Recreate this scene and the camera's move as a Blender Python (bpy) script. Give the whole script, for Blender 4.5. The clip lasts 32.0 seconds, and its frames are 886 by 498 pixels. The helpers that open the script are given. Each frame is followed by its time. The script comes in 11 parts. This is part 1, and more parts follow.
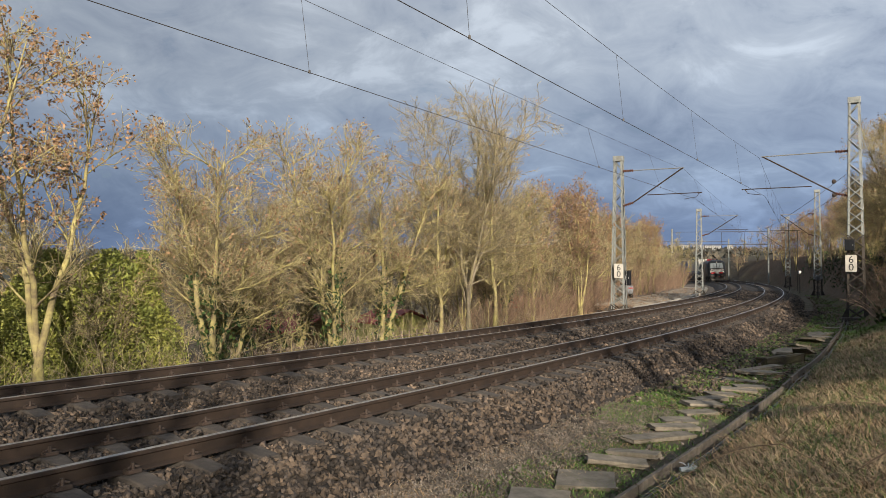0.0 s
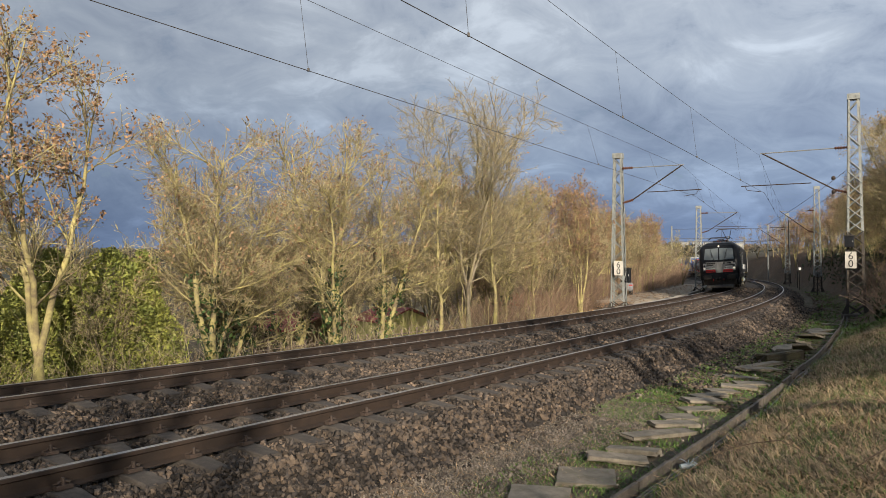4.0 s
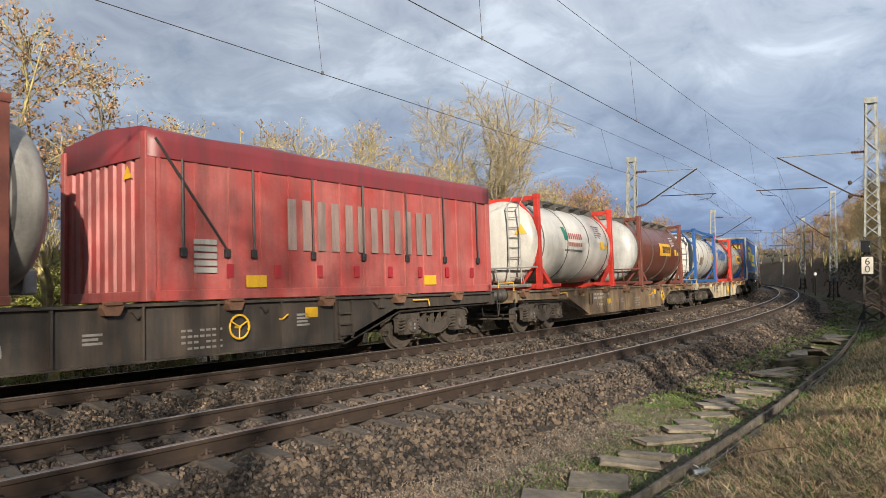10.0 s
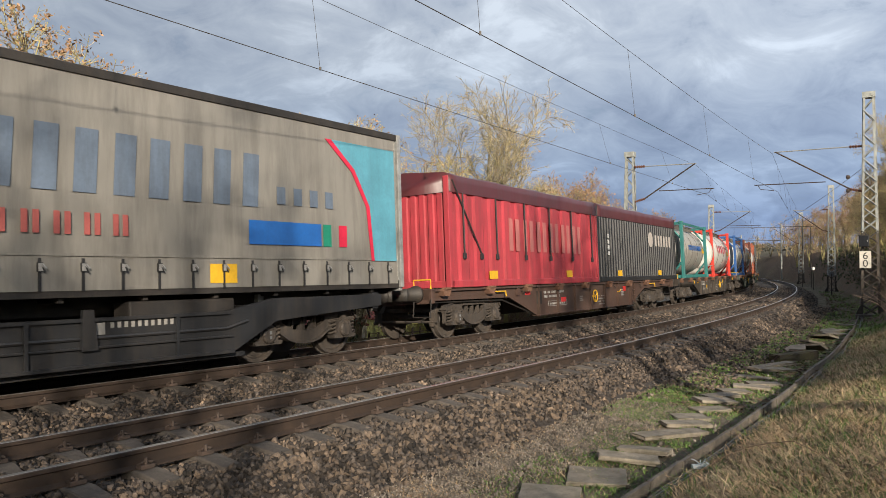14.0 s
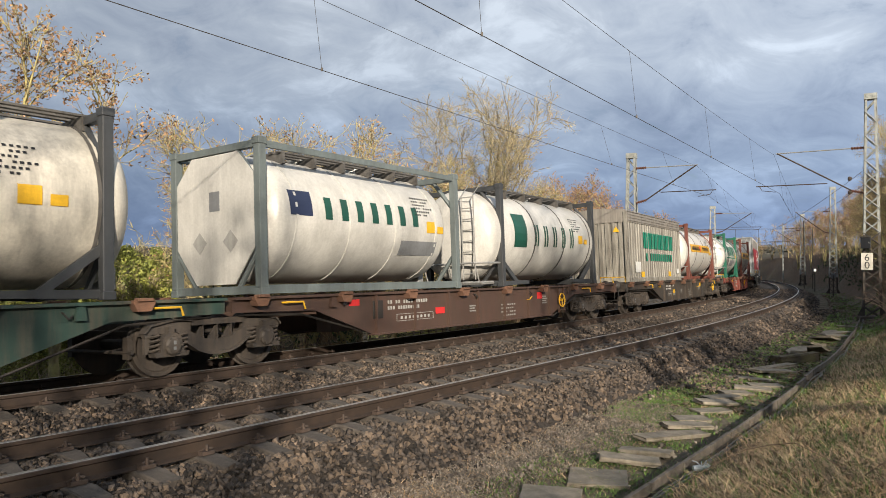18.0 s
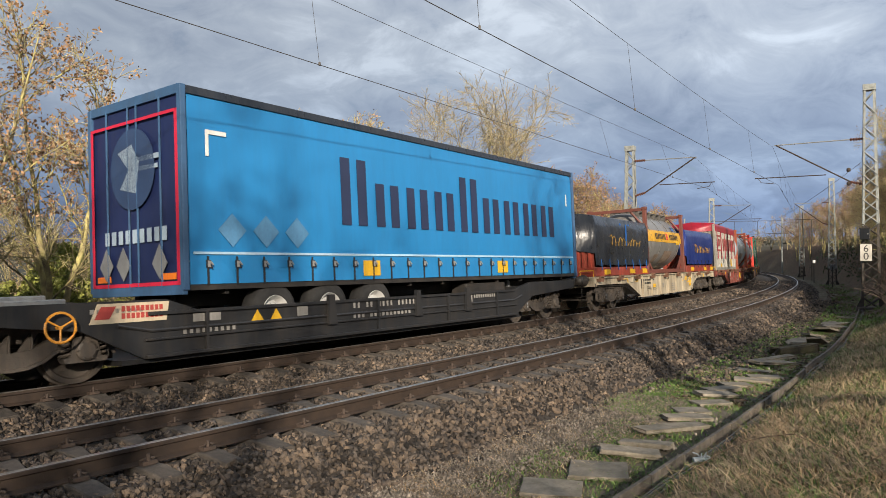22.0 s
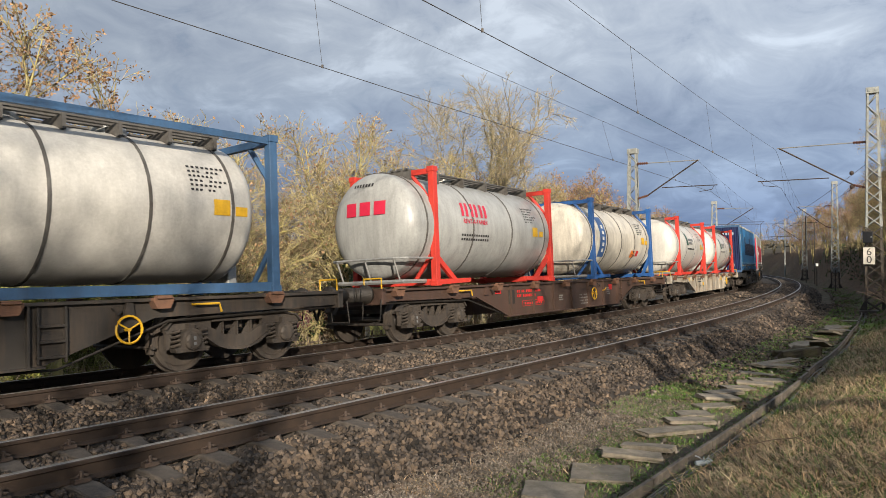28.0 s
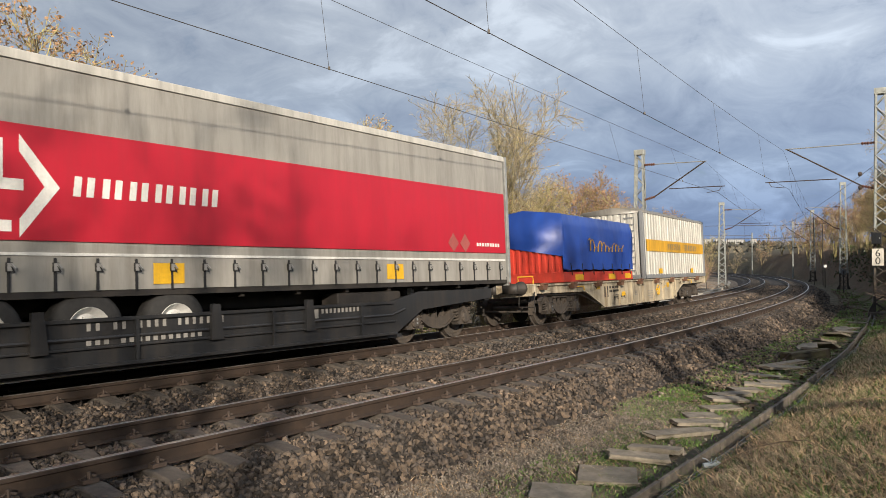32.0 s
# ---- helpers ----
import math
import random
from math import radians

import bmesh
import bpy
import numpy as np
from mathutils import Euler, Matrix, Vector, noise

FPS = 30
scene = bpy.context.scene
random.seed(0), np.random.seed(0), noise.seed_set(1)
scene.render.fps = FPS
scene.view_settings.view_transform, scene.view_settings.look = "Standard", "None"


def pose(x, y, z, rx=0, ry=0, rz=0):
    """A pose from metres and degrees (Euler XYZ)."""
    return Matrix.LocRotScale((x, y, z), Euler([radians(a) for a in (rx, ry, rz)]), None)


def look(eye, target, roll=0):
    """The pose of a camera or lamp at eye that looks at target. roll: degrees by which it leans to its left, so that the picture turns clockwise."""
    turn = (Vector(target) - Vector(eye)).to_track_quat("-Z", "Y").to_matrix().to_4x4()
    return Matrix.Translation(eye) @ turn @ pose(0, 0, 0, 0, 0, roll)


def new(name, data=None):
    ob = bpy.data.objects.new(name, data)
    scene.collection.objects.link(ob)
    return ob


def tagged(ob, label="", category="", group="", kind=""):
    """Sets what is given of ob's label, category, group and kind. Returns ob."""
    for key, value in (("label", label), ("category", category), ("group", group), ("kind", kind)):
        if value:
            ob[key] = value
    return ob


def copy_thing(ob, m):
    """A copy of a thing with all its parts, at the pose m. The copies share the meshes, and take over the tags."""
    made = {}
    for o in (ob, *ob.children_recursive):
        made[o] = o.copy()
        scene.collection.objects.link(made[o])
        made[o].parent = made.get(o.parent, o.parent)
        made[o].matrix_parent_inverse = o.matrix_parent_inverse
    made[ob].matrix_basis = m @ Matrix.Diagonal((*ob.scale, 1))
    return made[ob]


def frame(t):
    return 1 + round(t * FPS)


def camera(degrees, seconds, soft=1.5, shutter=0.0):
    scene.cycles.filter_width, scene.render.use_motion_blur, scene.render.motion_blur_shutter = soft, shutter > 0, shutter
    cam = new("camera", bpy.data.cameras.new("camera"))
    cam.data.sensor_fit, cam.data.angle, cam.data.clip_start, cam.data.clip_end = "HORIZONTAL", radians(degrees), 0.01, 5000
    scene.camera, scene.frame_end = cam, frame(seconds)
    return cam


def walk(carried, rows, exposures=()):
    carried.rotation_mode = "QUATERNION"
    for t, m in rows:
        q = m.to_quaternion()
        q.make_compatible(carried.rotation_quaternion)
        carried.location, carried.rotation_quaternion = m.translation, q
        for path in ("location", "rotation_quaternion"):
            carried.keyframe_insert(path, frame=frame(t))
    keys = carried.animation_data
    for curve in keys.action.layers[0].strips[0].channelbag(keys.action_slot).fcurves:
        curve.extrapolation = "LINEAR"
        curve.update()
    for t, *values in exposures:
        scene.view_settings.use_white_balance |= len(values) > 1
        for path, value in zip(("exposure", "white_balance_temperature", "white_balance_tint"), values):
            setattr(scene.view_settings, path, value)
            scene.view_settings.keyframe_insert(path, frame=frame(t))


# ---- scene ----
# ---------------- camera ----------------
EYE_Z = 1.72
cam = camera(62.73, 32.0, soft=0.55, shutter=0.02)


def held(yaw, pitch, roll):
    """A hand-held camera on one spot: degrees turned to the left, tipped up, and leaning."""
    return pose(0, 0, EYE_Z, 90 + pitch, 0, yaw) @ pose(0, 0, 0, 0, 0, -roll)


HELD = [
    (0.0, 0.00, 1.62, -0.26), (0.5, -0.04, 1.72, -0.29), (1.0, -0.01, 1.76, -0.22), (1.5, -0.01, 1.73, -0.20),
    (2.0, -0.05, 1.66, -0.15), (2.5, -0.08, 1.59, -0.21), (3.0, -0.13, 1.54, -0.23), (3.5, -0.11, 1.48, -0.13),
    (5.5, 0.40, 1.43, -0.11), (6.0, 0.62, 1.62, -0.18), (6.5, 0.82, 1.70, -0.20), (7.0, 0.93, 1.66, -0.18),
    (7.5, 0.95, 1.56, -0.20), (8.0, 1.05, 1.63, -0.23), (8.5, 1.16, 1.69, -0.25), (9.0, 1.24, 1.75, -0.31),
    (9.5, 1.14, 1.71, -0.33), (10.0, 0.97, 1.69, -0.39), (10.5, 0.86, 1.71, -0.53), (11.0, 0.85, 1.70, -0.57),
    (11.5, 0.80, 1.62, -0.57), (12.0, 0.73, 1.59, -0.55), (12.5, 0.76, 1.61, -0.49), (13.0, 0.82, 1.57, -0.40),
    (13.5, 0.86, 1.45, -0.28), (14.0, 0.85, 1.34, -0.22), (14.5, 0.81, 1.27, -0.20), (16.5, 0.97, 1.56, -0.27),
    (17.0, 0.98, 1.58, -0.35), (17.5, 0.98, 1.49, -0.31), (18.0, 0.95, 1.41, -0.34), (18.5, 0.87, 1.37, -0.28),
    (19.0, 0.87, 1.31, -0.27), (19.5, 0.87, 1.23, -0.29), (20.0, 0.92, 1.20, -0.21), (20.5, 0.93, 1.13, -0.10),
    (21.0, 0.94, 1.08, 0.02), (21.5, 0.94, 1.04, 0.07), (22.0, 0.89, 0.95, 0.08), (22.5, 0.83, 0.99, 0.11),
    (23.0, 0.81, 1.06, 0.06), (23.5, 0.87, 1.06, -0.09), (24.0, 0.93, 1.05, -0.11), (24.5, 0.98, 1.02, -0.15),
    (25.0, 0.98, 1.00, -0.19), (25.5, 0.97, 1.03, -0.14), (27.5, 1.00, 1.20, -0.05), (28.0, 1.07, 1.14, -0.05),
    (28.5, 1.15, 1.16, 0.00), (29.0, 1.18, 1.20, -0.01), (29.5, 1.22, 1.21, -0.02), (30.0, 1.28, 1.26, 0.02),
    (30.5, 1.31, 1.25, -0.01), (31.0, 1.34, 1.19, -0.02), (31.5, 1.36, 1.19, -0.01), (32.0, 1.58, 1.25, -0.04)]
walk(cam, [(t, held(y, p, r)) for t, y, p, r in HELD], exposures=[
    (0.0, 0.30), (6.0, 0.32), (7.0, 0.46), (8.0, 0.49), (9.0, 0.47), (10.0, 0.57), (11.0, 0.44), (12.0, 0.49), (13.0, 0.45), (14.0, 0.53), (17.0, 0.50), (18.0, 0.52), (19.0, 0.38),
    (20.0, 0.36), (21.0, 0.40), (22.0, 0.48), (23.0, 0.48), (24.0, 0.42), (25.0, 0.49), (28.0, 0.46), (29.0, 0.44), (30.0, 0.32), (31.0, 0.36), (32.0, 0.50)])

# ---------------- world and sun ----------------
SUN_ELEV, SUN_TO = 19.0, (0.22, -1.0)          # low winter sun behind the camera


def make_world():
    w = bpy.data.worlds.new("sky")
    scene.world = w
    w.use_nodes = True
    nt = w.node_tree
    nt.nodes.clear()
    N, L = nt.nodes.new, nt.links.new

    def math_(op, a, b=None, clamp=False):
        n = N("ShaderNodeMath")
        n.operation, n.use_clamp = op, clamp
        for i, v in enumerate((a, b)):
            if v is None:
                continue
            if isinstance(v, (int, float)):
                n.inputs[i].default_value = v
            else:
                L(v, n.inputs[i])
        return n.outputs[0]

    def ramp(fac, stops):
        n = N("ShaderNodeValToRGB")
        n.color_ramp.elements.remove(n.color_ramp.elements[0])
        n.color_ramp.elements[0].position, n.color_ramp.elements[0].color = stops[0][0], (*stops[0][1], 1)
        for p, c in stops[1:]:
            n.color_ramp.elements.new(p).color = (*c, 1)
        L(fac, n.inputs[0])
        return n.outputs[0]

    def mix(f, a, b, kind="MIX"):
        n = N("ShaderNodeMix")
        n.data_type, n.blend_type = "RGBA", kind
        for i, v in ((0, f), (6, a), (7, b)):
            if isinstance(v, (int, float)):
                n.inputs[i].default_value = v
            elif isinstance(v, tuple):
                n.inputs[i].default_value = (*v, 1)
            else:
                L(v, n.inputs[i])
        return n.outputs[2]

    co = N("ShaderNodeTexCoord")
    sep = N("ShaderNodeSeparateXYZ")
    L(co.outputs["Generated"], sep.inputs[0])
    X, Y, Z = sep.outputs
    h = math_("ADD", math_("MAXIMUM", Z, 0.0), 0.42)
    flat = N("ShaderNodeCombineXYZ")
    L(math_("DIVIDE", X, h), flat.inputs[0])
    L(math_("DIVIDE", Y, h), flat.inputs[1])

    def cloud(scale, detail, rough, shift, dist=0.4):
        m = N("ShaderNodeMapping")
        m.inputs["Location"].default_value = shift
        m.inputs["Scale"].default_value = (0.9, 1.0, 1)
        L(flat.outputs[0], m.inputs[0])
        n = N("ShaderNodeTexNoise")
        n.inputs["Scale"].default_value, n.inputs["Detail"].default_value = scale, detail
        n.inputs["Roughness"].default_value, n.inputs["Distortion"].default_value = rough, dist
        L(m.outputs[0], n.inputs["Vector"])
        return n.outputs[0]

    big = cloud(2.6, 6, 0.55, (2.1, 0.7, 0))
    small = cloud(7.5, 8, 0.6, (5.3, 1.2, 0), 0.7)
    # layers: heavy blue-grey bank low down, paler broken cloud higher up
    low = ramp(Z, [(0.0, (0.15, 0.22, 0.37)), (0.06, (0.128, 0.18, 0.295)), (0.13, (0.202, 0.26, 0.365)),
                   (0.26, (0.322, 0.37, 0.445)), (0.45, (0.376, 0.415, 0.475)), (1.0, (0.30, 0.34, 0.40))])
    shade = ramp(math_("ADD", math_("MULTIPLY", big, 0.5), math_("MULTIPLY", small, 0.5)),
                 [(0.34, (0.66, 0.69, 0.76)), (0.45, (0.88, 0.90, 0.93)), (0.54, (1.07, 1.07, 1.06)),
                  (0.63, (1.42, 1.40, 1.35))])
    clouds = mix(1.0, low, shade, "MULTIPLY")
    # brighter towards the right of the view, where the bank breaks up
    side = math_("MULTIPLY_ADD", X, 0.36)
    side.node.inputs[2].default_value = 1.0
    bright = N("ShaderNodeCombineColor")
    for i in range(3):
        L(side, bright.inputs[i])
    clouds = mix(1.0, clouds, bright.outputs[0], "MULTIPLY")
    sky = N("ShaderNodeTexSky")
    sky.sky_type, sky.sun_disc = "NISHITA", False
    sky.sun_elevation = radians(SUN_ELEV)
    sky.sun_rotation = math.atan2(SUN_TO[0], SUN_TO[1])
    clear = N("ShaderNodeBackground")
    clear.inputs[1].default_value = 0.055
    L(sky.outputs[0], clear.inputs[0])
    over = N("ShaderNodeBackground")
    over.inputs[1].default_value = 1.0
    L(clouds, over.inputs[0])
    gap = ramp(small, [(0.30, (0.75, 0.75, 0.75)), (0.40, (0.97, 0.97, 0.97))])
    ms = N("ShaderNodeMixShader")
    # the cloud ends behind the view, where the low sun stands in clear sky
    ahead = math_("MULTIPLY_ADD", Y, 1.3)
    ahead.node.inputs[2].default_value = 0.75
    ahead.node.use_clamp = True
    cover = N("ShaderNodeMath")
    cover.operation = "MULTIPLY"
    L(gap, cover.inputs[0])
    L(ahead, cover.inputs[1])
    L(cover.outputs[0], ms.inputs[0])
    L(clear.outputs[0], ms.inputs[1])
    L(over.outputs[0], ms.inputs[2])
    out = N("ShaderNodeOutputWorld")
    L(ms.outputs[0], out.inputs[0])


make_world()
sun = new("sun", bpy.data.lights.new("sun", "SUN"))
sun.data.energy, sun.data.angle, sun.data.color = 5.0, radians(0.7), (1.0, 0.88, 0.73)
d = Vector((SUN_TO[0], SUN_TO[1], 0)).normalized() * math.cos(radians(SUN_ELEV)) + Vector((0, 0, math.sin(radians(SUN_ELEV))))
sun.matrix_world = look(d * 60, (0, 0, 0))
# ---------------- materials ----------------
MATS = {}


def mat(name, c1, c2=None, scale=4.0, rough=0.6, metal=0.0, bump=0.15, bscale=30.0, dirt=None, dirt_amt=0.5,
        stretch=(1, 1, 1), spec=0.5, vary=0.0, coat=0.0, islands=False, fine=0.18, c3=None):
    """A painted, stone or wooden surface: two tones in broad patches, fine grain, relief, and dirt in streaks."""
    if name in MATS:
        return MATS[name]
    m = bpy.data.materials.new(name)
    MATS[name] = m
    m.use_nodes = True
    nt = m.node_tree
    N, L = nt.nodes.new, nt.links.new
    b = nt.nodes["Principled BSDF"]
    b.inputs["Roughness"].default_value, b.inputs["Metallic"].default_value = rough, metal
    b.inputs["Specular IOR Level"].default_value = spec
    b.inputs["Coat Weight"].default_value = coat
    co = N("ShaderNodeTexCoord")
    mp = N("ShaderNodeMapping")
    mp.inputs["Scale"].default_value = stretch
    L(co.outputs["Object"], mp.inputs[0])

    def noise_(s, detail, r=0.6):
        n = N("ShaderNodeTexNoise")
        n.inputs["Scale"].default_value, n.inputs["Detail"].default_value, n.inputs["Roughness"].default_value = s, detail, r
        L(mp.outputs[0], n.inputs["Vector"])
        return n.outputs[0]

    def span(src, lo, hi):
        n = N("ShaderNodeMapRange")
        n.inputs[1].default_value, n.inputs[2].default_value = lo, hi
        L(src, n.inputs[0])
        return n.outputs[0]

    def mix(f, a, bb, kind="MIX"):
        n = N("ShaderNodeMix")
        n.data_type, n.blend_type = "RGBA", kind
        for i, v in ((0, f), (6, a), (7, bb)):
            if isinstance(v, (int, float)):
                n.inputs[i].default_value = v
            elif isinstance(v, tuple):
                n.inputs[i].default_value = (*v[:3], 1)
            else:
                L(v, n.inputs[i])
        return n.outputs[2]

    c2 = c2 or tuple(x * 0.8 for x in c1)
    fine_n = noise_(bscale, 3)
    col = mix(span(noise_(scale, 5), 0.35, 0.65), c1, c2)
    if vary:
        rnd = N("ShaderNodeNewGeometry").outputs["Random Per Island"] if islands else N("ShaderNodeObjectInfo").outputs["Random"]
        if c3:
            f1 = N("ShaderNodeMath")
            f1.operation = "MULTIPLY"
            f1.inputs[1].default_value = 17.31
            L(rnd, f1.inputs[0])
            f2 = N("ShaderNodeMath")
            f2.operation = "FRACT"
            L(f1.outputs[0], f2.inputs[0])
            col = mix(f2.outputs[0], col, c3)
        v = N("ShaderNodeMapRange")
        v.inputs[3].default_value, v.inputs[4].default_value = 1 - vary, 1 + vary
        L(rnd, v.inputs[0])
        cc = N("ShaderNodeCombineColor")
        for i in range(3):
            L(v.outputs[0], cc.inputs[i])
        col = mix(1.0, col, cc.outputs[0], "MULTIPLY")
    if dirt:
        mp2 = N("ShaderNodeMapping")
        mp2.inputs["Scale"].default_value = (2.2, 2.2, 0.25)
        L(co.outputs["Object"], mp2.inputs[0])
        n = N("ShaderNodeTexNoise")
        n.inputs["Scale"].default_value, n.inputs["Detail"].default_value, n.inputs["Roughness"].default_value = 2.4, 7, 0.7
        L(mp2.outputs[0], n.inputs["Vector"])
        f = N("ShaderNodeMath")
        f.operation = "MULTIPLY"
        f.inputs[1].default_value = dirt_amt
        L(span(n.outputs[0], 0.42, 0.72), f.inputs[0])
        col = mix(f.outputs[0], col, dirt)
    if fine:
        g = N("ShaderNodeMapRange")
        g.inputs[3].default_value, g.inputs[4].default_value = 1 - fine, 1 + fine
        L(fine_n, g.inputs[0])
        cc = N("ShaderNodeCombineColor")
        for i in range(3):
            L(g.outputs[0], cc.inputs[i])
        col = mix(1.0, col, cc.outputs[0], "MULTIPLY")
    L(col, b.inputs["Base Color"])
    r = N("ShaderNodeMapRange")
    r.inputs[3].default_value, r.inputs[4].default_value = max(0.05, rough - 0.12), min(1, rough + 0.12)
    L(fine_n, r.inputs[0])
    L(r.outputs[0], b.inputs["Roughness"])
    if bump:
        bp = N("ShaderNodeBump")
        bp.inputs["Strength"].default_value, bp.inputs["Distance"].default_value = bump, 0.02
        L(fine_n, bp.inputs["Height"])
        L(bp.outputs[0], b.inputs["Normal"])
    return m


GRIME = (0.045, 0.036, 0.028)
RUST = (0.16, 0.07, 0.035)


def paint(name, c, dirt_amt=0.45, rough=0.5, dirt=GRIME, c2=None, bump=0.05, **k):
    return mat("paint_" + name, c, c2, 1.4, rough, bump=bump, bscale=22, dirt=dirt, dirt_amt=dirt_amt, **k)


def tarp(name, c, dirt_amt=0.3, **k):
    return mat("tarpaulin_" + name, c, tuple(x * 0.9 for x in c), 0.9, 0.42, bump=0.25, bscale=2.2, dirt=GRIME, dirt_amt=dirt_amt,
               stretch=(1, 1, 0.5), fine=0.1, **k)


def glass_mat():
    m = bpy.data.materials.new("tinted_glass")
    m.use_nodes = True
    b = m.node_tree.nodes["Principled BSDF"]
    b.inputs["Base Color"].default_value = (0.03, 0.045, 0.05, 1)
    b.inputs["Roughness"].default_value = 0.04
    b.inputs["Specular IOR Level"].default_value = 0.8
    return m


def glow_mat(name, c, power):
    m = bpy.data.materials.new(name)
    m.use_nodes = True
    b = m.node_tree.nodes["Principled BSDF"]
    b.inputs["Base Color"].default_value = (*c, 1)
    b.inputs["Emission Color"].default_value = (*c, 1)
    b.inputs["Emission Strength"].default_value = power
    return m


GLASS = glass_mat()
LAMP_GLOW = glow_mat("warm_lamp", (0.8, 0.72, 0.58), 0.4)
# glass whose pale base colour stands in for the sky's reflection
SCREEN = glass_mat()
SCREEN.name = "windscreen_glass"
SCREEN.node_tree.nodes["Principled BSDF"].inputs["Base Color"].default_value = (0.17, 0.195, 0.20, 1)
STEEL_DARK = mat("dark_steel", (0.020, 0.019, 0.018), (0.036, 0.032, 0.029), 3, 0.6, 0.2, 0.2, 40, dirt=(0.065, 0.05, 0.036), dirt_amt=0.4)
BOGIE = mat("dusty_bogie_steel", (0.036, 0.032, 0.029), (0.066, 0.056, 0.047), 3, 0.65, 0.1, 0.3, 40, dirt=(0.12, 0.09, 0.065), dirt_amt=0.5)
WALKWAY = mat("dull_walkway", (0.15, 0.145, 0.135), (0.09, 0.085, 0.08), 5, 0.7, 0.3, 0.2, 40, dirt=(0.07, 0.055, 0.04), dirt_amt=0.5)
STEEL_GREY = mat("galvanised_steel", (0.42, 0.43, 0.42), (0.30, 0.31, 0.30), 6, 0.5, 0.5, 0.1, 40, dirt=RUST, dirt_amt=0.25)
STEEL_BARE = mat("bare_steel", (0.30, 0.29, 0.27), (0.20, 0.18, 0.16), 5, 0.4, 0.8, 0.1, 40)
RUBBER = mat("rubber", (0.018, 0.018, 0.018), (0.03, 0.029, 0.028), 8, 0.85, bump=0.2)
BLACK = mat("black_plastic", (0.015, 0.015, 0.016), (0.022, 0.022, 0.023), 8, 0.6, bump=0.05)
BLACKPAINT = paint("black", (0.011, 0.0125, 0.016), 0.22, 0.45, dirt=(0.035, 0.037, 0.042), spec=0.22)
WORNWHITE = paint("worn_white", (0.40, 0.395, 0.37), 0.5)
WHITEPAINT = paint("white", (0.72, 0.72, 0.69), 0.25)
YELLOW = paint("yellow", (0.72, 0.42, 0.02), 0.2)
RED = paint("red", (0.62, 0.03, 0.03), 0.2)
ORANGE = paint("orange", (0.8, 0.2, 0.02), 0.2)
GREYPAINT = paint("grey", (0.22, 0.23, 0.24), 0.3)
RAILTOP = mat("rail_steel", (0.062, 0.043, 0.032), (0.042, 0.031, 0.025), 5, 0.6, 0.25, 0.15, 60)
RAILHEAD = mat("worn_rail_head", (0.46, 0.44, 0.41), (0.32, 0.30, 0.28), 9, 0.32, 0.6, 0.05, 60)
TROUGH = mat("trough_concrete", (0.16, 0.137, 0.11), (0.09, 0.078, 0.064), 6, 0.9, bump=0.4, bscale=60, dirt=(0.09, 0.07, 0.05), dirt_amt=0.45, vary=0.16)
CONCRETE = mat("concrete", (0.15, 0.132, 0.112), (0.095, 0.083, 0.07), 6, 0.9, bump=0.4, bscale=60, dirt=(0.09, 0.07, 0.05), dirt_amt=0.55, vary=0.16)
SLABMAT = mat("weathered_slab", (0.27, 0.235, 0.185), (0.18, 0.155, 0.12), 5, 0.9, bump=0.45, bscale=50, dirt=(0.10, 0.10, 0.05), dirt_amt=0.4, vary=0.18)
STONE = mat("ballast_stone", (0.215, 0.157, 0.108), (0.036, 0.029, 0.024), 1.6, 0.9, bump=0.8, bscale=70, vary=0.85, islands=True, c3=(0.068, 0.057, 0.049), fine=0.4)
GRIT = mat("grit", (0.28, 0.24, 0.195), (0.12, 0.10, 0.08), 5, 0.9, bump=0.4, bscale=50, vary=0.5, islands=True)
SLEEPER = mat("sleeper_concrete", (0.125, 0.107, 0.088), (0.06, 0.051, 0.043), 9, 0.92, bump=0.5, bscale=60, dirt=(0.05, 0.04, 0.032), dirt_amt=0.7, vary=0.25)
BARK = mat("bark", (0.20, 0.155, 0.10), (0.105, 0.08, 0.055), 5, 0.92, bump=0.7, bscale=24, stretch=(1, 1, 0.35), dirt=(0.30, 0.28, 0.11), dirt_amt=0.8)
BARK_GREY = mat("grey_bark", (0.33, 0.28, 0.20), (0.17, 0.14, 0.105), 3, 0.9, bump=0.4, bscale=24, dirt=(0.36, 0.32, 0.12), dirt_amt=0.6)
BARK_LICHEN = mat("lichen_bark", (0.50, 0.44, 0.17), (0.17, 0.13, 0.085), 2.6, 0.9, bump=0.4, bscale=24)
TWIG = mat("twig", (0.50, 0.40, 0.275), (0.32, 0.25, 0.17), 2, 0.85, bump=0.0, islands=True, vary=0.35)
TWIG_LICHEN = mat("lichen_twig", (0.52, 0.46, 0.19), (0.30, 0.25, 0.13), 1.4, 0.85, bump=0.0, islands=True, vary=0.35)
TWIG_RED = mat("reddish_twig", (0.37, 0.245, 0.16), (0.22, 0.15, 0.105), 2, 0.85, bump=0.0, islands=True, vary=0.35)
LEAF_BROWN = mat("withered_leaf", (0.38, 0.23, 0.12), (0.24, 0.145, 0.08), 3, 0.75, bump=0.0, islands=True, vary=0.4)
LEAF_GREEN = mat("evergreen_leaf", (0.36, 0.36, 0.08), (0.16, 0.19, 0.04), 2, 0.6, bump=0.0, islands=True, vary=0.45)
LEAF_IVY = mat("ivy_leaf", (0.05, 0.09, 0.022), (0.03, 0.05, 0.014), 2, 0.5, bump=0.0, islands=True, vary=0.4)
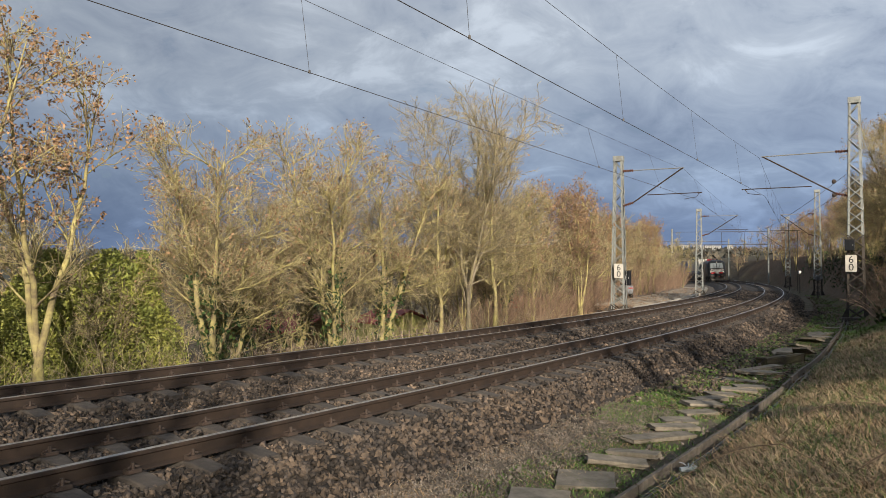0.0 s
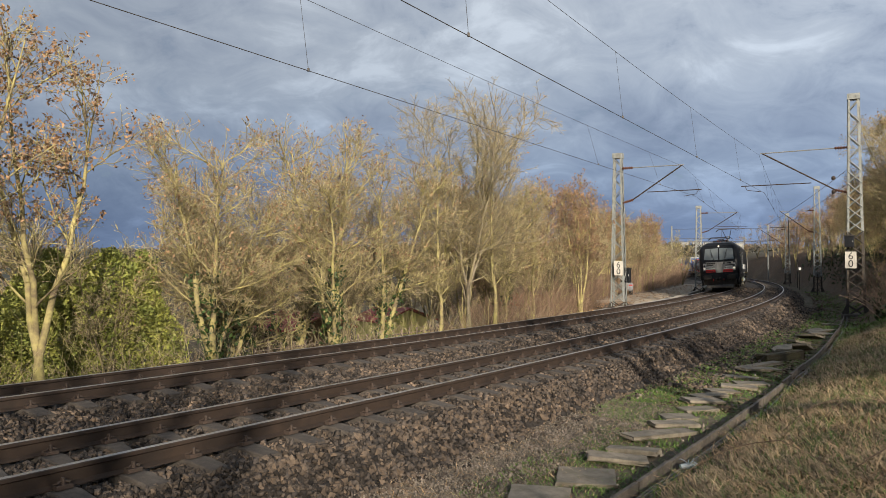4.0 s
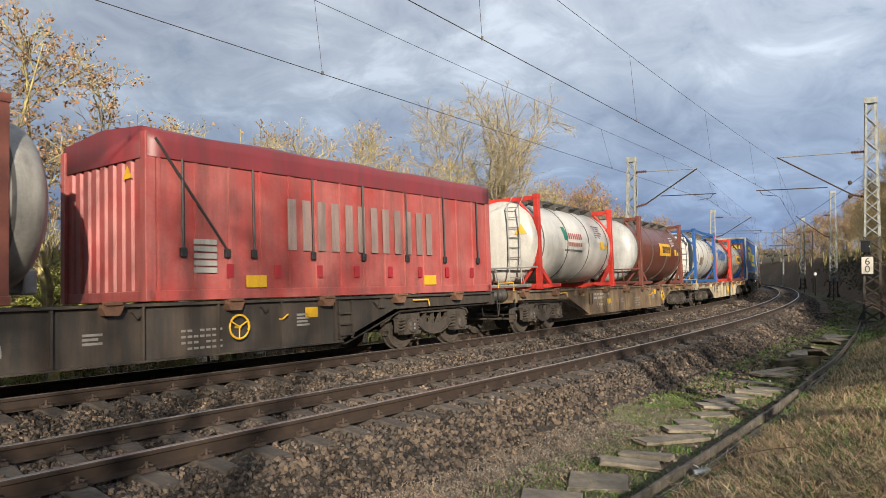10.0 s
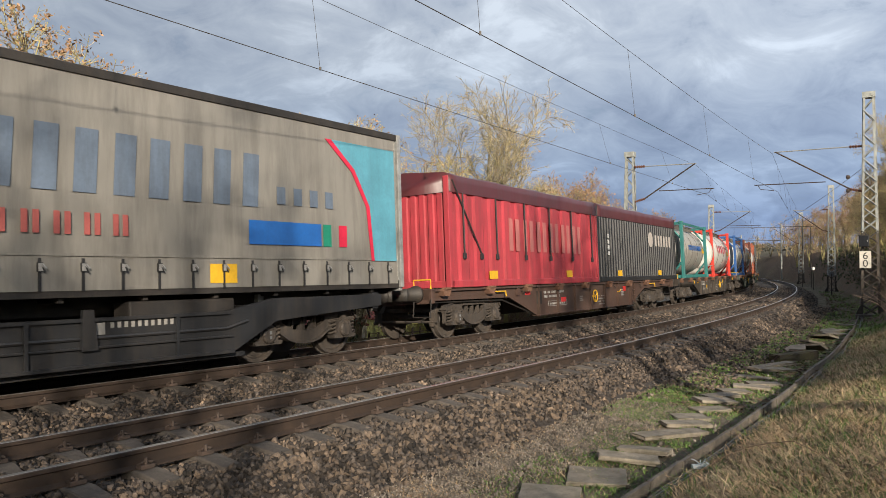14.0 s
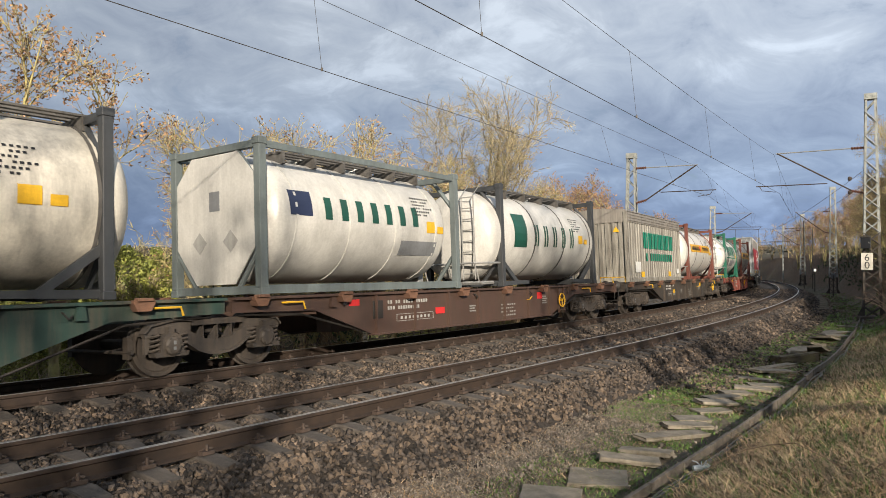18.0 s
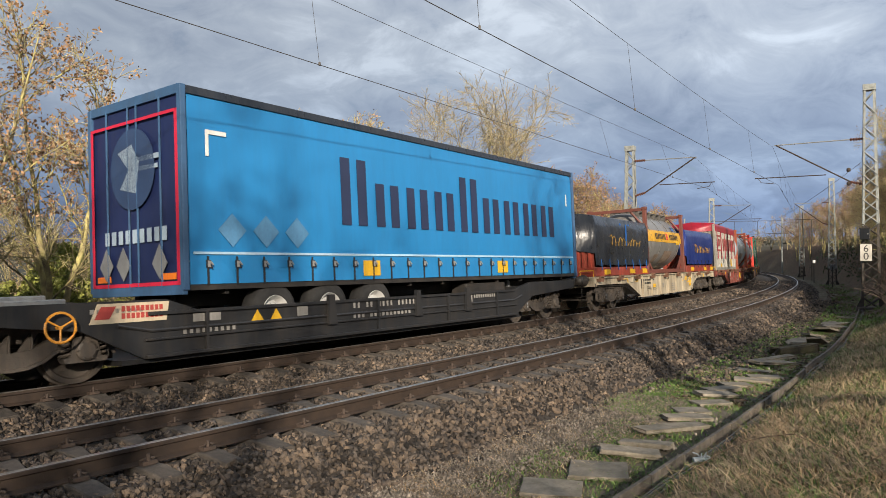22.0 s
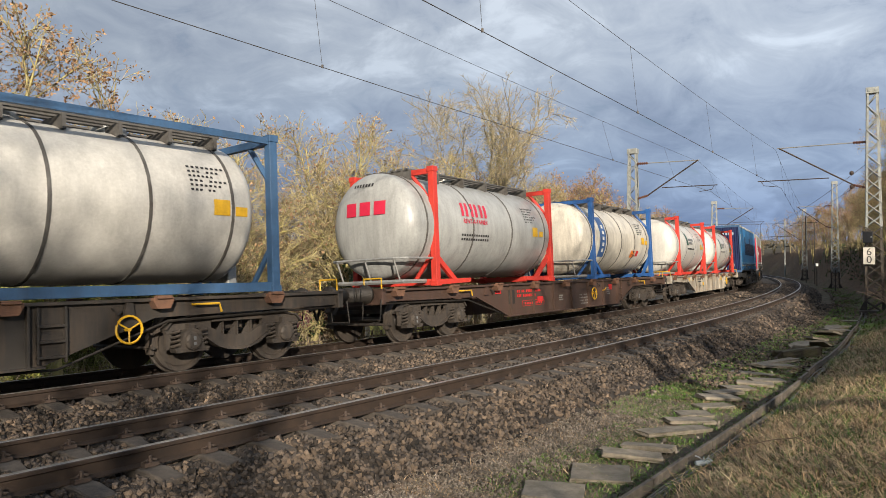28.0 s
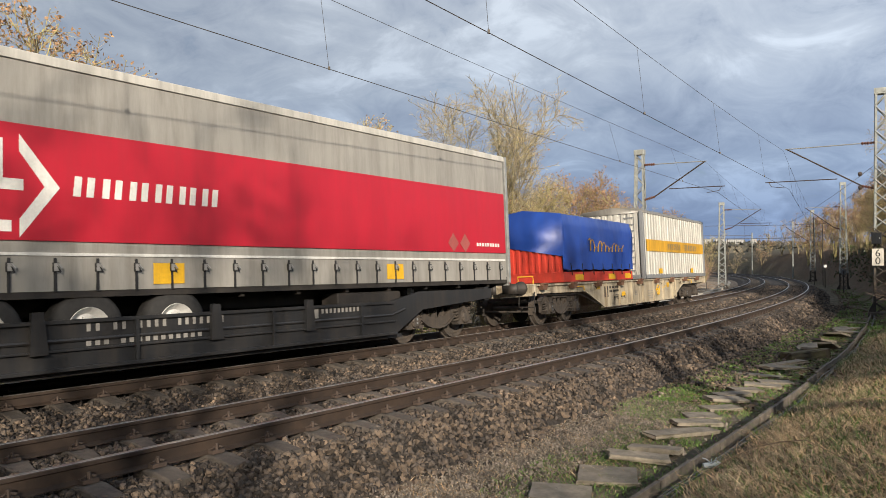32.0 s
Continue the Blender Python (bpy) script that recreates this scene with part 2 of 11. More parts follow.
DRYGRASS = mat("dry_grass", (0.58, 0.455, 0.275), (0.20, 0.14, 0.08), 1.5, 0.85, bump=0.0, islands=True, vary=0.75, c3=(0.36, 0.235, 0.125))
BUD = mat("brown_twig_tips", (0.43, 0.335, 0.225), (0.26, 0.20, 0.14), 2, 0.85, bump=0.0, islands=True, vary=0.5, c3=(0.47, 0.41, 0.20))
# bank shade put into this brush colour; the bramble canes share it
TWIG_DARK = mat("shaded_brush", (0.27, 0.19, 0.13), (0.14, 0.10, 0.07), 2, 0.9, bump=0.0, islands=True, vary=0.4)
GREENGRASS = mat("green_grass", (0.15, 0.245, 0.05), (0.08, 0.135, 0.03), 1.5, 0.8, bump=0.0, islands=True, vary=0.45)


def ground_mat():
    """Earth, grit and turf, told apart by how far the spot lies from the track."""
    m = bpy.data.materials.new("ground_earth")
    m.use_nodes = True
    nt = m.node_tree
    N, L = nt.nodes.new, nt.links.new
    b = nt.nodes["Principled BSDF"]
    b.inputs["Roughness"].default_value = 0.95
    b.inputs["Specular IOR Level"].default_value = 0.2
    co = N("ShaderNodeTexCoord")

    def noise_(s, detail=6, r=0.65):
        n = N("ShaderNodeTexNoise")
        n.inputs["Scale"].default_value, n.inputs["Detail"].default_value, n.inputs["Roughness"].default_value = s, detail, r
        L(co.outputs["Object"], n.inputs["Vector"])
        return n.outputs[0]

    def span(src, lo, hi):
        n = N("ShaderNodeMapRange")
        n.inputs[1].default_value, n.inputs[2].default_value = lo, hi
        L(src, n.inputs[0])
        return n.outputs[0]

    def mix(f, a, bb):
        n = N("ShaderNodeMix")
        n.data_type = "RGBA"
        for i, v in ((0, f), (6, a), (7, bb)):
            if isinstance(v, tuple):
                n.inputs[i].default_value = (*v, 1)
            else:
                L(v, n.inputs[i])
        return n.outputs[2]

    def prod(a, c):
        n = N("ShaderNodeMath")
        n.operation = "MULTIPLY"
        L(a, n.inputs[0])
        L(c, n.inputs[1])
        return n.outputs[0]

    at_ = N("ShaderNodeAttribute")
    at_.attribute_name = "turf"
    far_ = N("ShaderNodeAttribute")
    far_.attribute_name = "far"
    grit = mix(span(noise_(60, 3), 0.35, 0.65), (0.16, 0.136, 0.11), (0.33, 0.285, 0.235))
    grit = mix(span(noise_(1.3), 0.4, 0.62), grit, (0.115, 0.088, 0.064))
    # turf kept dark: the shade between grass blades is put into it
    turf = mix(span(noise_(9), 0.4, 0.6), (0.05, 0.06, 0.02), (0.07, 0.052, 0.03))
    turf = mix(span(noise_(0.5), 0.45, 0.6), turf, (0.075, 0.055, 0.034))
    wood = mix(span(noise_(0.02), 0.4, 0.6), (0.045, 0.055, 0.05), (0.09, 0.085, 0.06))
    col = mix(prod(at_.outputs["Fac"], span(noise_(2.2), 0.30, 0.55)), grit, turf)
    fall = mix(span(noise_(14), 0.4, 0.6), (0.15, 0.10, 0.065), (0.075, 0.052, 0.036))
    leafy = N("ShaderNodeAttribute")
    leafy.attribute_name = "leafy"
    col = mix(leafy.outputs["Fac"], col, fall)
    col = mix(far_.outputs["Fac"], col, wood)
    L(col, b.inputs["Base Color"])
    bp = N("ShaderNodeBump")
    bp.inputs["Strength"].default_value, bp.inputs["Distance"].default_value = 0.6, 0.03
    L(noise_(35, 4), bp.inputs["Height"])
    L(bp.outputs[0], b.inputs["Normal"])
    return m


GROUND = ground_mat()
# bed far darker than its stones: colour stands for shade in the gaps
BALLAST = mat("ballast_gap_shade", (0.05, 0.04, 0.032), (0.018, 0.015, 0.013), 14, 0.95, bump=1.0, bscale=26, dirt=(0.06, 0.05, 0.042), dirt_amt=0.4, fine=0.5)
# ---------------- mesh helpers ----------------
def part(name, bm, material, parent, label="", smooth=False):
    """Links a bmesh as one mesh object under a thing or a part."""
    me = bpy.data.meshes.new(name)
    bmesh.ops.recalc_face_normals(bm, faces=bm.faces[:])
    bm.to_mesh(me)
    bm.free()
    me.materials.append(material)
    if smooth:
        me.shade_smooth()
    ob = new(name, me)
    ob.parent = parent
    if label:
        ob["label"] = label
    return ob


def raw(name, verts, faces, material, parent=None, smooth=False):
    """A mesh from computed arrays."""
    me = bpy.data.meshes.new(name)
    me.from_pydata(verts if isinstance(verts, list) else verts.tolist(), [], faces if isinstance(faces, list) else faces.tolist())
    me.materials.append(material)
    if smooth:
        me.shade_smooth()
    ob = new(name, me)
    ob.parent = parent
    return ob


def thing(name, label, category, group="", kind=""):
    return tagged(new(name), label, category, group, kind)


def box(bm, x0, x1, y0, y1, z0, z1, bev=0.0):
    v = [bm.verts.new(p) for p in ((x0, y0, z0), (x1, y0, z0), (x1, y1, z0), (x0, y1, z0), (x0, y0, z1), (x1, y0, z1), (x1, y1, z1), (x0, y1, z1))]
    fs = [bm.faces.new([v[i] for i in q]) for q in ((0, 3, 2, 1), (4, 5, 6, 7), (0, 1, 5, 4), (1, 2, 6, 5), (2, 3, 7, 6), (3, 0, 4, 7))]
    if bev:
        bmesh.ops.bevel(bm, geom=list({e for f in fs for e in f.edges}), offset=bev, segments=2, affect="EDGES", profile=0.5)
    return bm


def extrude(bm, prof, a, b, axis):
    """A prism: a closed outline drawn in the two other axes, pulled from a to b along the axis."""
    put = {"x": lambda u, w, c: (c, u, w), "y": lambda u, w, c: (u, c, w), "z": lambda u, w, c: (u, w, c)}[axis]
    lo = [bm.verts.new(put(u, w, a)) for u, w in prof]
    hi = [bm.verts.new(put(u, w, b)) for u, w in prof]
    n = len(prof)
    bm.faces.new(lo[::-1])
    bm.faces.new(hi)
    for i in range(n):
        bm.faces.new((lo[i], lo[(i + 1) % n], hi[(i + 1) % n], hi[i]))
    return bm


def rod(bm, pts, r, n=6, cap=True):
    """A round bar along a line of points."""
    pts = [Vector(p) for p in pts]
    rings = []
    for i, p in enumerate(pts):
        d = (pts[min(i + 1, len(pts) - 1)] - pts[max(i - 1, 0)]).normalized()
        u = d.cross(Vector((0, 0, 1)) if abs(d.z) < 0.9 else Vector((1, 0, 0))).normalized()
        w = d.cross(u)
        rr = r[i] if isinstance(r, (list, tuple)) else r
        rings.append([bm.verts.new(p + rr * (math.cos(2 * math.pi * k / n) * u + math.sin(2 * math.pi * k / n) * w)) for k in range(n)])
    for a, b in zip(rings, rings[1:]):
        for k in range(n):
            bm.faces.new((a[k], a[(k + 1) % n], b[(k + 1) % n], b[k]))
    if cap:
        bm.faces.new(rings[0][::-1])
        bm.faces.new(rings[-1])
    return bm


def lathe_x(bm, prof, zc, n=28, y=0.0):
    """Turns a line of (x, radius) about a lengthwise axis at height zc."""
    rings = []
    for x, r in prof:
        if r < 1e-4:
            rings.append([bm.verts.new((x, y, zc))])
        else:
            rings.append([bm.verts.new((x, y + r * math.cos(2 * math.pi * k / n), zc + r * math.sin(2 * math.pi * k / n))) for k in range(n)])
    for a, b in zip(rings, rings[1:]):
        for k in range(n):
            q = [a[k % len(a)], a[(k + 1) % len(a)], b[(k + 1) % len(b)], b[k % len(b)]]
            q = list(dict.fromkeys(q))
            if len(q) > 2:
                bm.faces.new(q)
    return bm


def lathe_y(bm, prof, xc, zc, n=24, cap=True):
    """The same about a crosswise axis: (y, radius)."""
    rings = [[bm.verts.new((xc + max(r, 1e-3) * math.cos(2 * math.pi * k / n), y, zc + max(r, 1e-3) * math.sin(2 * math.pi * k / n))) for k in range(n)] for y, r in prof]
    for a, b in zip(rings, rings[1:]):
        for k in range(n):
            bm.faces.new((a[k], a[(k + 1) % n], b[(k + 1) % n], b[k]))
    if cap:
        bm.faces.new(rings[0])
        bm.faces.new(rings[-1][::-1])
    return bm


def plate(bm, quad_xz, y, t=0.006):
    """A thin plate on a side wall facing the near side (towards -y): corners as (x, z)."""
    return extrude(bm, quad_xz, y - t, y, "y")


def plate_end(bm, quad_yz, x, t=0.006):
    return extrude(bm, quad_yz, x - t, x, "x")


def pieces(name, quads, where, material, parent, label="", end=False):
    """Painted pieces on a wall: each a part of its own, or one joined part where they are small and many."""
    make = plates_end if end else plates
    if len(quads) <= 9:
        for q in quads:
            part(name, make([q], where), material, parent, label)
    elif quads:
        part(name, make(quads, where), material, parent, label)["kind"] = "stuff"


def rect(a, b, c, d_):
    return [(a, c), (b, c), (b, d_), (a, d_)]


def bars(x0, x1, z0, z1, n, lean=0.0, fill=0.62, gaps=()):
    """A row of n plain upright bars that stands for lettering: corners as (x, z)."""
    w = (x1 - x0) / n
    out = []
    for i in range(n):
        if i in gaps:
            continue
        a = x0 + i * w + w * (1 - fill) / 2
        b = a + w * fill
        s = lean * (z1 - z0)
        cuts = ((0, 0.36), (0.64, 1)) if b - a > 0.22 else ((0, 1),)
        for u, v in cuts:
            p, q = a + (b - a) * u, a + (b - a) * v
            out.append([(p, z0), (q, z0), (q + s, z1), (p + s, z1)])
    return out


def plates(quads, y):
    bm = bmesh.new()
    for q in quads:
        plate(bm, q, y)
    return bm


def plates_end(quads, x):
    bm = bmesh.new()
    for q in quads:
        plate_end(bm, q, x)
    return bm


def words(name, text, size, material, parent, m, label="", space=1.0):
    """Readable words as a thin mesh."""
    cu = bpy.data.curves.new(name, "FONT")
    cu.body, cu.size, cu.extrude, cu.space_character, cu.resolution_u = text, size, 0.002, space, 3
    cu.align_x, cu.align_y = "CENTER", "CENTER"
    tmp = new("tmp", cu)
    me = bpy.data.meshes.new_from_object(tmp.evaluated_get(bpy.context.evaluated_depsgraph_get()))
    bpy.data.objects.remove(tmp)
    me.name = name
    me.materials.clear()
    me.materials.append(material)
    ob = new(name, me)
    ob.parent = parent
    ob.matrix_basis = m
    if label:
        ob["label"] = label
    return ob


# ---------------- the line of the tracks ----------------
SP, CANT, GAUGE2 = 3.77, 0.0494, 0.765        # spacing of the tracks, lean of the canted track, half the distance of the rails
LINE_S = np.arange(-560, 760.1, 0.25)
_k = np.where(LINE_S < -40, 0.0, (-0.39441 + 0.19826 * np.clip(LINE_S, 0, 80) / 80 - 0.02241 * np.clip(LINE_S - 40, 0, 40) / 40) / 100)
_th = np.concatenate([[0], np.cumsum((_k[1:] + _k[:-1]) / 2 * 0.25)])
_th += 0.644 - np.interp(0, LINE_S, _th)
_tx, _ty = np.sin(_th), np.cos(_th)
LINE_X = np.concatenate([[0], np.cumsum((_tx[1:] + _tx[:-1]) / 2 * 0.25)])
LINE_Y = np.concatenate([[0], np.cumsum((_ty[1:] + _ty[:-1]) / 2 * 0.25)])
LINE_X += -math.cos(0.644) * 7.06735 - np.interp(0, LINE_S, LINE_X)
LINE_Y += math.sin(0.644) * 7.06735 - np.interp(0, LINE_S, LINE_Y)


def rise(s):
    return -0.00158 * np.clip(s, -60, 200)


def at(s, o=0.0, z=0.0):
    """The place s metres along the near track, o metres to its left, z above the rails."""
    th = np.interp(s, LINE_S, _th)
    return Vector((float(np.interp(s, LINE_S, LINE_X) - math.cos(th) * o), float(np.interp(s, LINE_S, LINE_Y) + math.sin(th) * o), float(z + rise(s))))


def heading(s):
    """The turn about z that lays an x axis along the track."""
    return math.degrees(math.pi / 2 - float(np.interp(s, LINE_S, _th)))


def frame_at(s, o=0.0, z=0.0, turn=0.0):
    p = at(s, o, z)
    return pose(p.x, p.y, p.z, 0, 0, heading(s) + turn)


def nearest(X, Y):
    """Along and across the near track, for arrays of places."""
    sub = slice(None, None, 8)
    lx, ly, ls, lt = LINE_X[sub], LINE_Y[sub], LINE_S[sub], _th[sub]
    s, o = np.empty(len(X)), np.empty(len(X))
    for i in range(0, len(X), 4000):
        x, y = X[i:i + 4000, None], Y[i:i + 4000, None]
        j = ((x - lx) ** 2 + (y - ly) ** 2).argmin(1)
        dx, dy = x[:, 0] - lx[j], y[:, 0] - ly[j]
        s[i:i + 4000] = ls[j] + dx * np.sin(lt[j]) + dy * np.cos(lt[j])
        o[i:i + 4000] = -dx * np.cos(lt[j]) + dy * np.sin(lt[j])
    return s, o


def fbm(X, Y, seed=0):
    """Soft unevenness from a few sines."""
    rs = np.random.RandomState(seed)
    z = np.zeros_like(X)
    for k in range(9):
        a, f, ph = rs.uniform(0, 6.28), 0.5 * 1.55 ** (k % 6), rs.uniform(0, 6.28)
        z += np.sin((X * np.cos(a) + Y * np.sin(a)) * f + ph) / (1 + 0.8 * (k % 6))
    return z / 3


def lie(s, o, X, Y):
    """Height of the ground: a path beside the track, a bank on one side and gardens below on the other."""
    z = np.interp(o, [-60, -26, -16, -10.5, -7.5, -5.6, -4.75, -4.3, -1.8, 5.2, 7.2, 8.6, 13, 22, 60, 200],
                  [7.5, 5.0, 3.6, 1.35, 0.25, -0.22, -0.52, -0.60, -0.60, -0.75, -0.62, -0.8, -2.4, -3.4, -5, -12])
    far_bank = np.interp(s, [24, 40, 60], [0, 1.1, 1.7])                     # further on, the bank stands steeper beside the mast
    z = z + far_bank * np.interp(o, [-16, -9.5, -7.6, -6.3, -5.4], [1.4, 2.0, 2.3, 0.9, 0.0])
    yard = np.interp(s, [38, 46, 130, 150], [0, 1, 1, 0]) * np.interp(o, [6.8, 7.5, 14.5, 17], [0, 1, 1, 0])
    z = z * (1 - yard) + yard * -0.42
    d = np.hypot(X, Y)
    z = z + 0.05 * fbm(X * 1.5, Y * 1.5, 3) * np.clip((np.abs(o - 1.9) - 3.9) / 2, 0, 1) * np.clip(40 / (d + 1), 0, 1)
    hill = np.interp(d, [260, 700, 1700, 2700, 4500], [0, 0, 30, 68, 80]) * (1 + 0.25 * np.sin(np.arctan2(X, Y) * 5 + 1))
    return z * np.interp(d, [150, 700], [1, 0.3]) + rise(s) * np.interp(d, [100, 400], [1, 0]) + hill


def ground_z(s, o):
    p = at(s, o)
    return float(lie(np.array([s]), np.array([o]), np.array([p.x]), np.array([p.y]))[0])


def stand(s, o, turn=0.0, sink=0.0):
    """A pose on the ground beside the track."""
    p = at(s, o)
    return pose(p.x, p.y, ground_z(s, o) - sink, 0, 0, turn)


def make_ground():
    n = 280
    u = np.linspace(-1, 1, n)
    g = 5.2 * np.sinh(7.35 * u)
    X, Y = np.meshgrid(g + 2, g + 13)
    X, Y = X.ravel(), Y.ravel()
    s, o = nearest(X, Y)
    Z = lie(s, o, X, Y)
    i = np.arange(n * n).reshape(n, n)
    faces = np.stack([i[:-1, :-1], i[:-1, 1:], i[1:, 1:], i[1:, :-1]], -1).reshape(-1, 4)
    ob = raw("ground", np.stack([X, Y, Z], 1), faces, GROUND, smooth=True)
    yard = np.interp(s, [38, 46, 130, 150], [1, 0, 0, 1])
    turf = np.interp(o, [-5.2, -4.4, -3.5, -2.7, 6.0, 9.0], [1, 0.85, 0.5, 0.0, 0.0, 1])
    turf = np.where((o < -1.5) & (o > -6), np.maximum(turf, np.interp(s, [10, 14.5], [0, 1])), turf)
    turf = np.where((o > 6.5) & (o < 15), turf * yard, turf)
    leafy = np.interp(s, [16, 30, 170, 200], [0, 1, 1, 0]) * np.interp(o, [-14, -9, -5.2, -4.4], [0.6, 1, 1, 0])
    for name, val in (("turf", turf), ("leafy", leafy), ("far", np.interp(np.hypot(X, Y), [120, 500], [0, 1]))):
        a = ob.data.attributes.new(name, "FLOAT", "POINT")
        a.data.foreach_set("value", val.astype(np.float32))
    tagged(ob, "uneven earth with grit, turf and a far wooded ridge", "ground", kind="structure")


make_ground()


def sweep(name, prof, s_list, material, closed=False, parent=None, smooth=False):
    """Draws an outline of (o, z) along the line of the tracks."""
    V = []
    th = np.interp(s_list, LINE_S, _th)
    x, y = np.interp(s_list, LINE_S, LINE_X), np.interp(s_list, LINE_S, LINE_Y)
    for o, z in prof:
        V.append(np.stack([x - np.cos(th) * o, y + np.sin(th) * o, z + rise(s_list)], 1))
    V = np.stack(V, 1)
    m, k = V.shape[:2]
    i = np.arange(m * k).reshape(m, k)
    if closed:
        i = np.concatenate([i, i[:, :1]], 1)
    f = np.stack([i[:-1, :-1], i[:-1, 1:], i[1:, 1:], i[1:, :-1]], -1).reshape(-1, 4)
    return raw(name, V.reshape(-1, 3), f, material, parent, smooth)


S_BED = np.concatenate([np.arange(-540, -30, 6), np.arange(-30, 60, 0.5), np.arange(60, 180, 2), np.arange(180, 741, 6)])
bed_prof = [(-2.35, -0.74), (-2.0, -0.62), (-1.75, -0.47), (-1.52, -0.30), (-1.3, -0.215), (-0.95, -0.20), (-0.6, -0.235), (0, -0.26), (0.6, -0.27), (0.95, -0.27), (1.4, -0.265), (1.7, -0.30), (2.0, -0.30), (2.3, -0.26),
            (2.5, -0.20), (2.85, -0.185), (3.77, -0.225), (4.7, -0.255), (5.1, -0.26), (5.4, -0.34), (6.0, -0.72)]
bed = sweep("ballast", bed_prof, S_BED, BALLAST)
tagged(bed, "brown crushed-stone ballast under two tracks", "ballast", kind="structure")

RAIL = [(-0.036, 0.0), (-0.030, 0.006), (0.030, 0.006), (0.036, 0.0), (0.036, -0.03), (0.012, -0.045), (0.010, -0.135), (0.068, -0.158), (0.068, -0.17),
        (-0.068, -0.17), (-0.068, -0.158), (-0.010, -0.135), (-0.012, -0.045), (-0.036, -0.03)]
S_RAIL = np.concatenate([np.arange(-540, -20, 5), np.arange(-20, 100, 0.5), np.arange(100, 741, 4)])


def make_tracks():
    tracks = []
    for name, base, dz in (("near_track", 0.0, 0.0), ("far_track", SP, 0.02)):
        t = thing(name, "railway track of brown steel rails on concrete sleepers", "railway track", "tracks", "structure")
        for side in (-1, 1):
            o = base + side * GAUGE2
            z = dz - side * GAUGE2 * CANT
            r = sweep("rail", [(o + a, z + b - 0.006) for a, b in RAIL], S_RAIL, RAILTOP, True, t)
            sweep("rail_head", [(o + a, z + b) for a, b in ((-0.033, -0.004), (-0.027, 0.003), (0.027, 0.003), (0.033, -0.004))], S_RAIL, RAILHEAD, False, r)
        tracks.append(t)
    return tracks


NEAR_TRACK, FAR_TRACK = make_tracks()
# ---------------- the train ----------------
# Everything that rolls is drawn with x backwards along the train, y away from the path, z up from the rails.
DECK = 1.17
SHARED = {}


def shared(key, build, material, name, parent, m=None, smooth=False, label=""):
    """A part whose mesh is made once and then used again."""
    if key not in SHARED:
        ob = part(name, build(bmesh.new()), material, parent, label, smooth)
        SHARED[key] = ob.data
    else:
        ob = new(name, SHARED[key])
        ob.parent = parent
        if label:
            ob["label"] = label
    if m is not None:
        ob.matrix_basis = m
    return ob


def b_wheelset(r, disc):
    def build(bm):
        for sgn in (-1, 1):
            y0 = sgn * 0.70
            prof = [(y0 - sgn * 0.03, r + 0.028), (y0, r + 0.028), (y0 + sgn * 0.012, r), (y0 + sgn * 0.11, r - 0.006), (y0 + sgn * 0.11, r - 0.07),
                    (y0 + sgn * 0.06, r - 0.09), (y0 + sgn * 0.045, 0.20), (y0 + sgn * 0.12, 0.13), (y0 + sgn * 0.12, 0.001)]
            lathe_y(bm, prof, 0, 0, 28)
            if disc:
                lathe_y(bm, [(y0 + sgn * 0.112, r - 0.14), (y0 + sgn * 0.125, r - 0.15), (y0 + sgn * 0.125, 0.16), (y0 + sgn * 0.112, 0.15)], 0, 0, 24)
        rod(bm, [(0, -0.7, 0), (0, 0.7, 0)], 0.085, 10)
        return bm
    return build


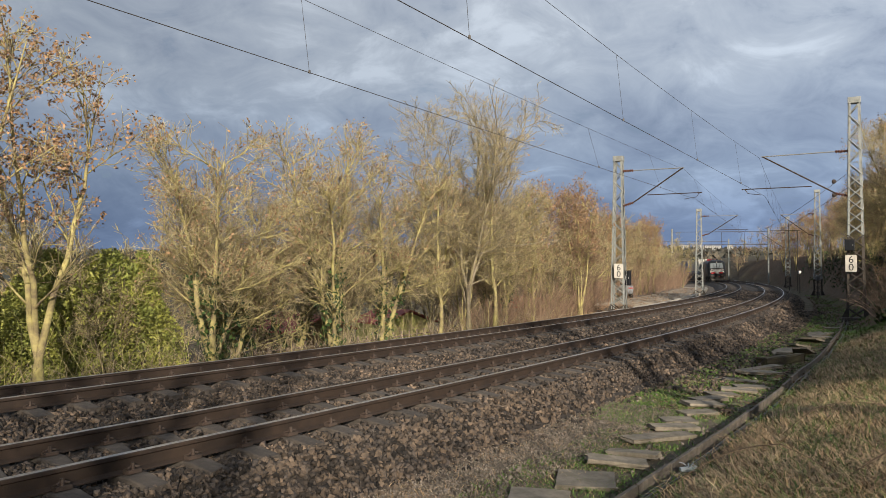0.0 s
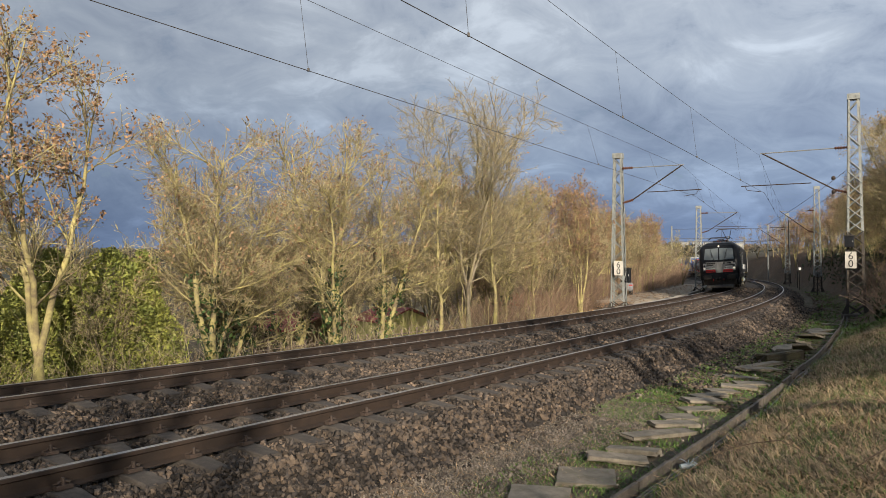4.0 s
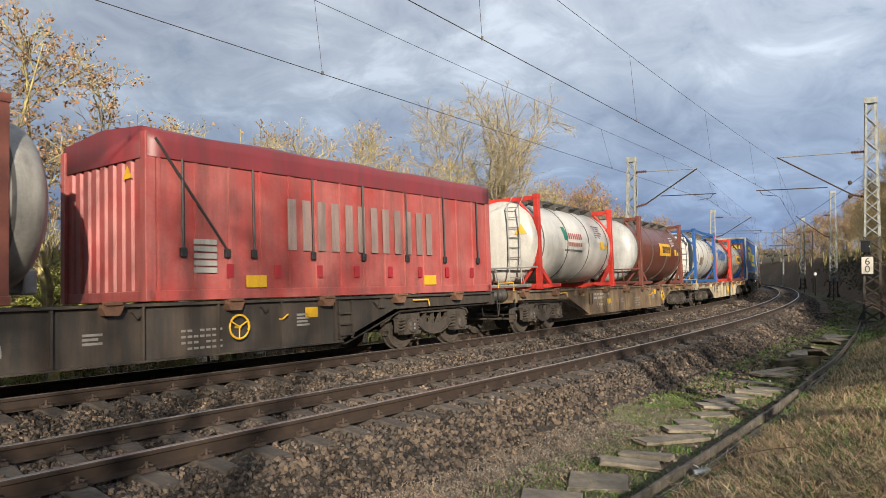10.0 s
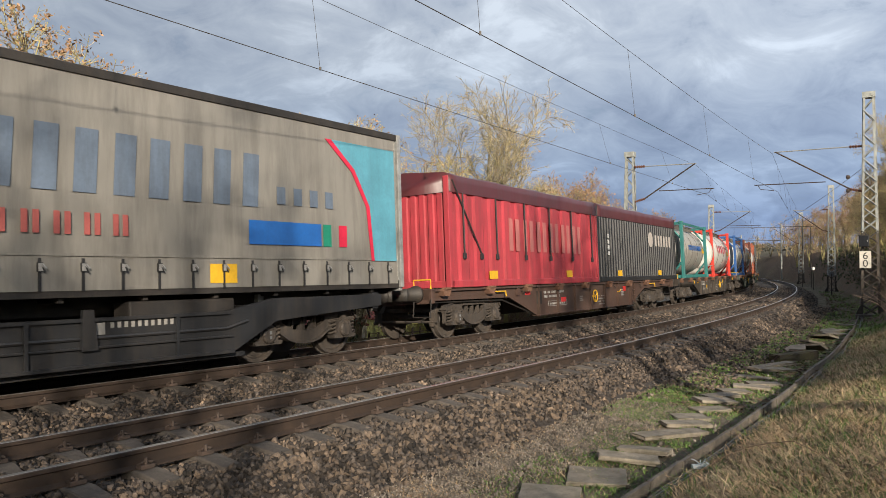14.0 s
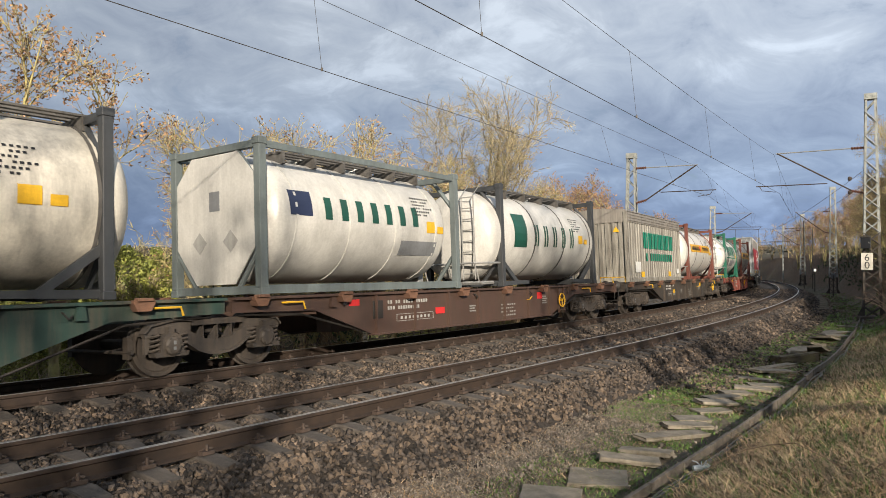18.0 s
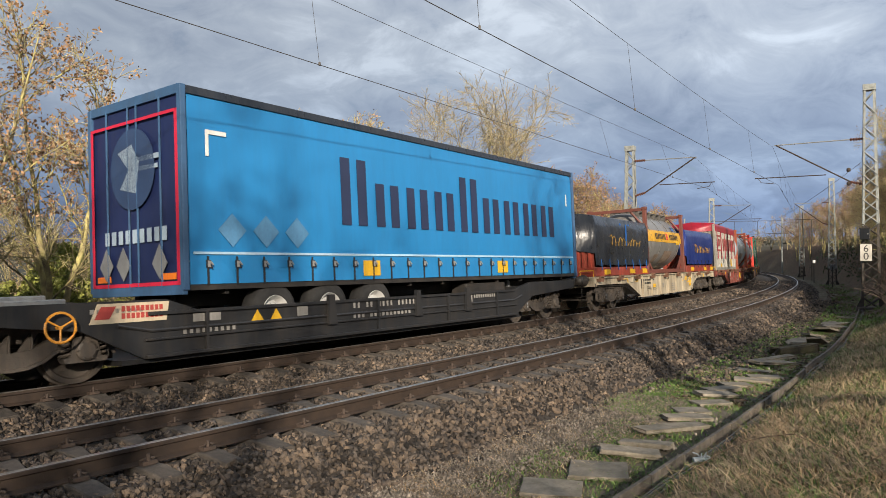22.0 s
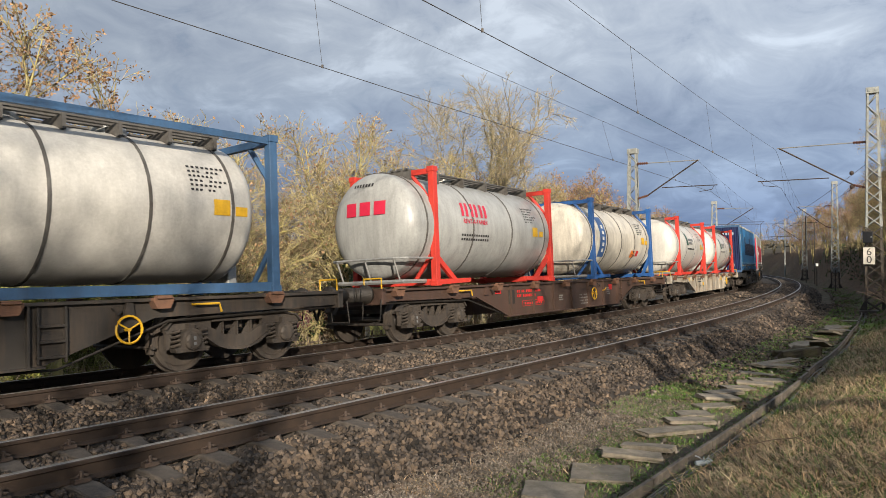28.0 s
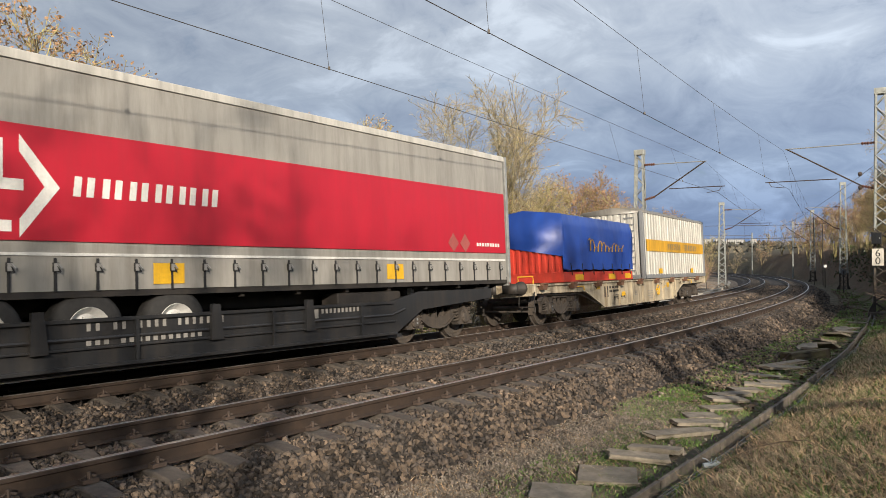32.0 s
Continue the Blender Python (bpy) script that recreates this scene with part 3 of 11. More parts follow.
def b_bogie_side(bm):
    """Both side frames, each a top bar and a bowed lower bar with ribs between them, solid over the axles."""
    def slab(prof, sgn, ya, yb):
        extrude(bm, prof, min(sgn * ya, sgn * yb), max(sgn * ya, sgn * yb), "y")
    for sgn in (-1, 1):
        for k in (-1, 1):
            end = [(0.50, 0.81), (0.80, 0.83), (1.20, 0.76), (1.29, 0.66), (1.26, 0.58), (1.16, 0.64), (0.74, 0.66), (0.62, 0.56), (0.50, 0.52)]
            slab([(k * x, z) for x, z in (end if k > 0 else end[::-1])], sgn, 0.93, 1.02)
            rim = [(0.50, 0.835), (0.80, 0.855), (1.22, 0.785), (1.31, 0.67), (1.29, 0.66), (1.20, 0.76), (0.80, 0.83), (0.50, 0.81)]
            slab([(k * x, z) for x, z in (rim if k > 0 else rim[::-1])], sgn, 0.91, 1.07)
            bow = [(0.0, 0.50), (0.26, 0.53), (0.52, 0.66), (0.70, 0.68), (0.70, 0.56), (0.54, 0.46), (0.38, 0.36), (0.20, 0.30), (0.0, 0.285)]
            slab([(k * x, z) for x, z in (bow if k < 0 else bow[::-1])], sgn, 0.93, 1.03)
            lip = [(0.0, 0.31), (0.20, 0.325), (0.37, 0.385), (0.53, 0.485), (0.71, 0.59), (0.73, 0.56), (0.55, 0.45), (0.39, 0.345), (0.21, 0.285), (0.0, 0.265)]
            slab([(k * x, z) for x, z in (lip if k < 0 else lip[::-1])], sgn, 0.92, 1.07)
            horn = [(1.16, 0.64), (1.26, 0.58), (1.27, 0.36), (1.22, 0.36)]
            slab([(k * x, z) for x, z in (horn if k > 0 else horn[::-1])], sgn, 0.94, 1.01)
        slab([(-0.50, 0.74), (0.50, 0.74), (0.50, 0.835), (-0.50, 0.835)], sgn, 0.93, 1.05)
        for x in (-0.27, 0.0, 0.27):
            slab([(x - 0.17, 0.50), (x, 0.50), (x, 0.74)], sgn, 0.955, 0.985)
            slab([(x - 0.012, 0.50), (x + 0.012, 0.50), (x + 0.012, 0.75), (x - 0.012, 0.75)], sgn, 0.94, 1.02)
    box(bm, -0.22, 0.22, -0.86, 0.86, 0.60, 0.86, 0.02)
    box(bm, -1.25, -1.16, -1.0, 1.0, 0.62, 0.70)
    box(bm, 1.16, 1.25, -1.0, 1.0, 0.62, 0.70)
    return bm


def b_axle_box(bm):
    extrude(bm, [(-0.27, -0.16), (0.27, -0.16), (0.30, -0.10), (0.20, -0.08), (0.15, 0.13), (0.06, 0.19), (-0.06, 0.19), (-0.15, 0.13), (-0.20, -0.08), (-0.30, -0.10)], -0.12, 0.05, "y")
    lathe_y(bm, [(-0.18, 0.001), (-0.175, 0.10), (-0.155, 0.135), (-0.12, 0.145)], 0, 0, 18)
    for k in range(6):
        a = math.pi / 3 * k
        rod(bm, [(0.118 * math.cos(a), -0.18, 0.118 * math.sin(a)), (0.118 * math.cos(a), -0.15, 0.118 * math.sin(a))], 0.014, 6)
    box(bm, -0.05, 0.05, -0.10, 0.02, 0.17, 0.27)
    return bm


def b_axle_mark(bm):
    """Two small inspection marks on an axle box cover."""
    box(bm, -0.022, 0.022, -0.186, -0.179, -0.06, -0.012)
    box(bm, -0.022, 0.022, -0.186, -0.179, 0.02, 0.075)
    return bm


def b_spring(bm):
    pts = []
    for k in range(25):
        a = k / 6 * 2 * math.pi
        pts.append((0.075 * math.cos(a), 0.075 * math.sin(a), -0.08 + 0.27 * k / 24))
    return rod(bm, pts, 0.02, 4)


def b_brake(bm):
    for sgn in (-1, 1):
        for side in (-0.82, 0.68):
            extrude(bm, [(sgn * 1.42, 0.30), (sgn * 1.36, 0.30), (sgn * 1.33, 0.46), (sgn * 1.36, 0.62), (sgn * 1.42, 0.62)], side, side + 0.13, "y")
        rod(bm, [(sgn * 1.40, -0.9, 0.40), (sgn * 1.40, 0.9, 0.40)], 0.03, 6)
        rod(bm, [(sgn * 1.40, -0.3, 0.40), (sgn * 0.25, -0.3, 0.55)], 0.022, 5)
    return bm


def bogie(parent, x, name="bogie"):
    """A two-axle freight bogie with outside frames, coil springs and axle boxes."""
    b = shared("bogie_side", b_bogie_side, BOGIE, name, parent, pose(x, 0, 0))
    for ax in (-0.9, 0.9):
        shared("wheelset_f", b_wheelset(0.46, False), BOGIE, "wheelset", b, pose(ax, 0, 0.46))
        for sgn in (-1, 1):
            m = pose(ax, sgn * 1.02, 0.47, 0, 0, 0 if sgn < 0 else 180)
            shared("axle_box", b_axle_box, BOGIE, "axle_box", b, m)
            if sgn < 0 and ax < 0:
                shared("axle_mark", b_axle_mark, GREYPAINT, "inspection_mark", b, m, label="pale inspection marks")
            for dx in (-0.235, 0.235):
                shared("spring", b_spring, BOGIE, "spring", b, pose(ax + dx, sgn * 1.03, 0.45))
    shared("brake_gear", b_brake, BOGIE, "brake_gear", b)
    return b


def b_buffer(bm):
    lathe_x(bm, [(0.0, 0.001), (0.0, 0.15), (0.03, 0.155), (0.05, 0.12), (0.25, 0.11), (0.26, 0.14), (0.55, 0.15), (0.56, 0.19), (0.62, 0.19), (0.62, 0.001)], 0, 18)
    extrude(bm, [(-0.22, -0.13), (0.22, -0.13), (0.22, 0.13), (-0.22, 0.13)], -0.035, 0.0, "x")
    return bm


def b_hook(bm):
    box(bm, -0.02, 0.30, -0.05, 0.05, -0.07, 0.07, 0.015)
    rod(bm, [(0.02, 0, 0), (-0.06, 0, -0.10), (-0.05, 0, -0.22), (0.06, 0, -0.25)], 0.03, 6)
    rod(bm, [(0.06, 0.22, 0.0), (0.0, 0.22, -0.25), (0.05, 0.20, -0.45)], 0.025, 6)
    return bm


def buffers(parent, x, back):
    for y in (-0.875, 0.875):
        shared("buffer", b_buffer, STEEL_DARK, "buffer", parent, pose(x, y, 1.05, 0, 0, 180 if back else 0), True)
    shared("hook", b_hook, STEEL_DARK, "coupling", parent, pose(x + (-0.25 if back else 0.25), 0, 1.02, 0, 0, 180 if back else 0))


def b_handwheel(bm):
    n = 20
    pts = [(0.19 * math.cos(2 * math.pi * k / n), 0, 0.19 * math.sin(2 * math.pi * k / n)) for k in range(n + 1)]
    rod(bm, pts, 0.018, 5)
    for k in range(3):
        a = 2 * math.pi * k / 3 + 0.5
        rod(bm, [(0, 0, 0), (0.19 * math.cos(a), 0, 0.19 * math.sin(a))], 0.013, 5)
    return rod(bm, [(0, -0.02, 0), (0, 0.12, 0)], 0.025, 6)


def b_spigot(bm):
    extrude(bm, [(-0.16, 0.0), (0.16, 0.0), (0.16, -0.05), (0.10, -0.16), (-0.10, -0.16), (-0.16, -0.05)], -0.10, 0.06, "y")
    box(bm, -0.12, 0.12, -0.14, -0.02, -0.02, 0.03, 0.01)
    return bm


REDDISH = []                # bodies whose small plates are red


FAINT = paint("worn_stencil_grey", (0.30, 0.29, 0.27), 0.5)


def flat_wagon(name, label, body, mark, half=False, hand=0.0, pivots=(-7.1, 7.1), ends=(-9.87, 9.87), bogies=(True, True), wheel_mat=YELLOW):
    """A container flat wagon: fish-bellied side sills, cross members, spigots, bogies and buffers."""
    w = thing(name, label, "freight wagon", "container wagons of the train")
    e0, e1 = ends[0] + (0.62 if bogies[0] else 0.1), ends[1] - (0.62 if bogies[1] else 0.1)
    p0, p1 = pivots
    for sgn, nm in ((-1, "side_sill"), (1, "side_sill")):
        bm = bmesh.new()
        prof = [(e0, 1.12), (e1, 1.12), (e1, 0.90), (p1 - 1.55, 0.86), (p1 - 3.1, 0.33), (p0 + 3.1, 0.33), (p0 + 1.55, 0.86), (e0, 0.90)]
        ya, yb = sgn * 1.20, sgn * 1.16
        extrude(bm, prof, min(ya, yb), max(ya, yb), "y")
        box(bm, e0, e1, min(sgn * 1.05, sgn * 1.28), max(sgn * 1.05, sgn * 1.28), 1.10, 1.145)
        extrude(bm, [(p1 - 3.1, 0.30), (p0 + 3.1, 0.30), (p0 + 3.1, 0.33), (p1 - 3.1, 0.33)], min(sgn * 1.08, sgn * 1.27), max(sgn * 1.08, sgn * 1.27), "y")
        x = p0 + 3.2
        while x < p1 - 3.1:
            box(bm, x, x + 0.03, min(sgn * 1.2, sgn * 1.27), max(sgn * 1.2, sgn * 1.27), 0.33, 1.10)
            x += 1.28
        part(nm, bm, body, w)
    for x in np.arange(e0, e1, 1.45):
        part("cross_member", box(bmesh.new(), x, x + 0.10, -1.16, 1.16, 0.92, 1.09), body, w)
    bm = box(bmesh.new(), e0, e1, -0.22, 0.22, 0.80, 1.09)
    box(bm, p0 + 3, p1 - 3, -0.20, 0.20, 0.36, 0.80)
    part("centre_sill", bm, body, w)
    for e, back, on in ((ends[0], False, bogies[0]), (ends[1], True, bogies[1])):
        if on:
            s_ = 1 if not back else -1
            bm = bmesh.new()
            box(bm, min(e + s_ * 0.62, e + s_ * 0.74), max(e + s_ * 0.62, e + s_ * 0.74), -1.28, 1.28, 0.84, 1.16, 0.01)
            part("headstock", bm, body, w)
            buffers(w, e, back)
            for y in (-1.05, 1.05):
                bm = rod(bmesh.new(), [(e + s_ * 0.55, y - 0.25, 0.95), (e + s_ * 0.5, y - 0.25, 0.55), (e + s_ * 0.5, y + 0.2, 0.55), (e + s_ * 0.55, y + 0.2, 0.95)], 0.016, 5)
                part("shunter_step", bm, STEEL_DARK, w)
            bm = bmesh.new()
            rod(bm, [(e + s_ * 0.7, -1.2, 1.16), (e + s_ * 0.7, -1.2, 1.36), (e + s_ * 0.7, -0.75, 1.36), (e + s_ * 0.7, -0.75, 1.16)], 0.018, 5)
            part("handrail", bm, wheel_mat, w, "yellow handrail")
    if bogies[0]:
        bogie(w, p0)
    if bogies[1]:
        bogie(w, p1)
    for x in np.arange(e0 + 0.5, e1 - 0.2, 2.05):
        for sgn in (-1, 1):
            shared("spigot", b_spigot, mat("rusty_bracket", (0.17, 0.085, 0.05), (0.11, 0.06, 0.04), 6, 0.8, bump=0.3), "spigot", w, pose(x, sgn * 1.26, 1.15, 0, 0, 0 if sgn < 0 else 180))
    shared("handwheel", b_handwheel, wheel_mat, "brake_wheel", w, pose(hand, -1.30, 0.72), label="yellow hand brake wheel")
    y = -1.205
    q = bars(p0 + 3.6, p0 + 5.0, 0.90, 0.97, 16, gaps=(2, 5, 10)) + bars(p0 + 3.6, p0 + 4.7, 0.78, 0.85, 13, gaps=(3,)) + [rect(p0 + 3.9, p0 + 5.2, 0.67, 0.68), rect(p0 + 3.9, p0 + 5.2, 0.53, 0.54), rect(p0 + 3.9, p0 + 3.91, 0.53, 0.68), rect(p0 + 5.19, p0 + 5.2, 0.53, 0.68)] + bars(p0 + 4.0, p0 + 5.1, 0.57, 0.63, 8, fill=0.5)
    pieces("lettering", q, y, WORNWHITE if mark is WHITEPAINT else mark, w)
    # fittings on the sill: step ladder, tie hooks and cover plates
    bm = bmesh.new()
    for x in (3.9, 4.25):
        box(bm, x, x + 0.03, -1.26, -1.21, 0.36, 1.08)
    for z in (0.42, 0.62, 0.82):
        box(bm, 3.9, 4.28, -1.27, -1.20, z, z + 0.03)
    part("side_ladder", bm, body, w)
    for x in (p0 + 2.2, p0 + 6.9, 2.1, p1 - 2.2):
        part("tie_hook", rod(bmesh.new(), [(x, -1.21, 1.02), (x, -1.27, 1.0), (x + 0.05, -1.28, 0.93), (x + 0.12, -1.25, 0.97)], 0.014, 5), STEEL_DARK, w)
    part("inspection_cover", box(bmesh.new(), p0 + 3.15, p0 + 3.45, -1.225, -1.19, 0.62, 0.98, 0.008), STEEL_DARK, w)
    part("brake_pipe", rod(bmesh.new(), [(e0 + 0.2, -1.1, 0.86), (p0 + 1.3, -1.12, 0.80), (p0 + 2.9, -1.12, 0.40), (p1 - 2.9, -1.12, 0.26), (p1 - 1.3, -1.12, 0.80), (e1 - 0.2, -1.1, 0.86)], 0.02, 5), STEEL_DARK, w)
    pieces("maker_plate", [rect(p0 + 2.45, p0 + 2.75, 0.90, 1.02), rect(-2.3, -1.95, 0.62, 0.76), rect(p1 - 4.0, p1 - 3.7, 0.80, 0.98)], y, RED if body in REDDISH else YELLOW, w, "small painted plate")
    pieces("load_grid", [rect(0.6 + 0.11 * k, 0.675 + 0.11 * k, 0.42 + 0.09 * r_, 0.455 + 0.09 * r_) for k in range(7) for r_ in range(4) if (k * 3 + r_ * 5) % 7], y, FAINT, w)
    pieces("data_panel", [rect(2.9, 3.2 - 0.05 * (k % 2), 0.66 + 0.06 * k, 0.695 + 0.06 * k) for k in range(4)] + [rect(-0.9, -0.62 - 0.06 * (k % 2), 0.6 + 0.06 * k, 0.635 + 0.06 * k) for k in range(3)], y, FAINT, w, "worn painted data lines")
    # gusset plates, lashing rings, a valve handle and grab irons over the bogies
    for x in (p0 + 1.9, p1 - 2.05):
        part("gusset", extrude(bmesh.new(), [(x, 0.90), (x + 0.16, 0.90), (x + 0.13, 1.09), (x + 0.03, 1.09)], -1.27, -1.205, "y"), body, w)
    for x in (p0 + 0.75, p1 - 0.95):
        if e0 + 0.3 < x < e1 - 0.7:
            part("grab_iron", rod(bmesh.new(), [(x, -1.22, 1.03), (x, -1.30, 1.03), (x + 0.42, -1.30, 1.03), (x + 0.46, -1.30, 0.90)], 0.018, 6), wheel_mat, w, "yellow grab iron")
    part("valve_handle", rod(bmesh.new(), [(p1 - 4.6, -1.21, 0.80), (p1 - 4.6, -1.29, 0.80), (p1 - 4.48, -1.30, 0.88)], 0.014, 5), wheel_mat, w, "yellow valve handle")
    return w


def b_trailer_wheel(bm):
    lathe_y(bm, [(-0.17, 0.28), (-0.17, 0.44), (-0.13, 0.495), (0.13, 0.495), (0.17, 0.44), (0.17, 0.28)], 0, 0, 26, False)
    return bm


def b_rim(bm):
    lathe_y(bm, [(-0.15, 0.29), (-0.165, 0.285), (-0.12, 0.25), (-0.06, 0.20), (-0.11, 0.10), (-0.13, 0.001)], 0, 0, 22, False)
    for k in range(10):
        a = 2 * math.pi * k / 10
        box(bm, 0.155 * math.cos(a) - 0.015, 0.155 * math.cos(a) + 0.015, -0.11, -0.08, 0.155 * math.sin(a) - 0.015, 0.155 * math.sin(a) + 0.015)
    return bm


P_FADERED_BOARD = paint("board_red", (0.42, 0.06, 0.05), 0.2)
P_BRAKE = paint("brake_orange", (0.62, 0.27, 0.03), 0.3)


def pocket_half(name, label, lead):
    """Half of an articulated pocket wagon: deep side beams, raised ends, a floor close to the rails. lead: the half with the outer end in front."""
    w = thing(name, label, "freight wagon", "pocket wagons of the train")
    body = paint("pocket_black", (0.020, 0.021, 0.023), 0.4, 0.45, dirt=(0.06, 0.048, 0.036))
    # x = 0 halfway between the pivots at -7.1 (front) and 7.1
    e0, e1 = (-9.4, 7.35) if lead else (-7.35, 9.4)
    lo0, lo1 = -5.5, 5.6
    for sgn in (-1, 1):
        bm = bmesh.new()
        prof = [(e0 + 0.6 if lead else e0, 1.10), (lo0 + 0.65, 1.10), (lo0 + 1.2, 0.92), (lo1 - 0.45, 0.92), (lo1 + 0.55, 1.10), (e1 if lead else e1 - 0.6, 1.10),
                (e1 if lead else e1 - 0.6, 0.88), (lo1 + 0.6, 0.72), (lo1 - 0.3, 0.27), (lo0 + 0.3, 0.27), (lo0 - 0.6, 0.72), (e0 + 0.6 if lead else e0, 0.88)]
        ya, yb = sgn * 1.36, sgn * 1.28
        extrude(bm, prof, min(ya, yb), max(ya, yb), "y")
        part("side_beam", bm, body, w)
        bm = bmesh.new()
        yy = sgn * 1.375
        rod(bm, [(lo0 - 0.1, yy, 0.76), (lo0 + 0.4, yy, 0.66), (lo1 - 0.4, yy, 0.66), (lo1, yy, 0.76)], 0.025, 6)
        box(bm, lo0 + 0.35, lo1 - 0.35, min(yy, yy + sgn * 0.04), max(yy, yy + sgn * 0.04), 0.88, 0.93)
        for x in (-1.6, 1.0, 2.9):
            extrude(bm, [(x, 0.50), (x + 0.22, 0.50), (x + 0.16, 1.04), (x + 0.02, 1.04)], min(yy, yy + sgn * 0.07), max(yy, yy + sgn * 0.07), "y")
        part("side_rail", bm, body, w)
        for z0_, z1_, d_ in ((0.27, 0.32, 0.06), (0.52, 0.55, 0.035)):
            part("flange", box(bmesh.new(), lo0 + 0.3, lo1 - 0.3, min(yy, yy + sgn * d_), max(yy, yy + sgn * d_), z0_, z1_, 0.006), body, w)
        for x in (-4.2, -0.2, 2.2, 4.3):
            part("bracket", box(bmesh.new(), x, x + 0.05, min(yy, yy + sgn * 0.045), max(yy, yy + sgn * 0.045), 0.32, 0.88), body, w)
    bm = bmesh.new()
    box(bm, lo0, lo1, -1.28, 1.28, 0.20, 0.27)
    box(bm, e0 + (0.62 if lead else 0.1), lo0 - 0.2, -1.28, 1.28, 0.92, 1.0)
    box(bm, lo1 + 0.2, e1 - (0.1 if lead else 0.62), -1.28, 1.28, 0.92, 1.0)
    part("floor", bm, body, w)
    outer = e0 if lead else e1
    s_ = 1 if lead else -1
    bm = box(bmesh.new(), min(outer + s_ * 0.62, outer + s_ * 0.78), max(outer + s_ * 0.62, outer + s_ * 0.78), -1.3, 1.3, 0.82, 1.13, 0.01)
    part("headstock", bm, body, w)
    buffers(w, outer, not lead)
    bogie(w, -7.1 if lead else 7.1)
    if lead:
        bogie(w, 7.5)
    bm = bmesh.new()
    hx = 6.4 if lead else -6.4
    box(bm, hx - 0.5, hx + 0.5, -0.6, 0.6, 1.0, 1.16, 0.02)
    box(bm, hx - 0.35, hx + 0.35, -0.35, 0.35, 1.14, 1.22, 0.02)
    part("hitch", bm, STEEL_GREY, w, "grey kingpin hitch")
    y = -1.365
    end = -6.6 if lead else -6.2
    q = bars(-0.9, 1.3, 0.76, 0.86, 18, fill=0.42, gaps=(2, 5, 10)) + bars(-0.9, 0.9, 0.57, 0.64, 15, fill=0.55, gaps=(3,)) + bars(3.3, 4.3, 0.78, 0.86, 10, fill=0.5) + bars(end + 0.2, end + 1.0, 0.94, 1.0, 9) + bars(-4.6, -3.6, 0.57, 0.64, 9, fill=0.5)
    pieces("lettering", q, y, FAINT, w)
    pieces("sign_plate", [rect(-4.4, -3.9, 0.74, 0.86), rect(3.0, 3.25, 0.70, 0.86), rect(-2.3, -2.05, 0.70, 0.86)], y, FAINT, w, "worn grey data plate")
    pieces("warning_sign", [[(-2.9, 0.68), (-2.65, 0.68), (-2.775, 0.86)], [(-3.3, 0.68), (-3.05, 0.68), (-3.175, 0.86)]], y, YELLOW, w, "yellow warning triangle")
    if not lead:
        bd = part("sign_board", plates([[(-6.0, 0.80), (-4.85, 0.80), (-4.80, 1.07), (-5.88, 1.07)]], y), paint("cream", (0.6, 0.5, 0.36), 0.3), w, "cream operator board")
        part("board_emblem", plates([[(-5.93, 0.86), (-5.72, 0.86), (-5.62, 1.03), (-5.83, 1.03)]], y - 0.006), P_FADERED_BOARD, bd, "red emblem")
        for z in (0.955, 0.855):
            part("board_lettering", plates(bars(-5.55, -4.9, z, z + 0.075, 9, fill=0.7), y - 0.006), P_FADERED_BOARD, bd)["kind"] = "stuff"
    else:
        shared("pocket_handwheel", b_handwheel, P_BRAKE, "brake_wheel", w, pose(7.95, -1.42, 0.80), label="orange hand brake wheel")
    return w


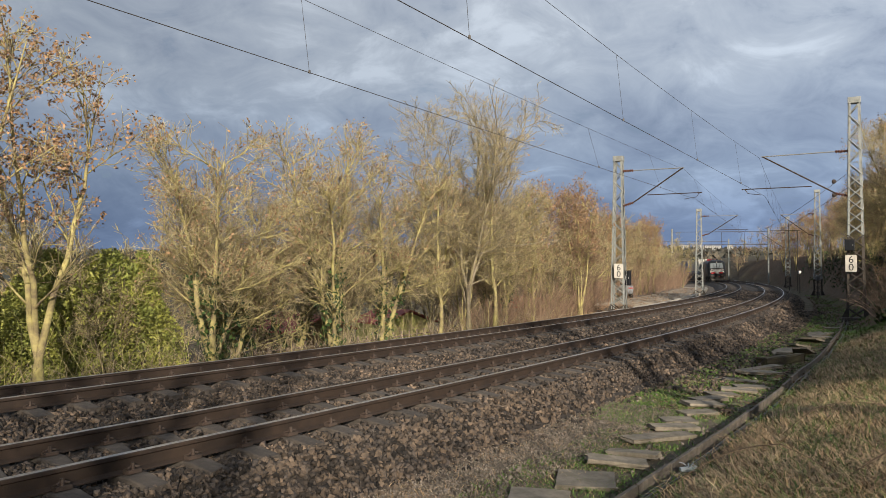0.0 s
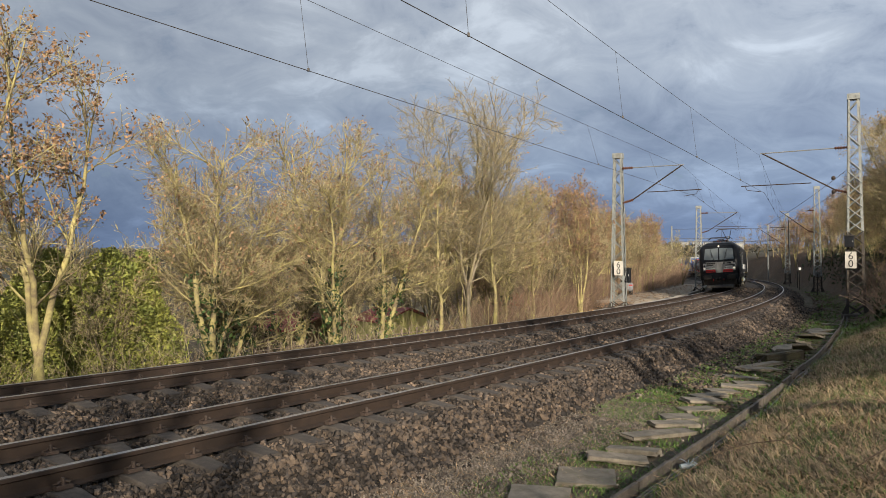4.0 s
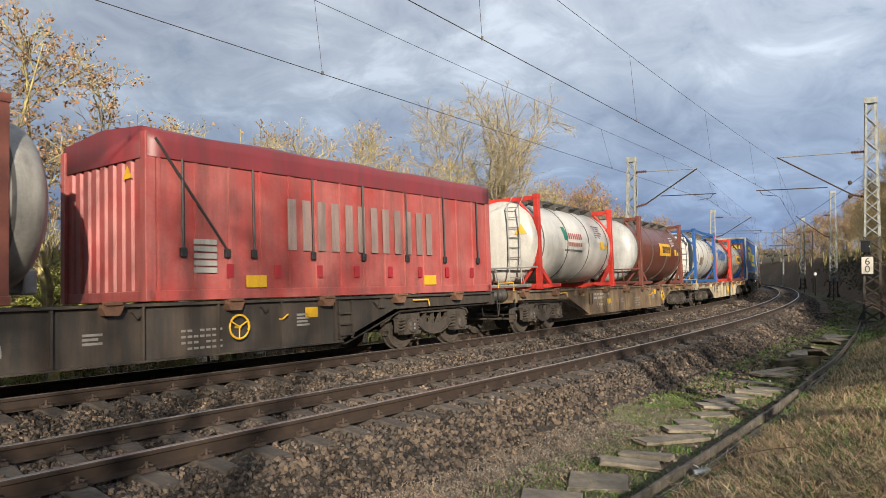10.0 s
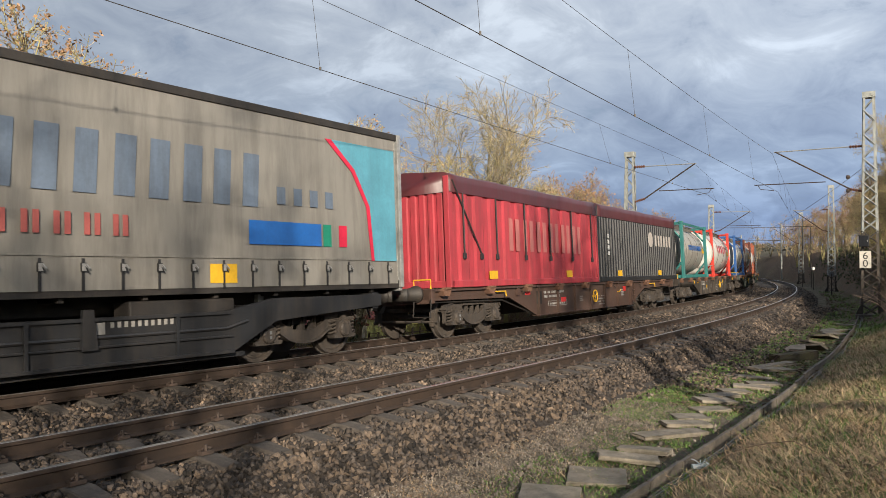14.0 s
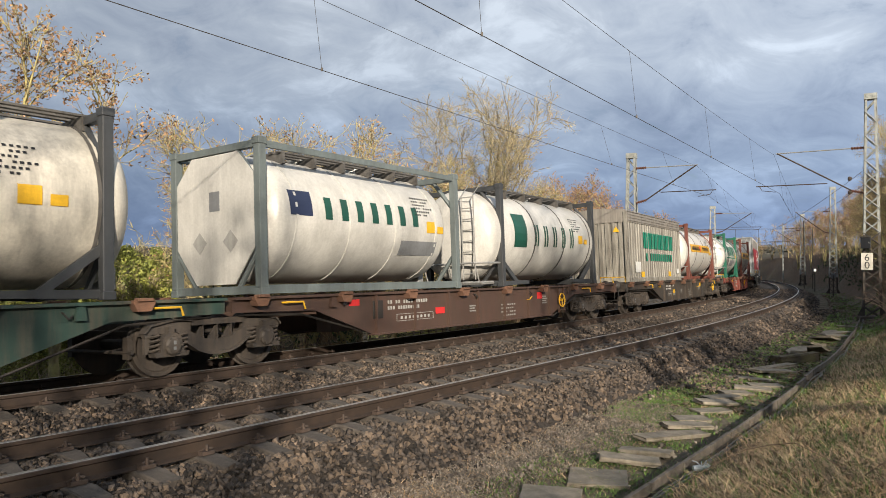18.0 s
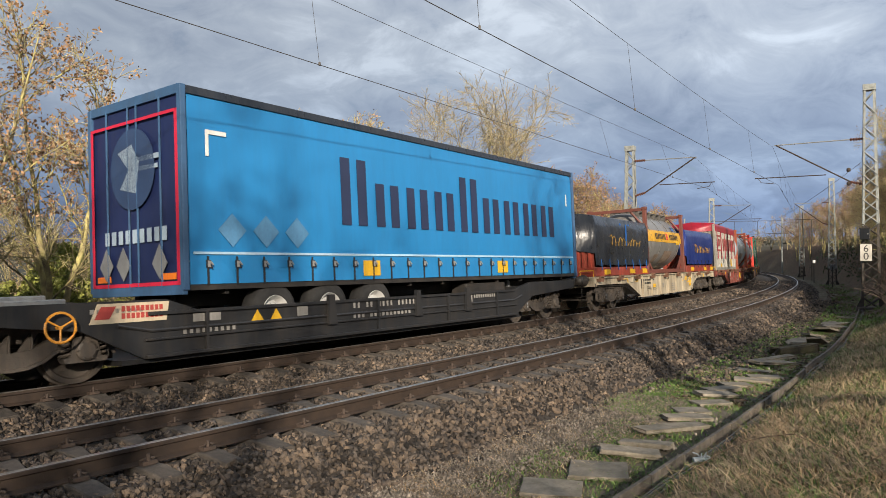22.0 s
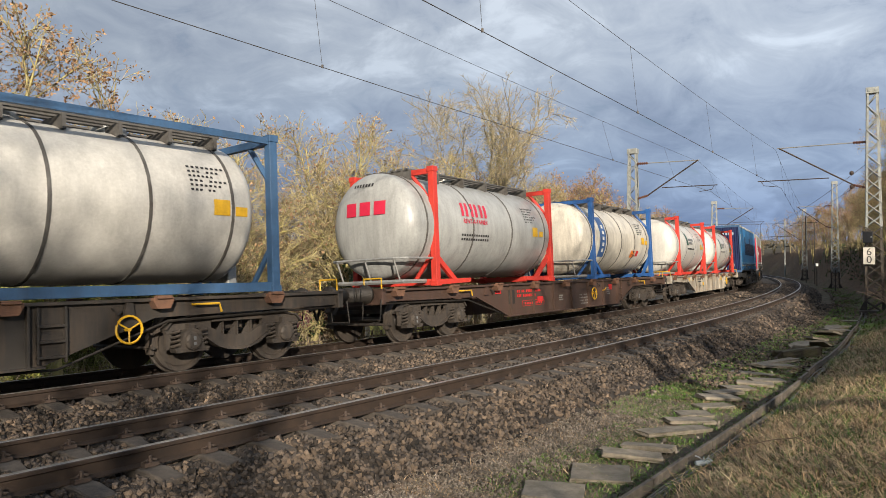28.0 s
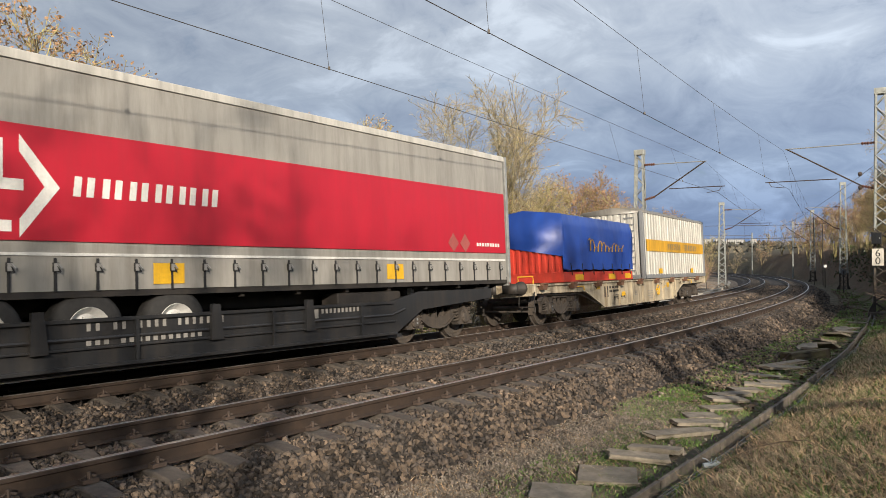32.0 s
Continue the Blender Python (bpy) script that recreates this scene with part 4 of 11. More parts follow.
def trailer(name, label, c):
    """A curtain-sided semi-trailer, 13.6 m long. c: colours and marks. x = 0 at its middle, z = 0 at the rails."""
    t = thing(name, label, "semi-trailer", "semi-trailers on the train")
    hs = c.get("skirt_h", 0.50)
    H0, H1, W, Lh = 1.27, c.get("top", 4.36), 1.265, 6.8
    for sgn in (-1, 1):
        # curtain with slight vertical bellies between the posts
        n, k = 28, 5
        V, F = [], []
        rs = np.random.RandomState(len(label) + sgn)
        dep = rs.uniform(0.0, 0.018, (n + 1, k + 1))
        for i in range(n + 1):
            for j in range(k + 1):
                V.append((-Lh + 0.09 + (2 * Lh - 0.18) * i / n, sgn * (W + dep[i, j] * (0 < j < k)), H0 + hs + (H1 - 0.12 - H0 - hs) * j / k))
        for i in range(n):
            for j in range(k):
                a = i * (k + 1) + j
                F.append((a, a + k + 1, a + k + 2, a + 1))
        raw("curtain", V, F, c["side"], t, True)
        bm = bmesh.new()
        for i in range(n + 1):
            x = -Lh + 0.09 + (2 * Lh - 0.18) * i / n
            V0 = [(x, sgn * (W + 0.004), H0 + hs), (x, sgn * (W + 0.018 * (i % 2)), H0 + 0.03)]
            if i:
                bm.faces.new([bm.verts.new(p) for p in (P0[0], V0[0], V0[1], P0[1])])
            P0 = V0
        part("curtain_skirt", bm, c.get("skirt", c["side"]), t)
        bm = box(bmesh.new(), -Lh + 0.03, Lh - 0.03, min(sgn * (W - 0.03), sgn * (W + 0.03)), max(sgn * (W - 0.03), sgn * (W + 0.03)), H1 - 0.13 - (0.07 if "cap" in c else 0), H1 - (0.10 if "cap" in c else 0), 0.01)
        part("roof_rail", bm, c.get("rail", STEEL_GREY), t)
        if "cap" in c:
            part("roof_edge", box(bmesh.new(), -Lh + 0.03, Lh - 0.03, min(sgn * (W - 0.03), sgn * (W + 0.022)), max(sgn * (W - 0.03), sgn * (W + 0.022)), H1 - 0.098, H1 + 0.01, 0.01), c["cap"], t)
        bm = box(bmesh.new(), -Lh, Lh, min(sgn * (W - 0.08), sgn * (W - 0.005)), max(sgn * (W - 0.08), sgn * (W - 0.005)), H0 - 0.06, H0 + 0.1)
        part("side_rave", bm, STEEL_DARK, t)
        if "stripe" in c:
            yy = W + 0.024
            bm = bmesh.new()
            box(bm, -Lh + 0.15, Lh - 0.15, min(sgn * (W - 0.02), sgn * yy), max(sgn * (W - 0.02), sgn * yy), H0 + hs - 0.01, H0 + hs + 0.03)
            part("stripe", bm, c["stripe"], t)
    for i in range(24):
        def b_strap(bm):
            box(bm, -0.018, 0.018, -0.012, 0.0, -0.42, 0.02)
            box(bm, -0.035, 0.035, -0.035, 0.0, -0.16, -0.04)
            rod(bm, [(0, -0.03, -0.06), (0.05, -0.05, -0.17)], 0.012, 4)
            return bm
        def b_buckle(bm):
            box(bm, -0.03, 0.03, -0.045, -0.036, -0.15, -0.05, 0.004)
            return rod(bm, [(0.02, -0.045, -0.06), (0.06, -0.06, -0.12)], 0.012, 4)
        at_strap = pose(-Lh + 0.4 + i * (2 * Lh - 0.8) / 23, -W - 0.02, H0 + hs - 0.06)
        strap = shared("strap", b_strap, BLACK, "strap", t, at_strap)
        shared("buckle", b_buckle, STEEL_GREY, "buckle", t, at_strap)
    for x in (-2.8, 2.25):
        bm = plates([rect(x, x + 0.5, H0 + 0.10, H0 + 0.40)], -W - 0.022)
        part("code_plate", bm, YELLOW, t, "yellow code plate")
    bm = box(bmesh.new(), -Lh, Lh, -W + 0.02, W - 0.02, H1 - 0.04, H1 + 0.02, 0.015)
    part("roof", bm, c.get("roof", tarp("roof_grey", (0.4, 0.4, 0.4))), t)
    bm = bmesh.new()
    box(bm, -Lh + 0.1, Lh - 0.1, -W + 0.1, W - 0.1, H0 - 0.02, H0 + 0.08)
    for y in (-0.5, 0.5):
        box(bm, -Lh + 0.3, Lh - 0.3, y - 0.07, y + 0.07, H0 - 0.32, H0 - 0.02)
    for x in np.arange(-6, 6.3, 1.2):
        box(bm, x, x + 0.08, -W + 0.1, W - 0.1, H0 - 0.13, H0 - 0.02)
    part("chassis", bm, STEEL_DARK, t)
    rear = c.get("rear", 1)                      # +1: wheels towards the back of the train
    # ends
    for sgn in (-1, 1):
        bm = bmesh.new()
        x = sgn * Lh
        if sgn == rear:
            box(bm, min(x, x - sgn * 0.05), max(x, x - sgn * 0.05), -W + 0.03, W - 0.03, H0, H1 - 0.02, 0.01)
        else:
            n = 17
            pr = []
            for i in range(n):
                y = -W + 0.03 + (2 * W - 0.06) * i / n
                dd = (2 * W - 0.06) / n
                pr += [(x, y), (x, y + dd * 0.4), (x + sgn * 0.035, y + dd * 0.5), (x + sgn * 0.035, y + dd * 0.9)]
            pr += [(x, W - 0.03), (x - sgn * 0.06, W - 0.03), (x - sgn * 0.06, -W + 0.03)]
            extrude(bm, pr, H0 - 0.05, H1 - 0.02, "z")
        part("rear_door" if sgn == rear else "front_wall", bm, c.get("end", c["side"]), t)
        bm = bmesh.new()
        for y in (-W, W):
            box(bm, x - 0.05, x + 0.05, y - 0.05, y + 0.05, H0 - 0.05, H1, 0.008)
        box(bm, x - 0.045, x + 0.045, -W, W, H1 - 0.14, H1 + 0.01, 0.008)
        box(bm, x - 0.045, x + 0.045, -W, W, H0 - 0.12, H0 + 0.04, 0.008)
        part("end_frame", bm, c.get("frame", STEEL_GREY), t)
    if rear == -1:
        for y in (-0.75, -0.12, 0.12, 0.75):
            part("lock_bar", rod(bmesh.new(), [(-Lh - 0.04, y, H0), (-Lh - 0.04, y, H1 - 0.1)], 0.016, 5), c.get("frame", STEEL_GREY), t)
        pieces("reflector_board", [rect(-1.1, -0.7, H0 + 0.12, H0 + 0.22), rect(0.7, 1.1, H0 + 0.12, H0 + 0.22)], -Lh - 0.03, ORANGE, t, "orange reflector board", True)
    else:
        bm = box(bmesh.new(), -Lh - 0.12, -Lh - 0.03, -0.35, 0.35, H0 + 0.1, H0 + 0.35, 0.02)
        part("coupling_box", bm, STEEL_GREY, t)
    for i in range(3):
        x = rear * (2.4 + 1.31 * i)
        ax = part("axle", rod(bmesh.new(), [(x, -1.0, 0.79), (x, 1.0, 0.79)], 0.07, 8), STEEL_DARK, t)
        for sgn in (-1, 1):
            wl = shared("trailer_tyre", b_trailer_wheel, RUBBER, "wheel", ax, pose(x, sgn * 1.07, 0.79, 0, 0, 0 if sgn < 0 else 180), True)
            shared("trailer_rim", b_rim, paint("rim_silver", (0.62, 0.62, 0.60), 0.3), "rim", ax, pose(x, sgn * 1.09, 0.79, 0, 0, 0 if sgn < 0 else 180))
    for y in (-0.75, 0.75):
        bm = bmesh.new()
        box(bm, -rear * 3.6 - 0.06, -rear * 3.6 + 0.06, y - 0.05, y + 0.05, 0.45, H0 - 0.1)
        box(bm, -rear * 3.6 - 0.14, -rear * 3.6 + 0.14, y - 0.12, y + 0.12, 0.42, 0.46)
        part("landing_leg", bm, STEEL_GREY, t)
    bm = box(bmesh.new(), -rear * 1.9 - 0.9, -rear * 1.9 + 0.9, -1.15, -0.7, 0.78, H0 - 0.14, 0.03)
    part("pallet_box", bm, c.get("box", STEEL_DARK), t)
    for nm, quads, m_, lab in c.get("marks", ()):
        pieces(nm, quads, -W - 0.024, m_, t, lab)
    for nm, quads, m_, lab in c.get("end_marks", ()):
        pieces(nm, quads, -Lh - 0.046, m_, t, lab, True)
    return t


def oval(cx, cz, a, b, n=28):
    return [(cx + a * math.cos(2 * math.pi * k / n), cz + b * math.sin(2 * math.pi * k / n)) for k in range(n)]


def wrap(bm, x0, x1, z0, z1, R, zc, lean=0.0, n=5):
    """A painted field on the near side of a tank: from x0 to x1 and between two heights."""
    R += 0.006
    a0, a1 = [math.asin(max(-0.98, min(0.98, (z - zc) / R))) for z in (z0, z1)]
    row = []
    for k in range(n + 1):
        a = a0 + (a1 - a0) * k / n
        y, z = -R * math.cos(a), zc + R * math.sin(a)
        sh = lean * (z - z0)
        row.append((bm.verts.new((x0 + sh, y, z)), bm.verts.new((x1 + sh, y, z))))
    for p, q in zip(row, row[1:]):
        bm.faces.new((p[0], p[1], q[1], q[0]))
    return bm


def lw(x0, x1, z0, z1, n, lean=0.0, fill=0.62, gaps=()):
    """Lettering bars for a tank: fields of (x0, x1, z0, z1, lean)."""
    w = (x1 - x0) / n
    cuts = ((0, 0.36), (0.64, 1)) if w * fill > 0.22 else ((0, 1),)
    return [(x0 + i * w + w * ((1 - fill) / 2 + fill * u), x0 + i * w + w * ((1 - fill) / 2 + fill * v), z0, z1, lean) for i in range(n) if i not in gaps for u, v in cuts]


def dished(quad_yz, x0, D, R, zc, bm=None, m=6):
    """A painted field that follows the domed end of a tank: corners as (y, z)."""
    bm = bm or bmesh.new()
    cy, cz = [sum(q[k] for q in quad_yz) / len(quad_yz) for k in (0, 1)]

    def put(y, z):
        r = min(0.97, math.hypot(y, z - zc) / R)
        return (x0 + D * (1 - math.cos(math.asin(r ** (1 / 0.75)))) - 0.022, y, z)
    edge = [(a[0] + (b[0] - a[0]) * k / m, a[1] + (b[1] - a[1]) * k / m) for a, b in zip(quad_yz, quad_yz[1:] + quad_yz[:1]) for k in range(m)]
    rings = [[bm.verts.new(put(cy + (y - cy) * f, cz + (z - cz) * f)) for y, z in edge] for f in (0.34, 0.67, 1.0)]
    hub = bm.verts.new(put(cy, cz))
    n = len(edge)
    for k in range(n):
        bm.faces.new((hub, rings[0][k], rings[0][(k + 1) % n]))
        for a, b in zip(rings, rings[1:]):
            bm.faces.new((a[k], b[k], b[(k + 1) % n], a[(k + 1) % n]))
    return bm


def tank(name, label, c):
    """A tank container: a lying drum in a steel frame 6.06 m long. z = 0 at its foot, x = 0 at the frame's middle."""
    t = thing(name, label, "tank container", "tank containers on the train")
    R, zc = c.get("R", 1.2), 1.38
    Lf = 3.03
    x0, x1 = -Lf + 0.22 - c.get("over", (0, 0))[0], Lf - 0.22 + c.get("over", (0, 0))[1]
    D = 0.42
    prof = [(x0, 0.0)]
    for k in range(1, 8):
        a = k / 8 * math.pi / 2
        prof.append((x0 + D * (1 - math.cos(a)), R * math.sin(a) ** 0.75))
    prof += [(x0 + D, R), (x1 - D, R)]
    for k in range(7, 0, -1):
        a = k / 8 * math.pi / 2
        prof.append((x1 - D * (1 - math.cos(a)), R * math.sin(a) ** 0.75))
    prof.append((x1, 0.0))
    part("tank_shell", lathe_x(bmesh.new(), prof, zc, 36), c["tank"], t, smooth=True)
    if c.get("cap"):
        part("dished_end", lathe_x(bmesh.new(), [(x - 0.006, r + 0.004) for x, r in prof[:9]] + [(x0 + D + 0.22, R + 0.004)], zc, 36), c["cap"], t, "pale grey dished end", True)
    bm = bmesh.new()
    nb = c.get("hoops", 4)
    for i in range(nb):
        x = x0 + D + 0.25 + (x1 - x0 - 2 * D - 0.5) * i / (nb - 1)
        bm = bmesh.new()
        lathe_x(bm, [(x - 0.025, R - 0.01), (x - 0.025, R + 0.012), (x + 0.025, R + 0.012), (x + 0.025, R - 0.01)], zc, 36)
        part("hoop", bm, c.get("hoop_mat", WALKWAY), t)
    fm, W, Hh = c["frame"], 1.219, 2.66
    full = c.get("full", False)
    if c.get("plate_end"):
        # a flat sheet closes the frame before the dished end
        oct_ = [(-1.06, 0.85), (-0.52, 0.2), (0.52, 0.2), (1.06, 0.85), (1.06, 2.05), (0.62, 2.5), (-0.62, 2.5), (-1.06, 2.05)]
        sheet = part("end_sheet", extrude(bmesh.new(), oct_, -Lf + 0.03, -Lf + 0.05, "x"), c["tank"], t, "pale flat end sheet with cut corners")
        for y, z, h in ((-0.42, 0.95, 0.2), (0.42, 0.95, 0.2)):
            part("hazard_diamond", extrude(bmesh.new(), [(y - h, z), (y, z - h), (y + h, z), (y, z + h)], -Lf + 0.024, -Lf + 0.03, "x"), WORNWHITE, sheet, "worn paper diamond")
        part("paper_label", extrude(bmesh.new(), [(-0.14, 1.5), (0.14, 1.5), (0.14, 1.85), (-0.14, 1.85)], -Lf + 0.024, -Lf + 0.03, "x"), GREYPAINT, sheet, "grey paper label")
    for sgn in (-1, 1):
        x = sgn * (Lf - 0.08)
        bm = bmesh.new()
        for y in (-W + 0.08, W - 0.08):
            box(bm, x - 0.08, x + 0.08, y - 0.075, y + 0.075, 0.0, Hh, 0.012)
        box(bm, x - 0.06, x + 0.06, -W + 0.08, W - 0.08, Hh - 0.14, Hh - 0.02)
        box(bm, x - 0.06, x + 0.06, -W + 0.08, W - 0.08, 0.02, 0.16)
        # corner braces round the drum
        for sy in (-1, 1):
            rod(bm, [(x, sy * (W - 0.15), Hh - 0.75), (x, sy * 0.55, Hh - 0.10)], 0.05, 6)
            rod(bm, [(x, sy * (W - 0.15), 0.75), (x, sy * 0.55, 0.10)], 0.05, 6)
        part("end_frame", bm, fm, t)
        bm = bmesh.new()
        for y in (-W + 0.08, W - 0.08):
            for z in (0.0, Hh - 0.1):
                bm = bmesh.new()
                box(bm, x - 0.095, x + 0.095, y - 0.09, y + 0.09, z, z + 0.12, 0.01)
                part("corner_casting", bm, fm, t)
        for y in (-1, 1):
            bm = bmesh.new()
            if full:
                box(bm, -Lf, Lf, y * (W - 0.10) - 0.05, y * (W - 0.10) + 0.05, 0.03, 0.15)
            else:
                extrude(bm, [(x, 0.82), (x, 0.66), (x - sgn * 0.78, 0.10), (x - sgn * 0.98, 0.10)], y * (W - 0.14) - 0.04, y * (W - 0.14) + 0.04, "y")
                extrude(bm, [(x, 0.02), (x, 0.14), (x - sgn * 1.5, 0.16), (x - sgn * 1.5, 0.06)], y * (W - 0.14) - 0.05, y * (W - 0.14) + 0.05, "y")
            part("brace", bm, fm, t)
    if full or c.get("sill"):
        for y in (-W + 0.08, W - 0.08):
            part("bottom_rail", box(bmesh.new(), -Lf + 0.1, Lf - 0.1, y - 0.05, y + 0.05, 0.02, 0.17), fm, t)
            if full:
                part("top_rail", box(bmesh.new(), -Lf + 0.1, Lf - 0.1, y - 0.04, y + 0.04, Hh - 0.14, Hh - 0.03), fm, t)
    # walkway
    bm = bmesh.new()
    for y in (-0.55, -0.35, -0.15, 0.15, 0.35, 0.55):
        box(bm, x0 + 0.8, x1 - 0.5, y - 0.045, y + 0.045, zc + R + 0.07, zc + R + 0.10)
    for x in np.linspace(x0 + 0.9, x1 - 0.6, 6):
        box(bm, x - 0.03, x + 0.03, -0.62, 0.62, zc + R - 0.14, zc + R + 0.07)
    part("walkway", bm, c.get("walk", WALKWAY), t, "perforated walkway along the top")
    for x in (-0.9, 0.7):
        bm = extrude(bmesh.new(), [(x + 0.27 * math.cos(a), 0.27 * math.sin(a)) for a in np.linspace(0, 6.28, 15)[:-1]], zc + R - 0.05, zc + R + 0.16, "z")
        part("manhole", bm, STEEL_GREY, t)
    if c.get("ladder"):
        bm = bmesh.new()
        lx = x0 - 0.05 if c["ladder"] < 0 else x1 + 0.05
        ly = -0.62
        for y in (ly - 0.18, ly + 0.18):
            rod(bm, [(lx, y, 0.2), (lx, y, 2.35), (lx + (0.35 if c["ladder"] < 0 else -0.35), y, 2.66)], 0.018, 5)
        for z in np.arange(0.35, 2.4, 0.28):
            rod(bm, [(lx, ly - 0.18, z), (lx, ly + 0.18, z)], 0.014, 5)
        part("ladder", bm, STEEL_GREY, t, "galvanised end ladder")
    if c.get("over", (0, 0))[0] > 0.3:
        bm = bmesh.new()
        rod(bm, [(-Lf, -W + 0.1, 0.62), (x0 + 0.1, -W + 0.15, 0.62), (x0 - 0.08, -0.8, 0.62), (x0 - 0.08, 0.8, 0.62), (x0 + 0.1, W - 0.15, 0.62), (-Lf, W - 0.1, 0.62)], 0.028, 6)
        for y in (-0.8, 0, 0.8):
            rod(bm, [(x0 - 0.08, y, 0.62), (x0 + 0.12, y, 0.15)], 0.022, 5)
        rod(bm, [(-Lf, -0.9, 0.12), (x0 + 0.1, -0.9, 0.12), (x0 + 0.1, 0.9, 0.12), (-Lf, 0.9, 0.12)], 0.05, 6)
        part("bumper_rail", bm, STEEL_GREY if not c.get("rail_in_frame") else fm, t)
    # outlet valve and data plates
    bm = box(bmesh.new(), x1 - 0.15, x1 + 0.05, -0.25, 0.25, 0.15, 0.5, 0.03)
    part("valve_box", bm, STEEL_GREY, t)
    for nm, fields, m_, lab in c.get("marks", ()):
        bm = bmesh.new()
        for f in fields:
            wrap(bm, f[0], f[1], f[2], f[3], R + (0.004 if len(f) < 6 else f[5]), zc, f[4] if len(f) > 4 else 0.0)
            if len(fields) <= 9:
                part(nm, bm, m_, t, lab)
                bm = bmesh.new()
        if len(fields) > 9:
            part(nm, bm, m_, t, lab)["kind"] = "stuff"
    if c.get("small", True):
        bm = bmesh.new()
        for k in range(6):
            for f in lw(Lf - 1.65, Lf - 0.95 - 0.12 * (k % 3), 1.99 - k * 0.075, 2.025 - k * 0.075, 8 - k % 3, fill=0.6, gaps=(3,) if k % 2 else ()):
                wrap(bm, f[0], f[1], f[2], f[3], R + 0.004, zc)
        part("data_line", bm, c.get("ink", BLACK), t)["kind"] = "stuff"
        bm = bmesh.new()
        wrap(bm, Lf - 1.25, Lf - 0.95, 1.25, 1.50, R + 0.004, zc)
        wrap(bm, Lf - 0.85, Lf - 0.62, 1.25, 1.40, R + 0.004, zc)
        part("hazard_label", bm, YELLOW, t, "yellow hazard labels")
    # end marks on the dished front
    em = c.get("end_marks", ())
    for nm, quads, m_, lab in em:
        if nm == "code_line":
            # rows of small dashes for the painted codes
            bm = bmesh.new()
            for q in quads:
                for d_ in bars(q[0][0], q[1][0], q[0][1], q[2][1], max(4, round((q[1][0] - q[0][0]) / 0.085)), fill=0.62):
                    dished(d_, x0, D, R, zc, bm, 2)
            part(nm, bm, m_, t, lab)["kind"] = "stuff"
            continue
        for q in quads:
            part(nm, dished(q, x0, D, R, zc), m_, t, lab)
    return t


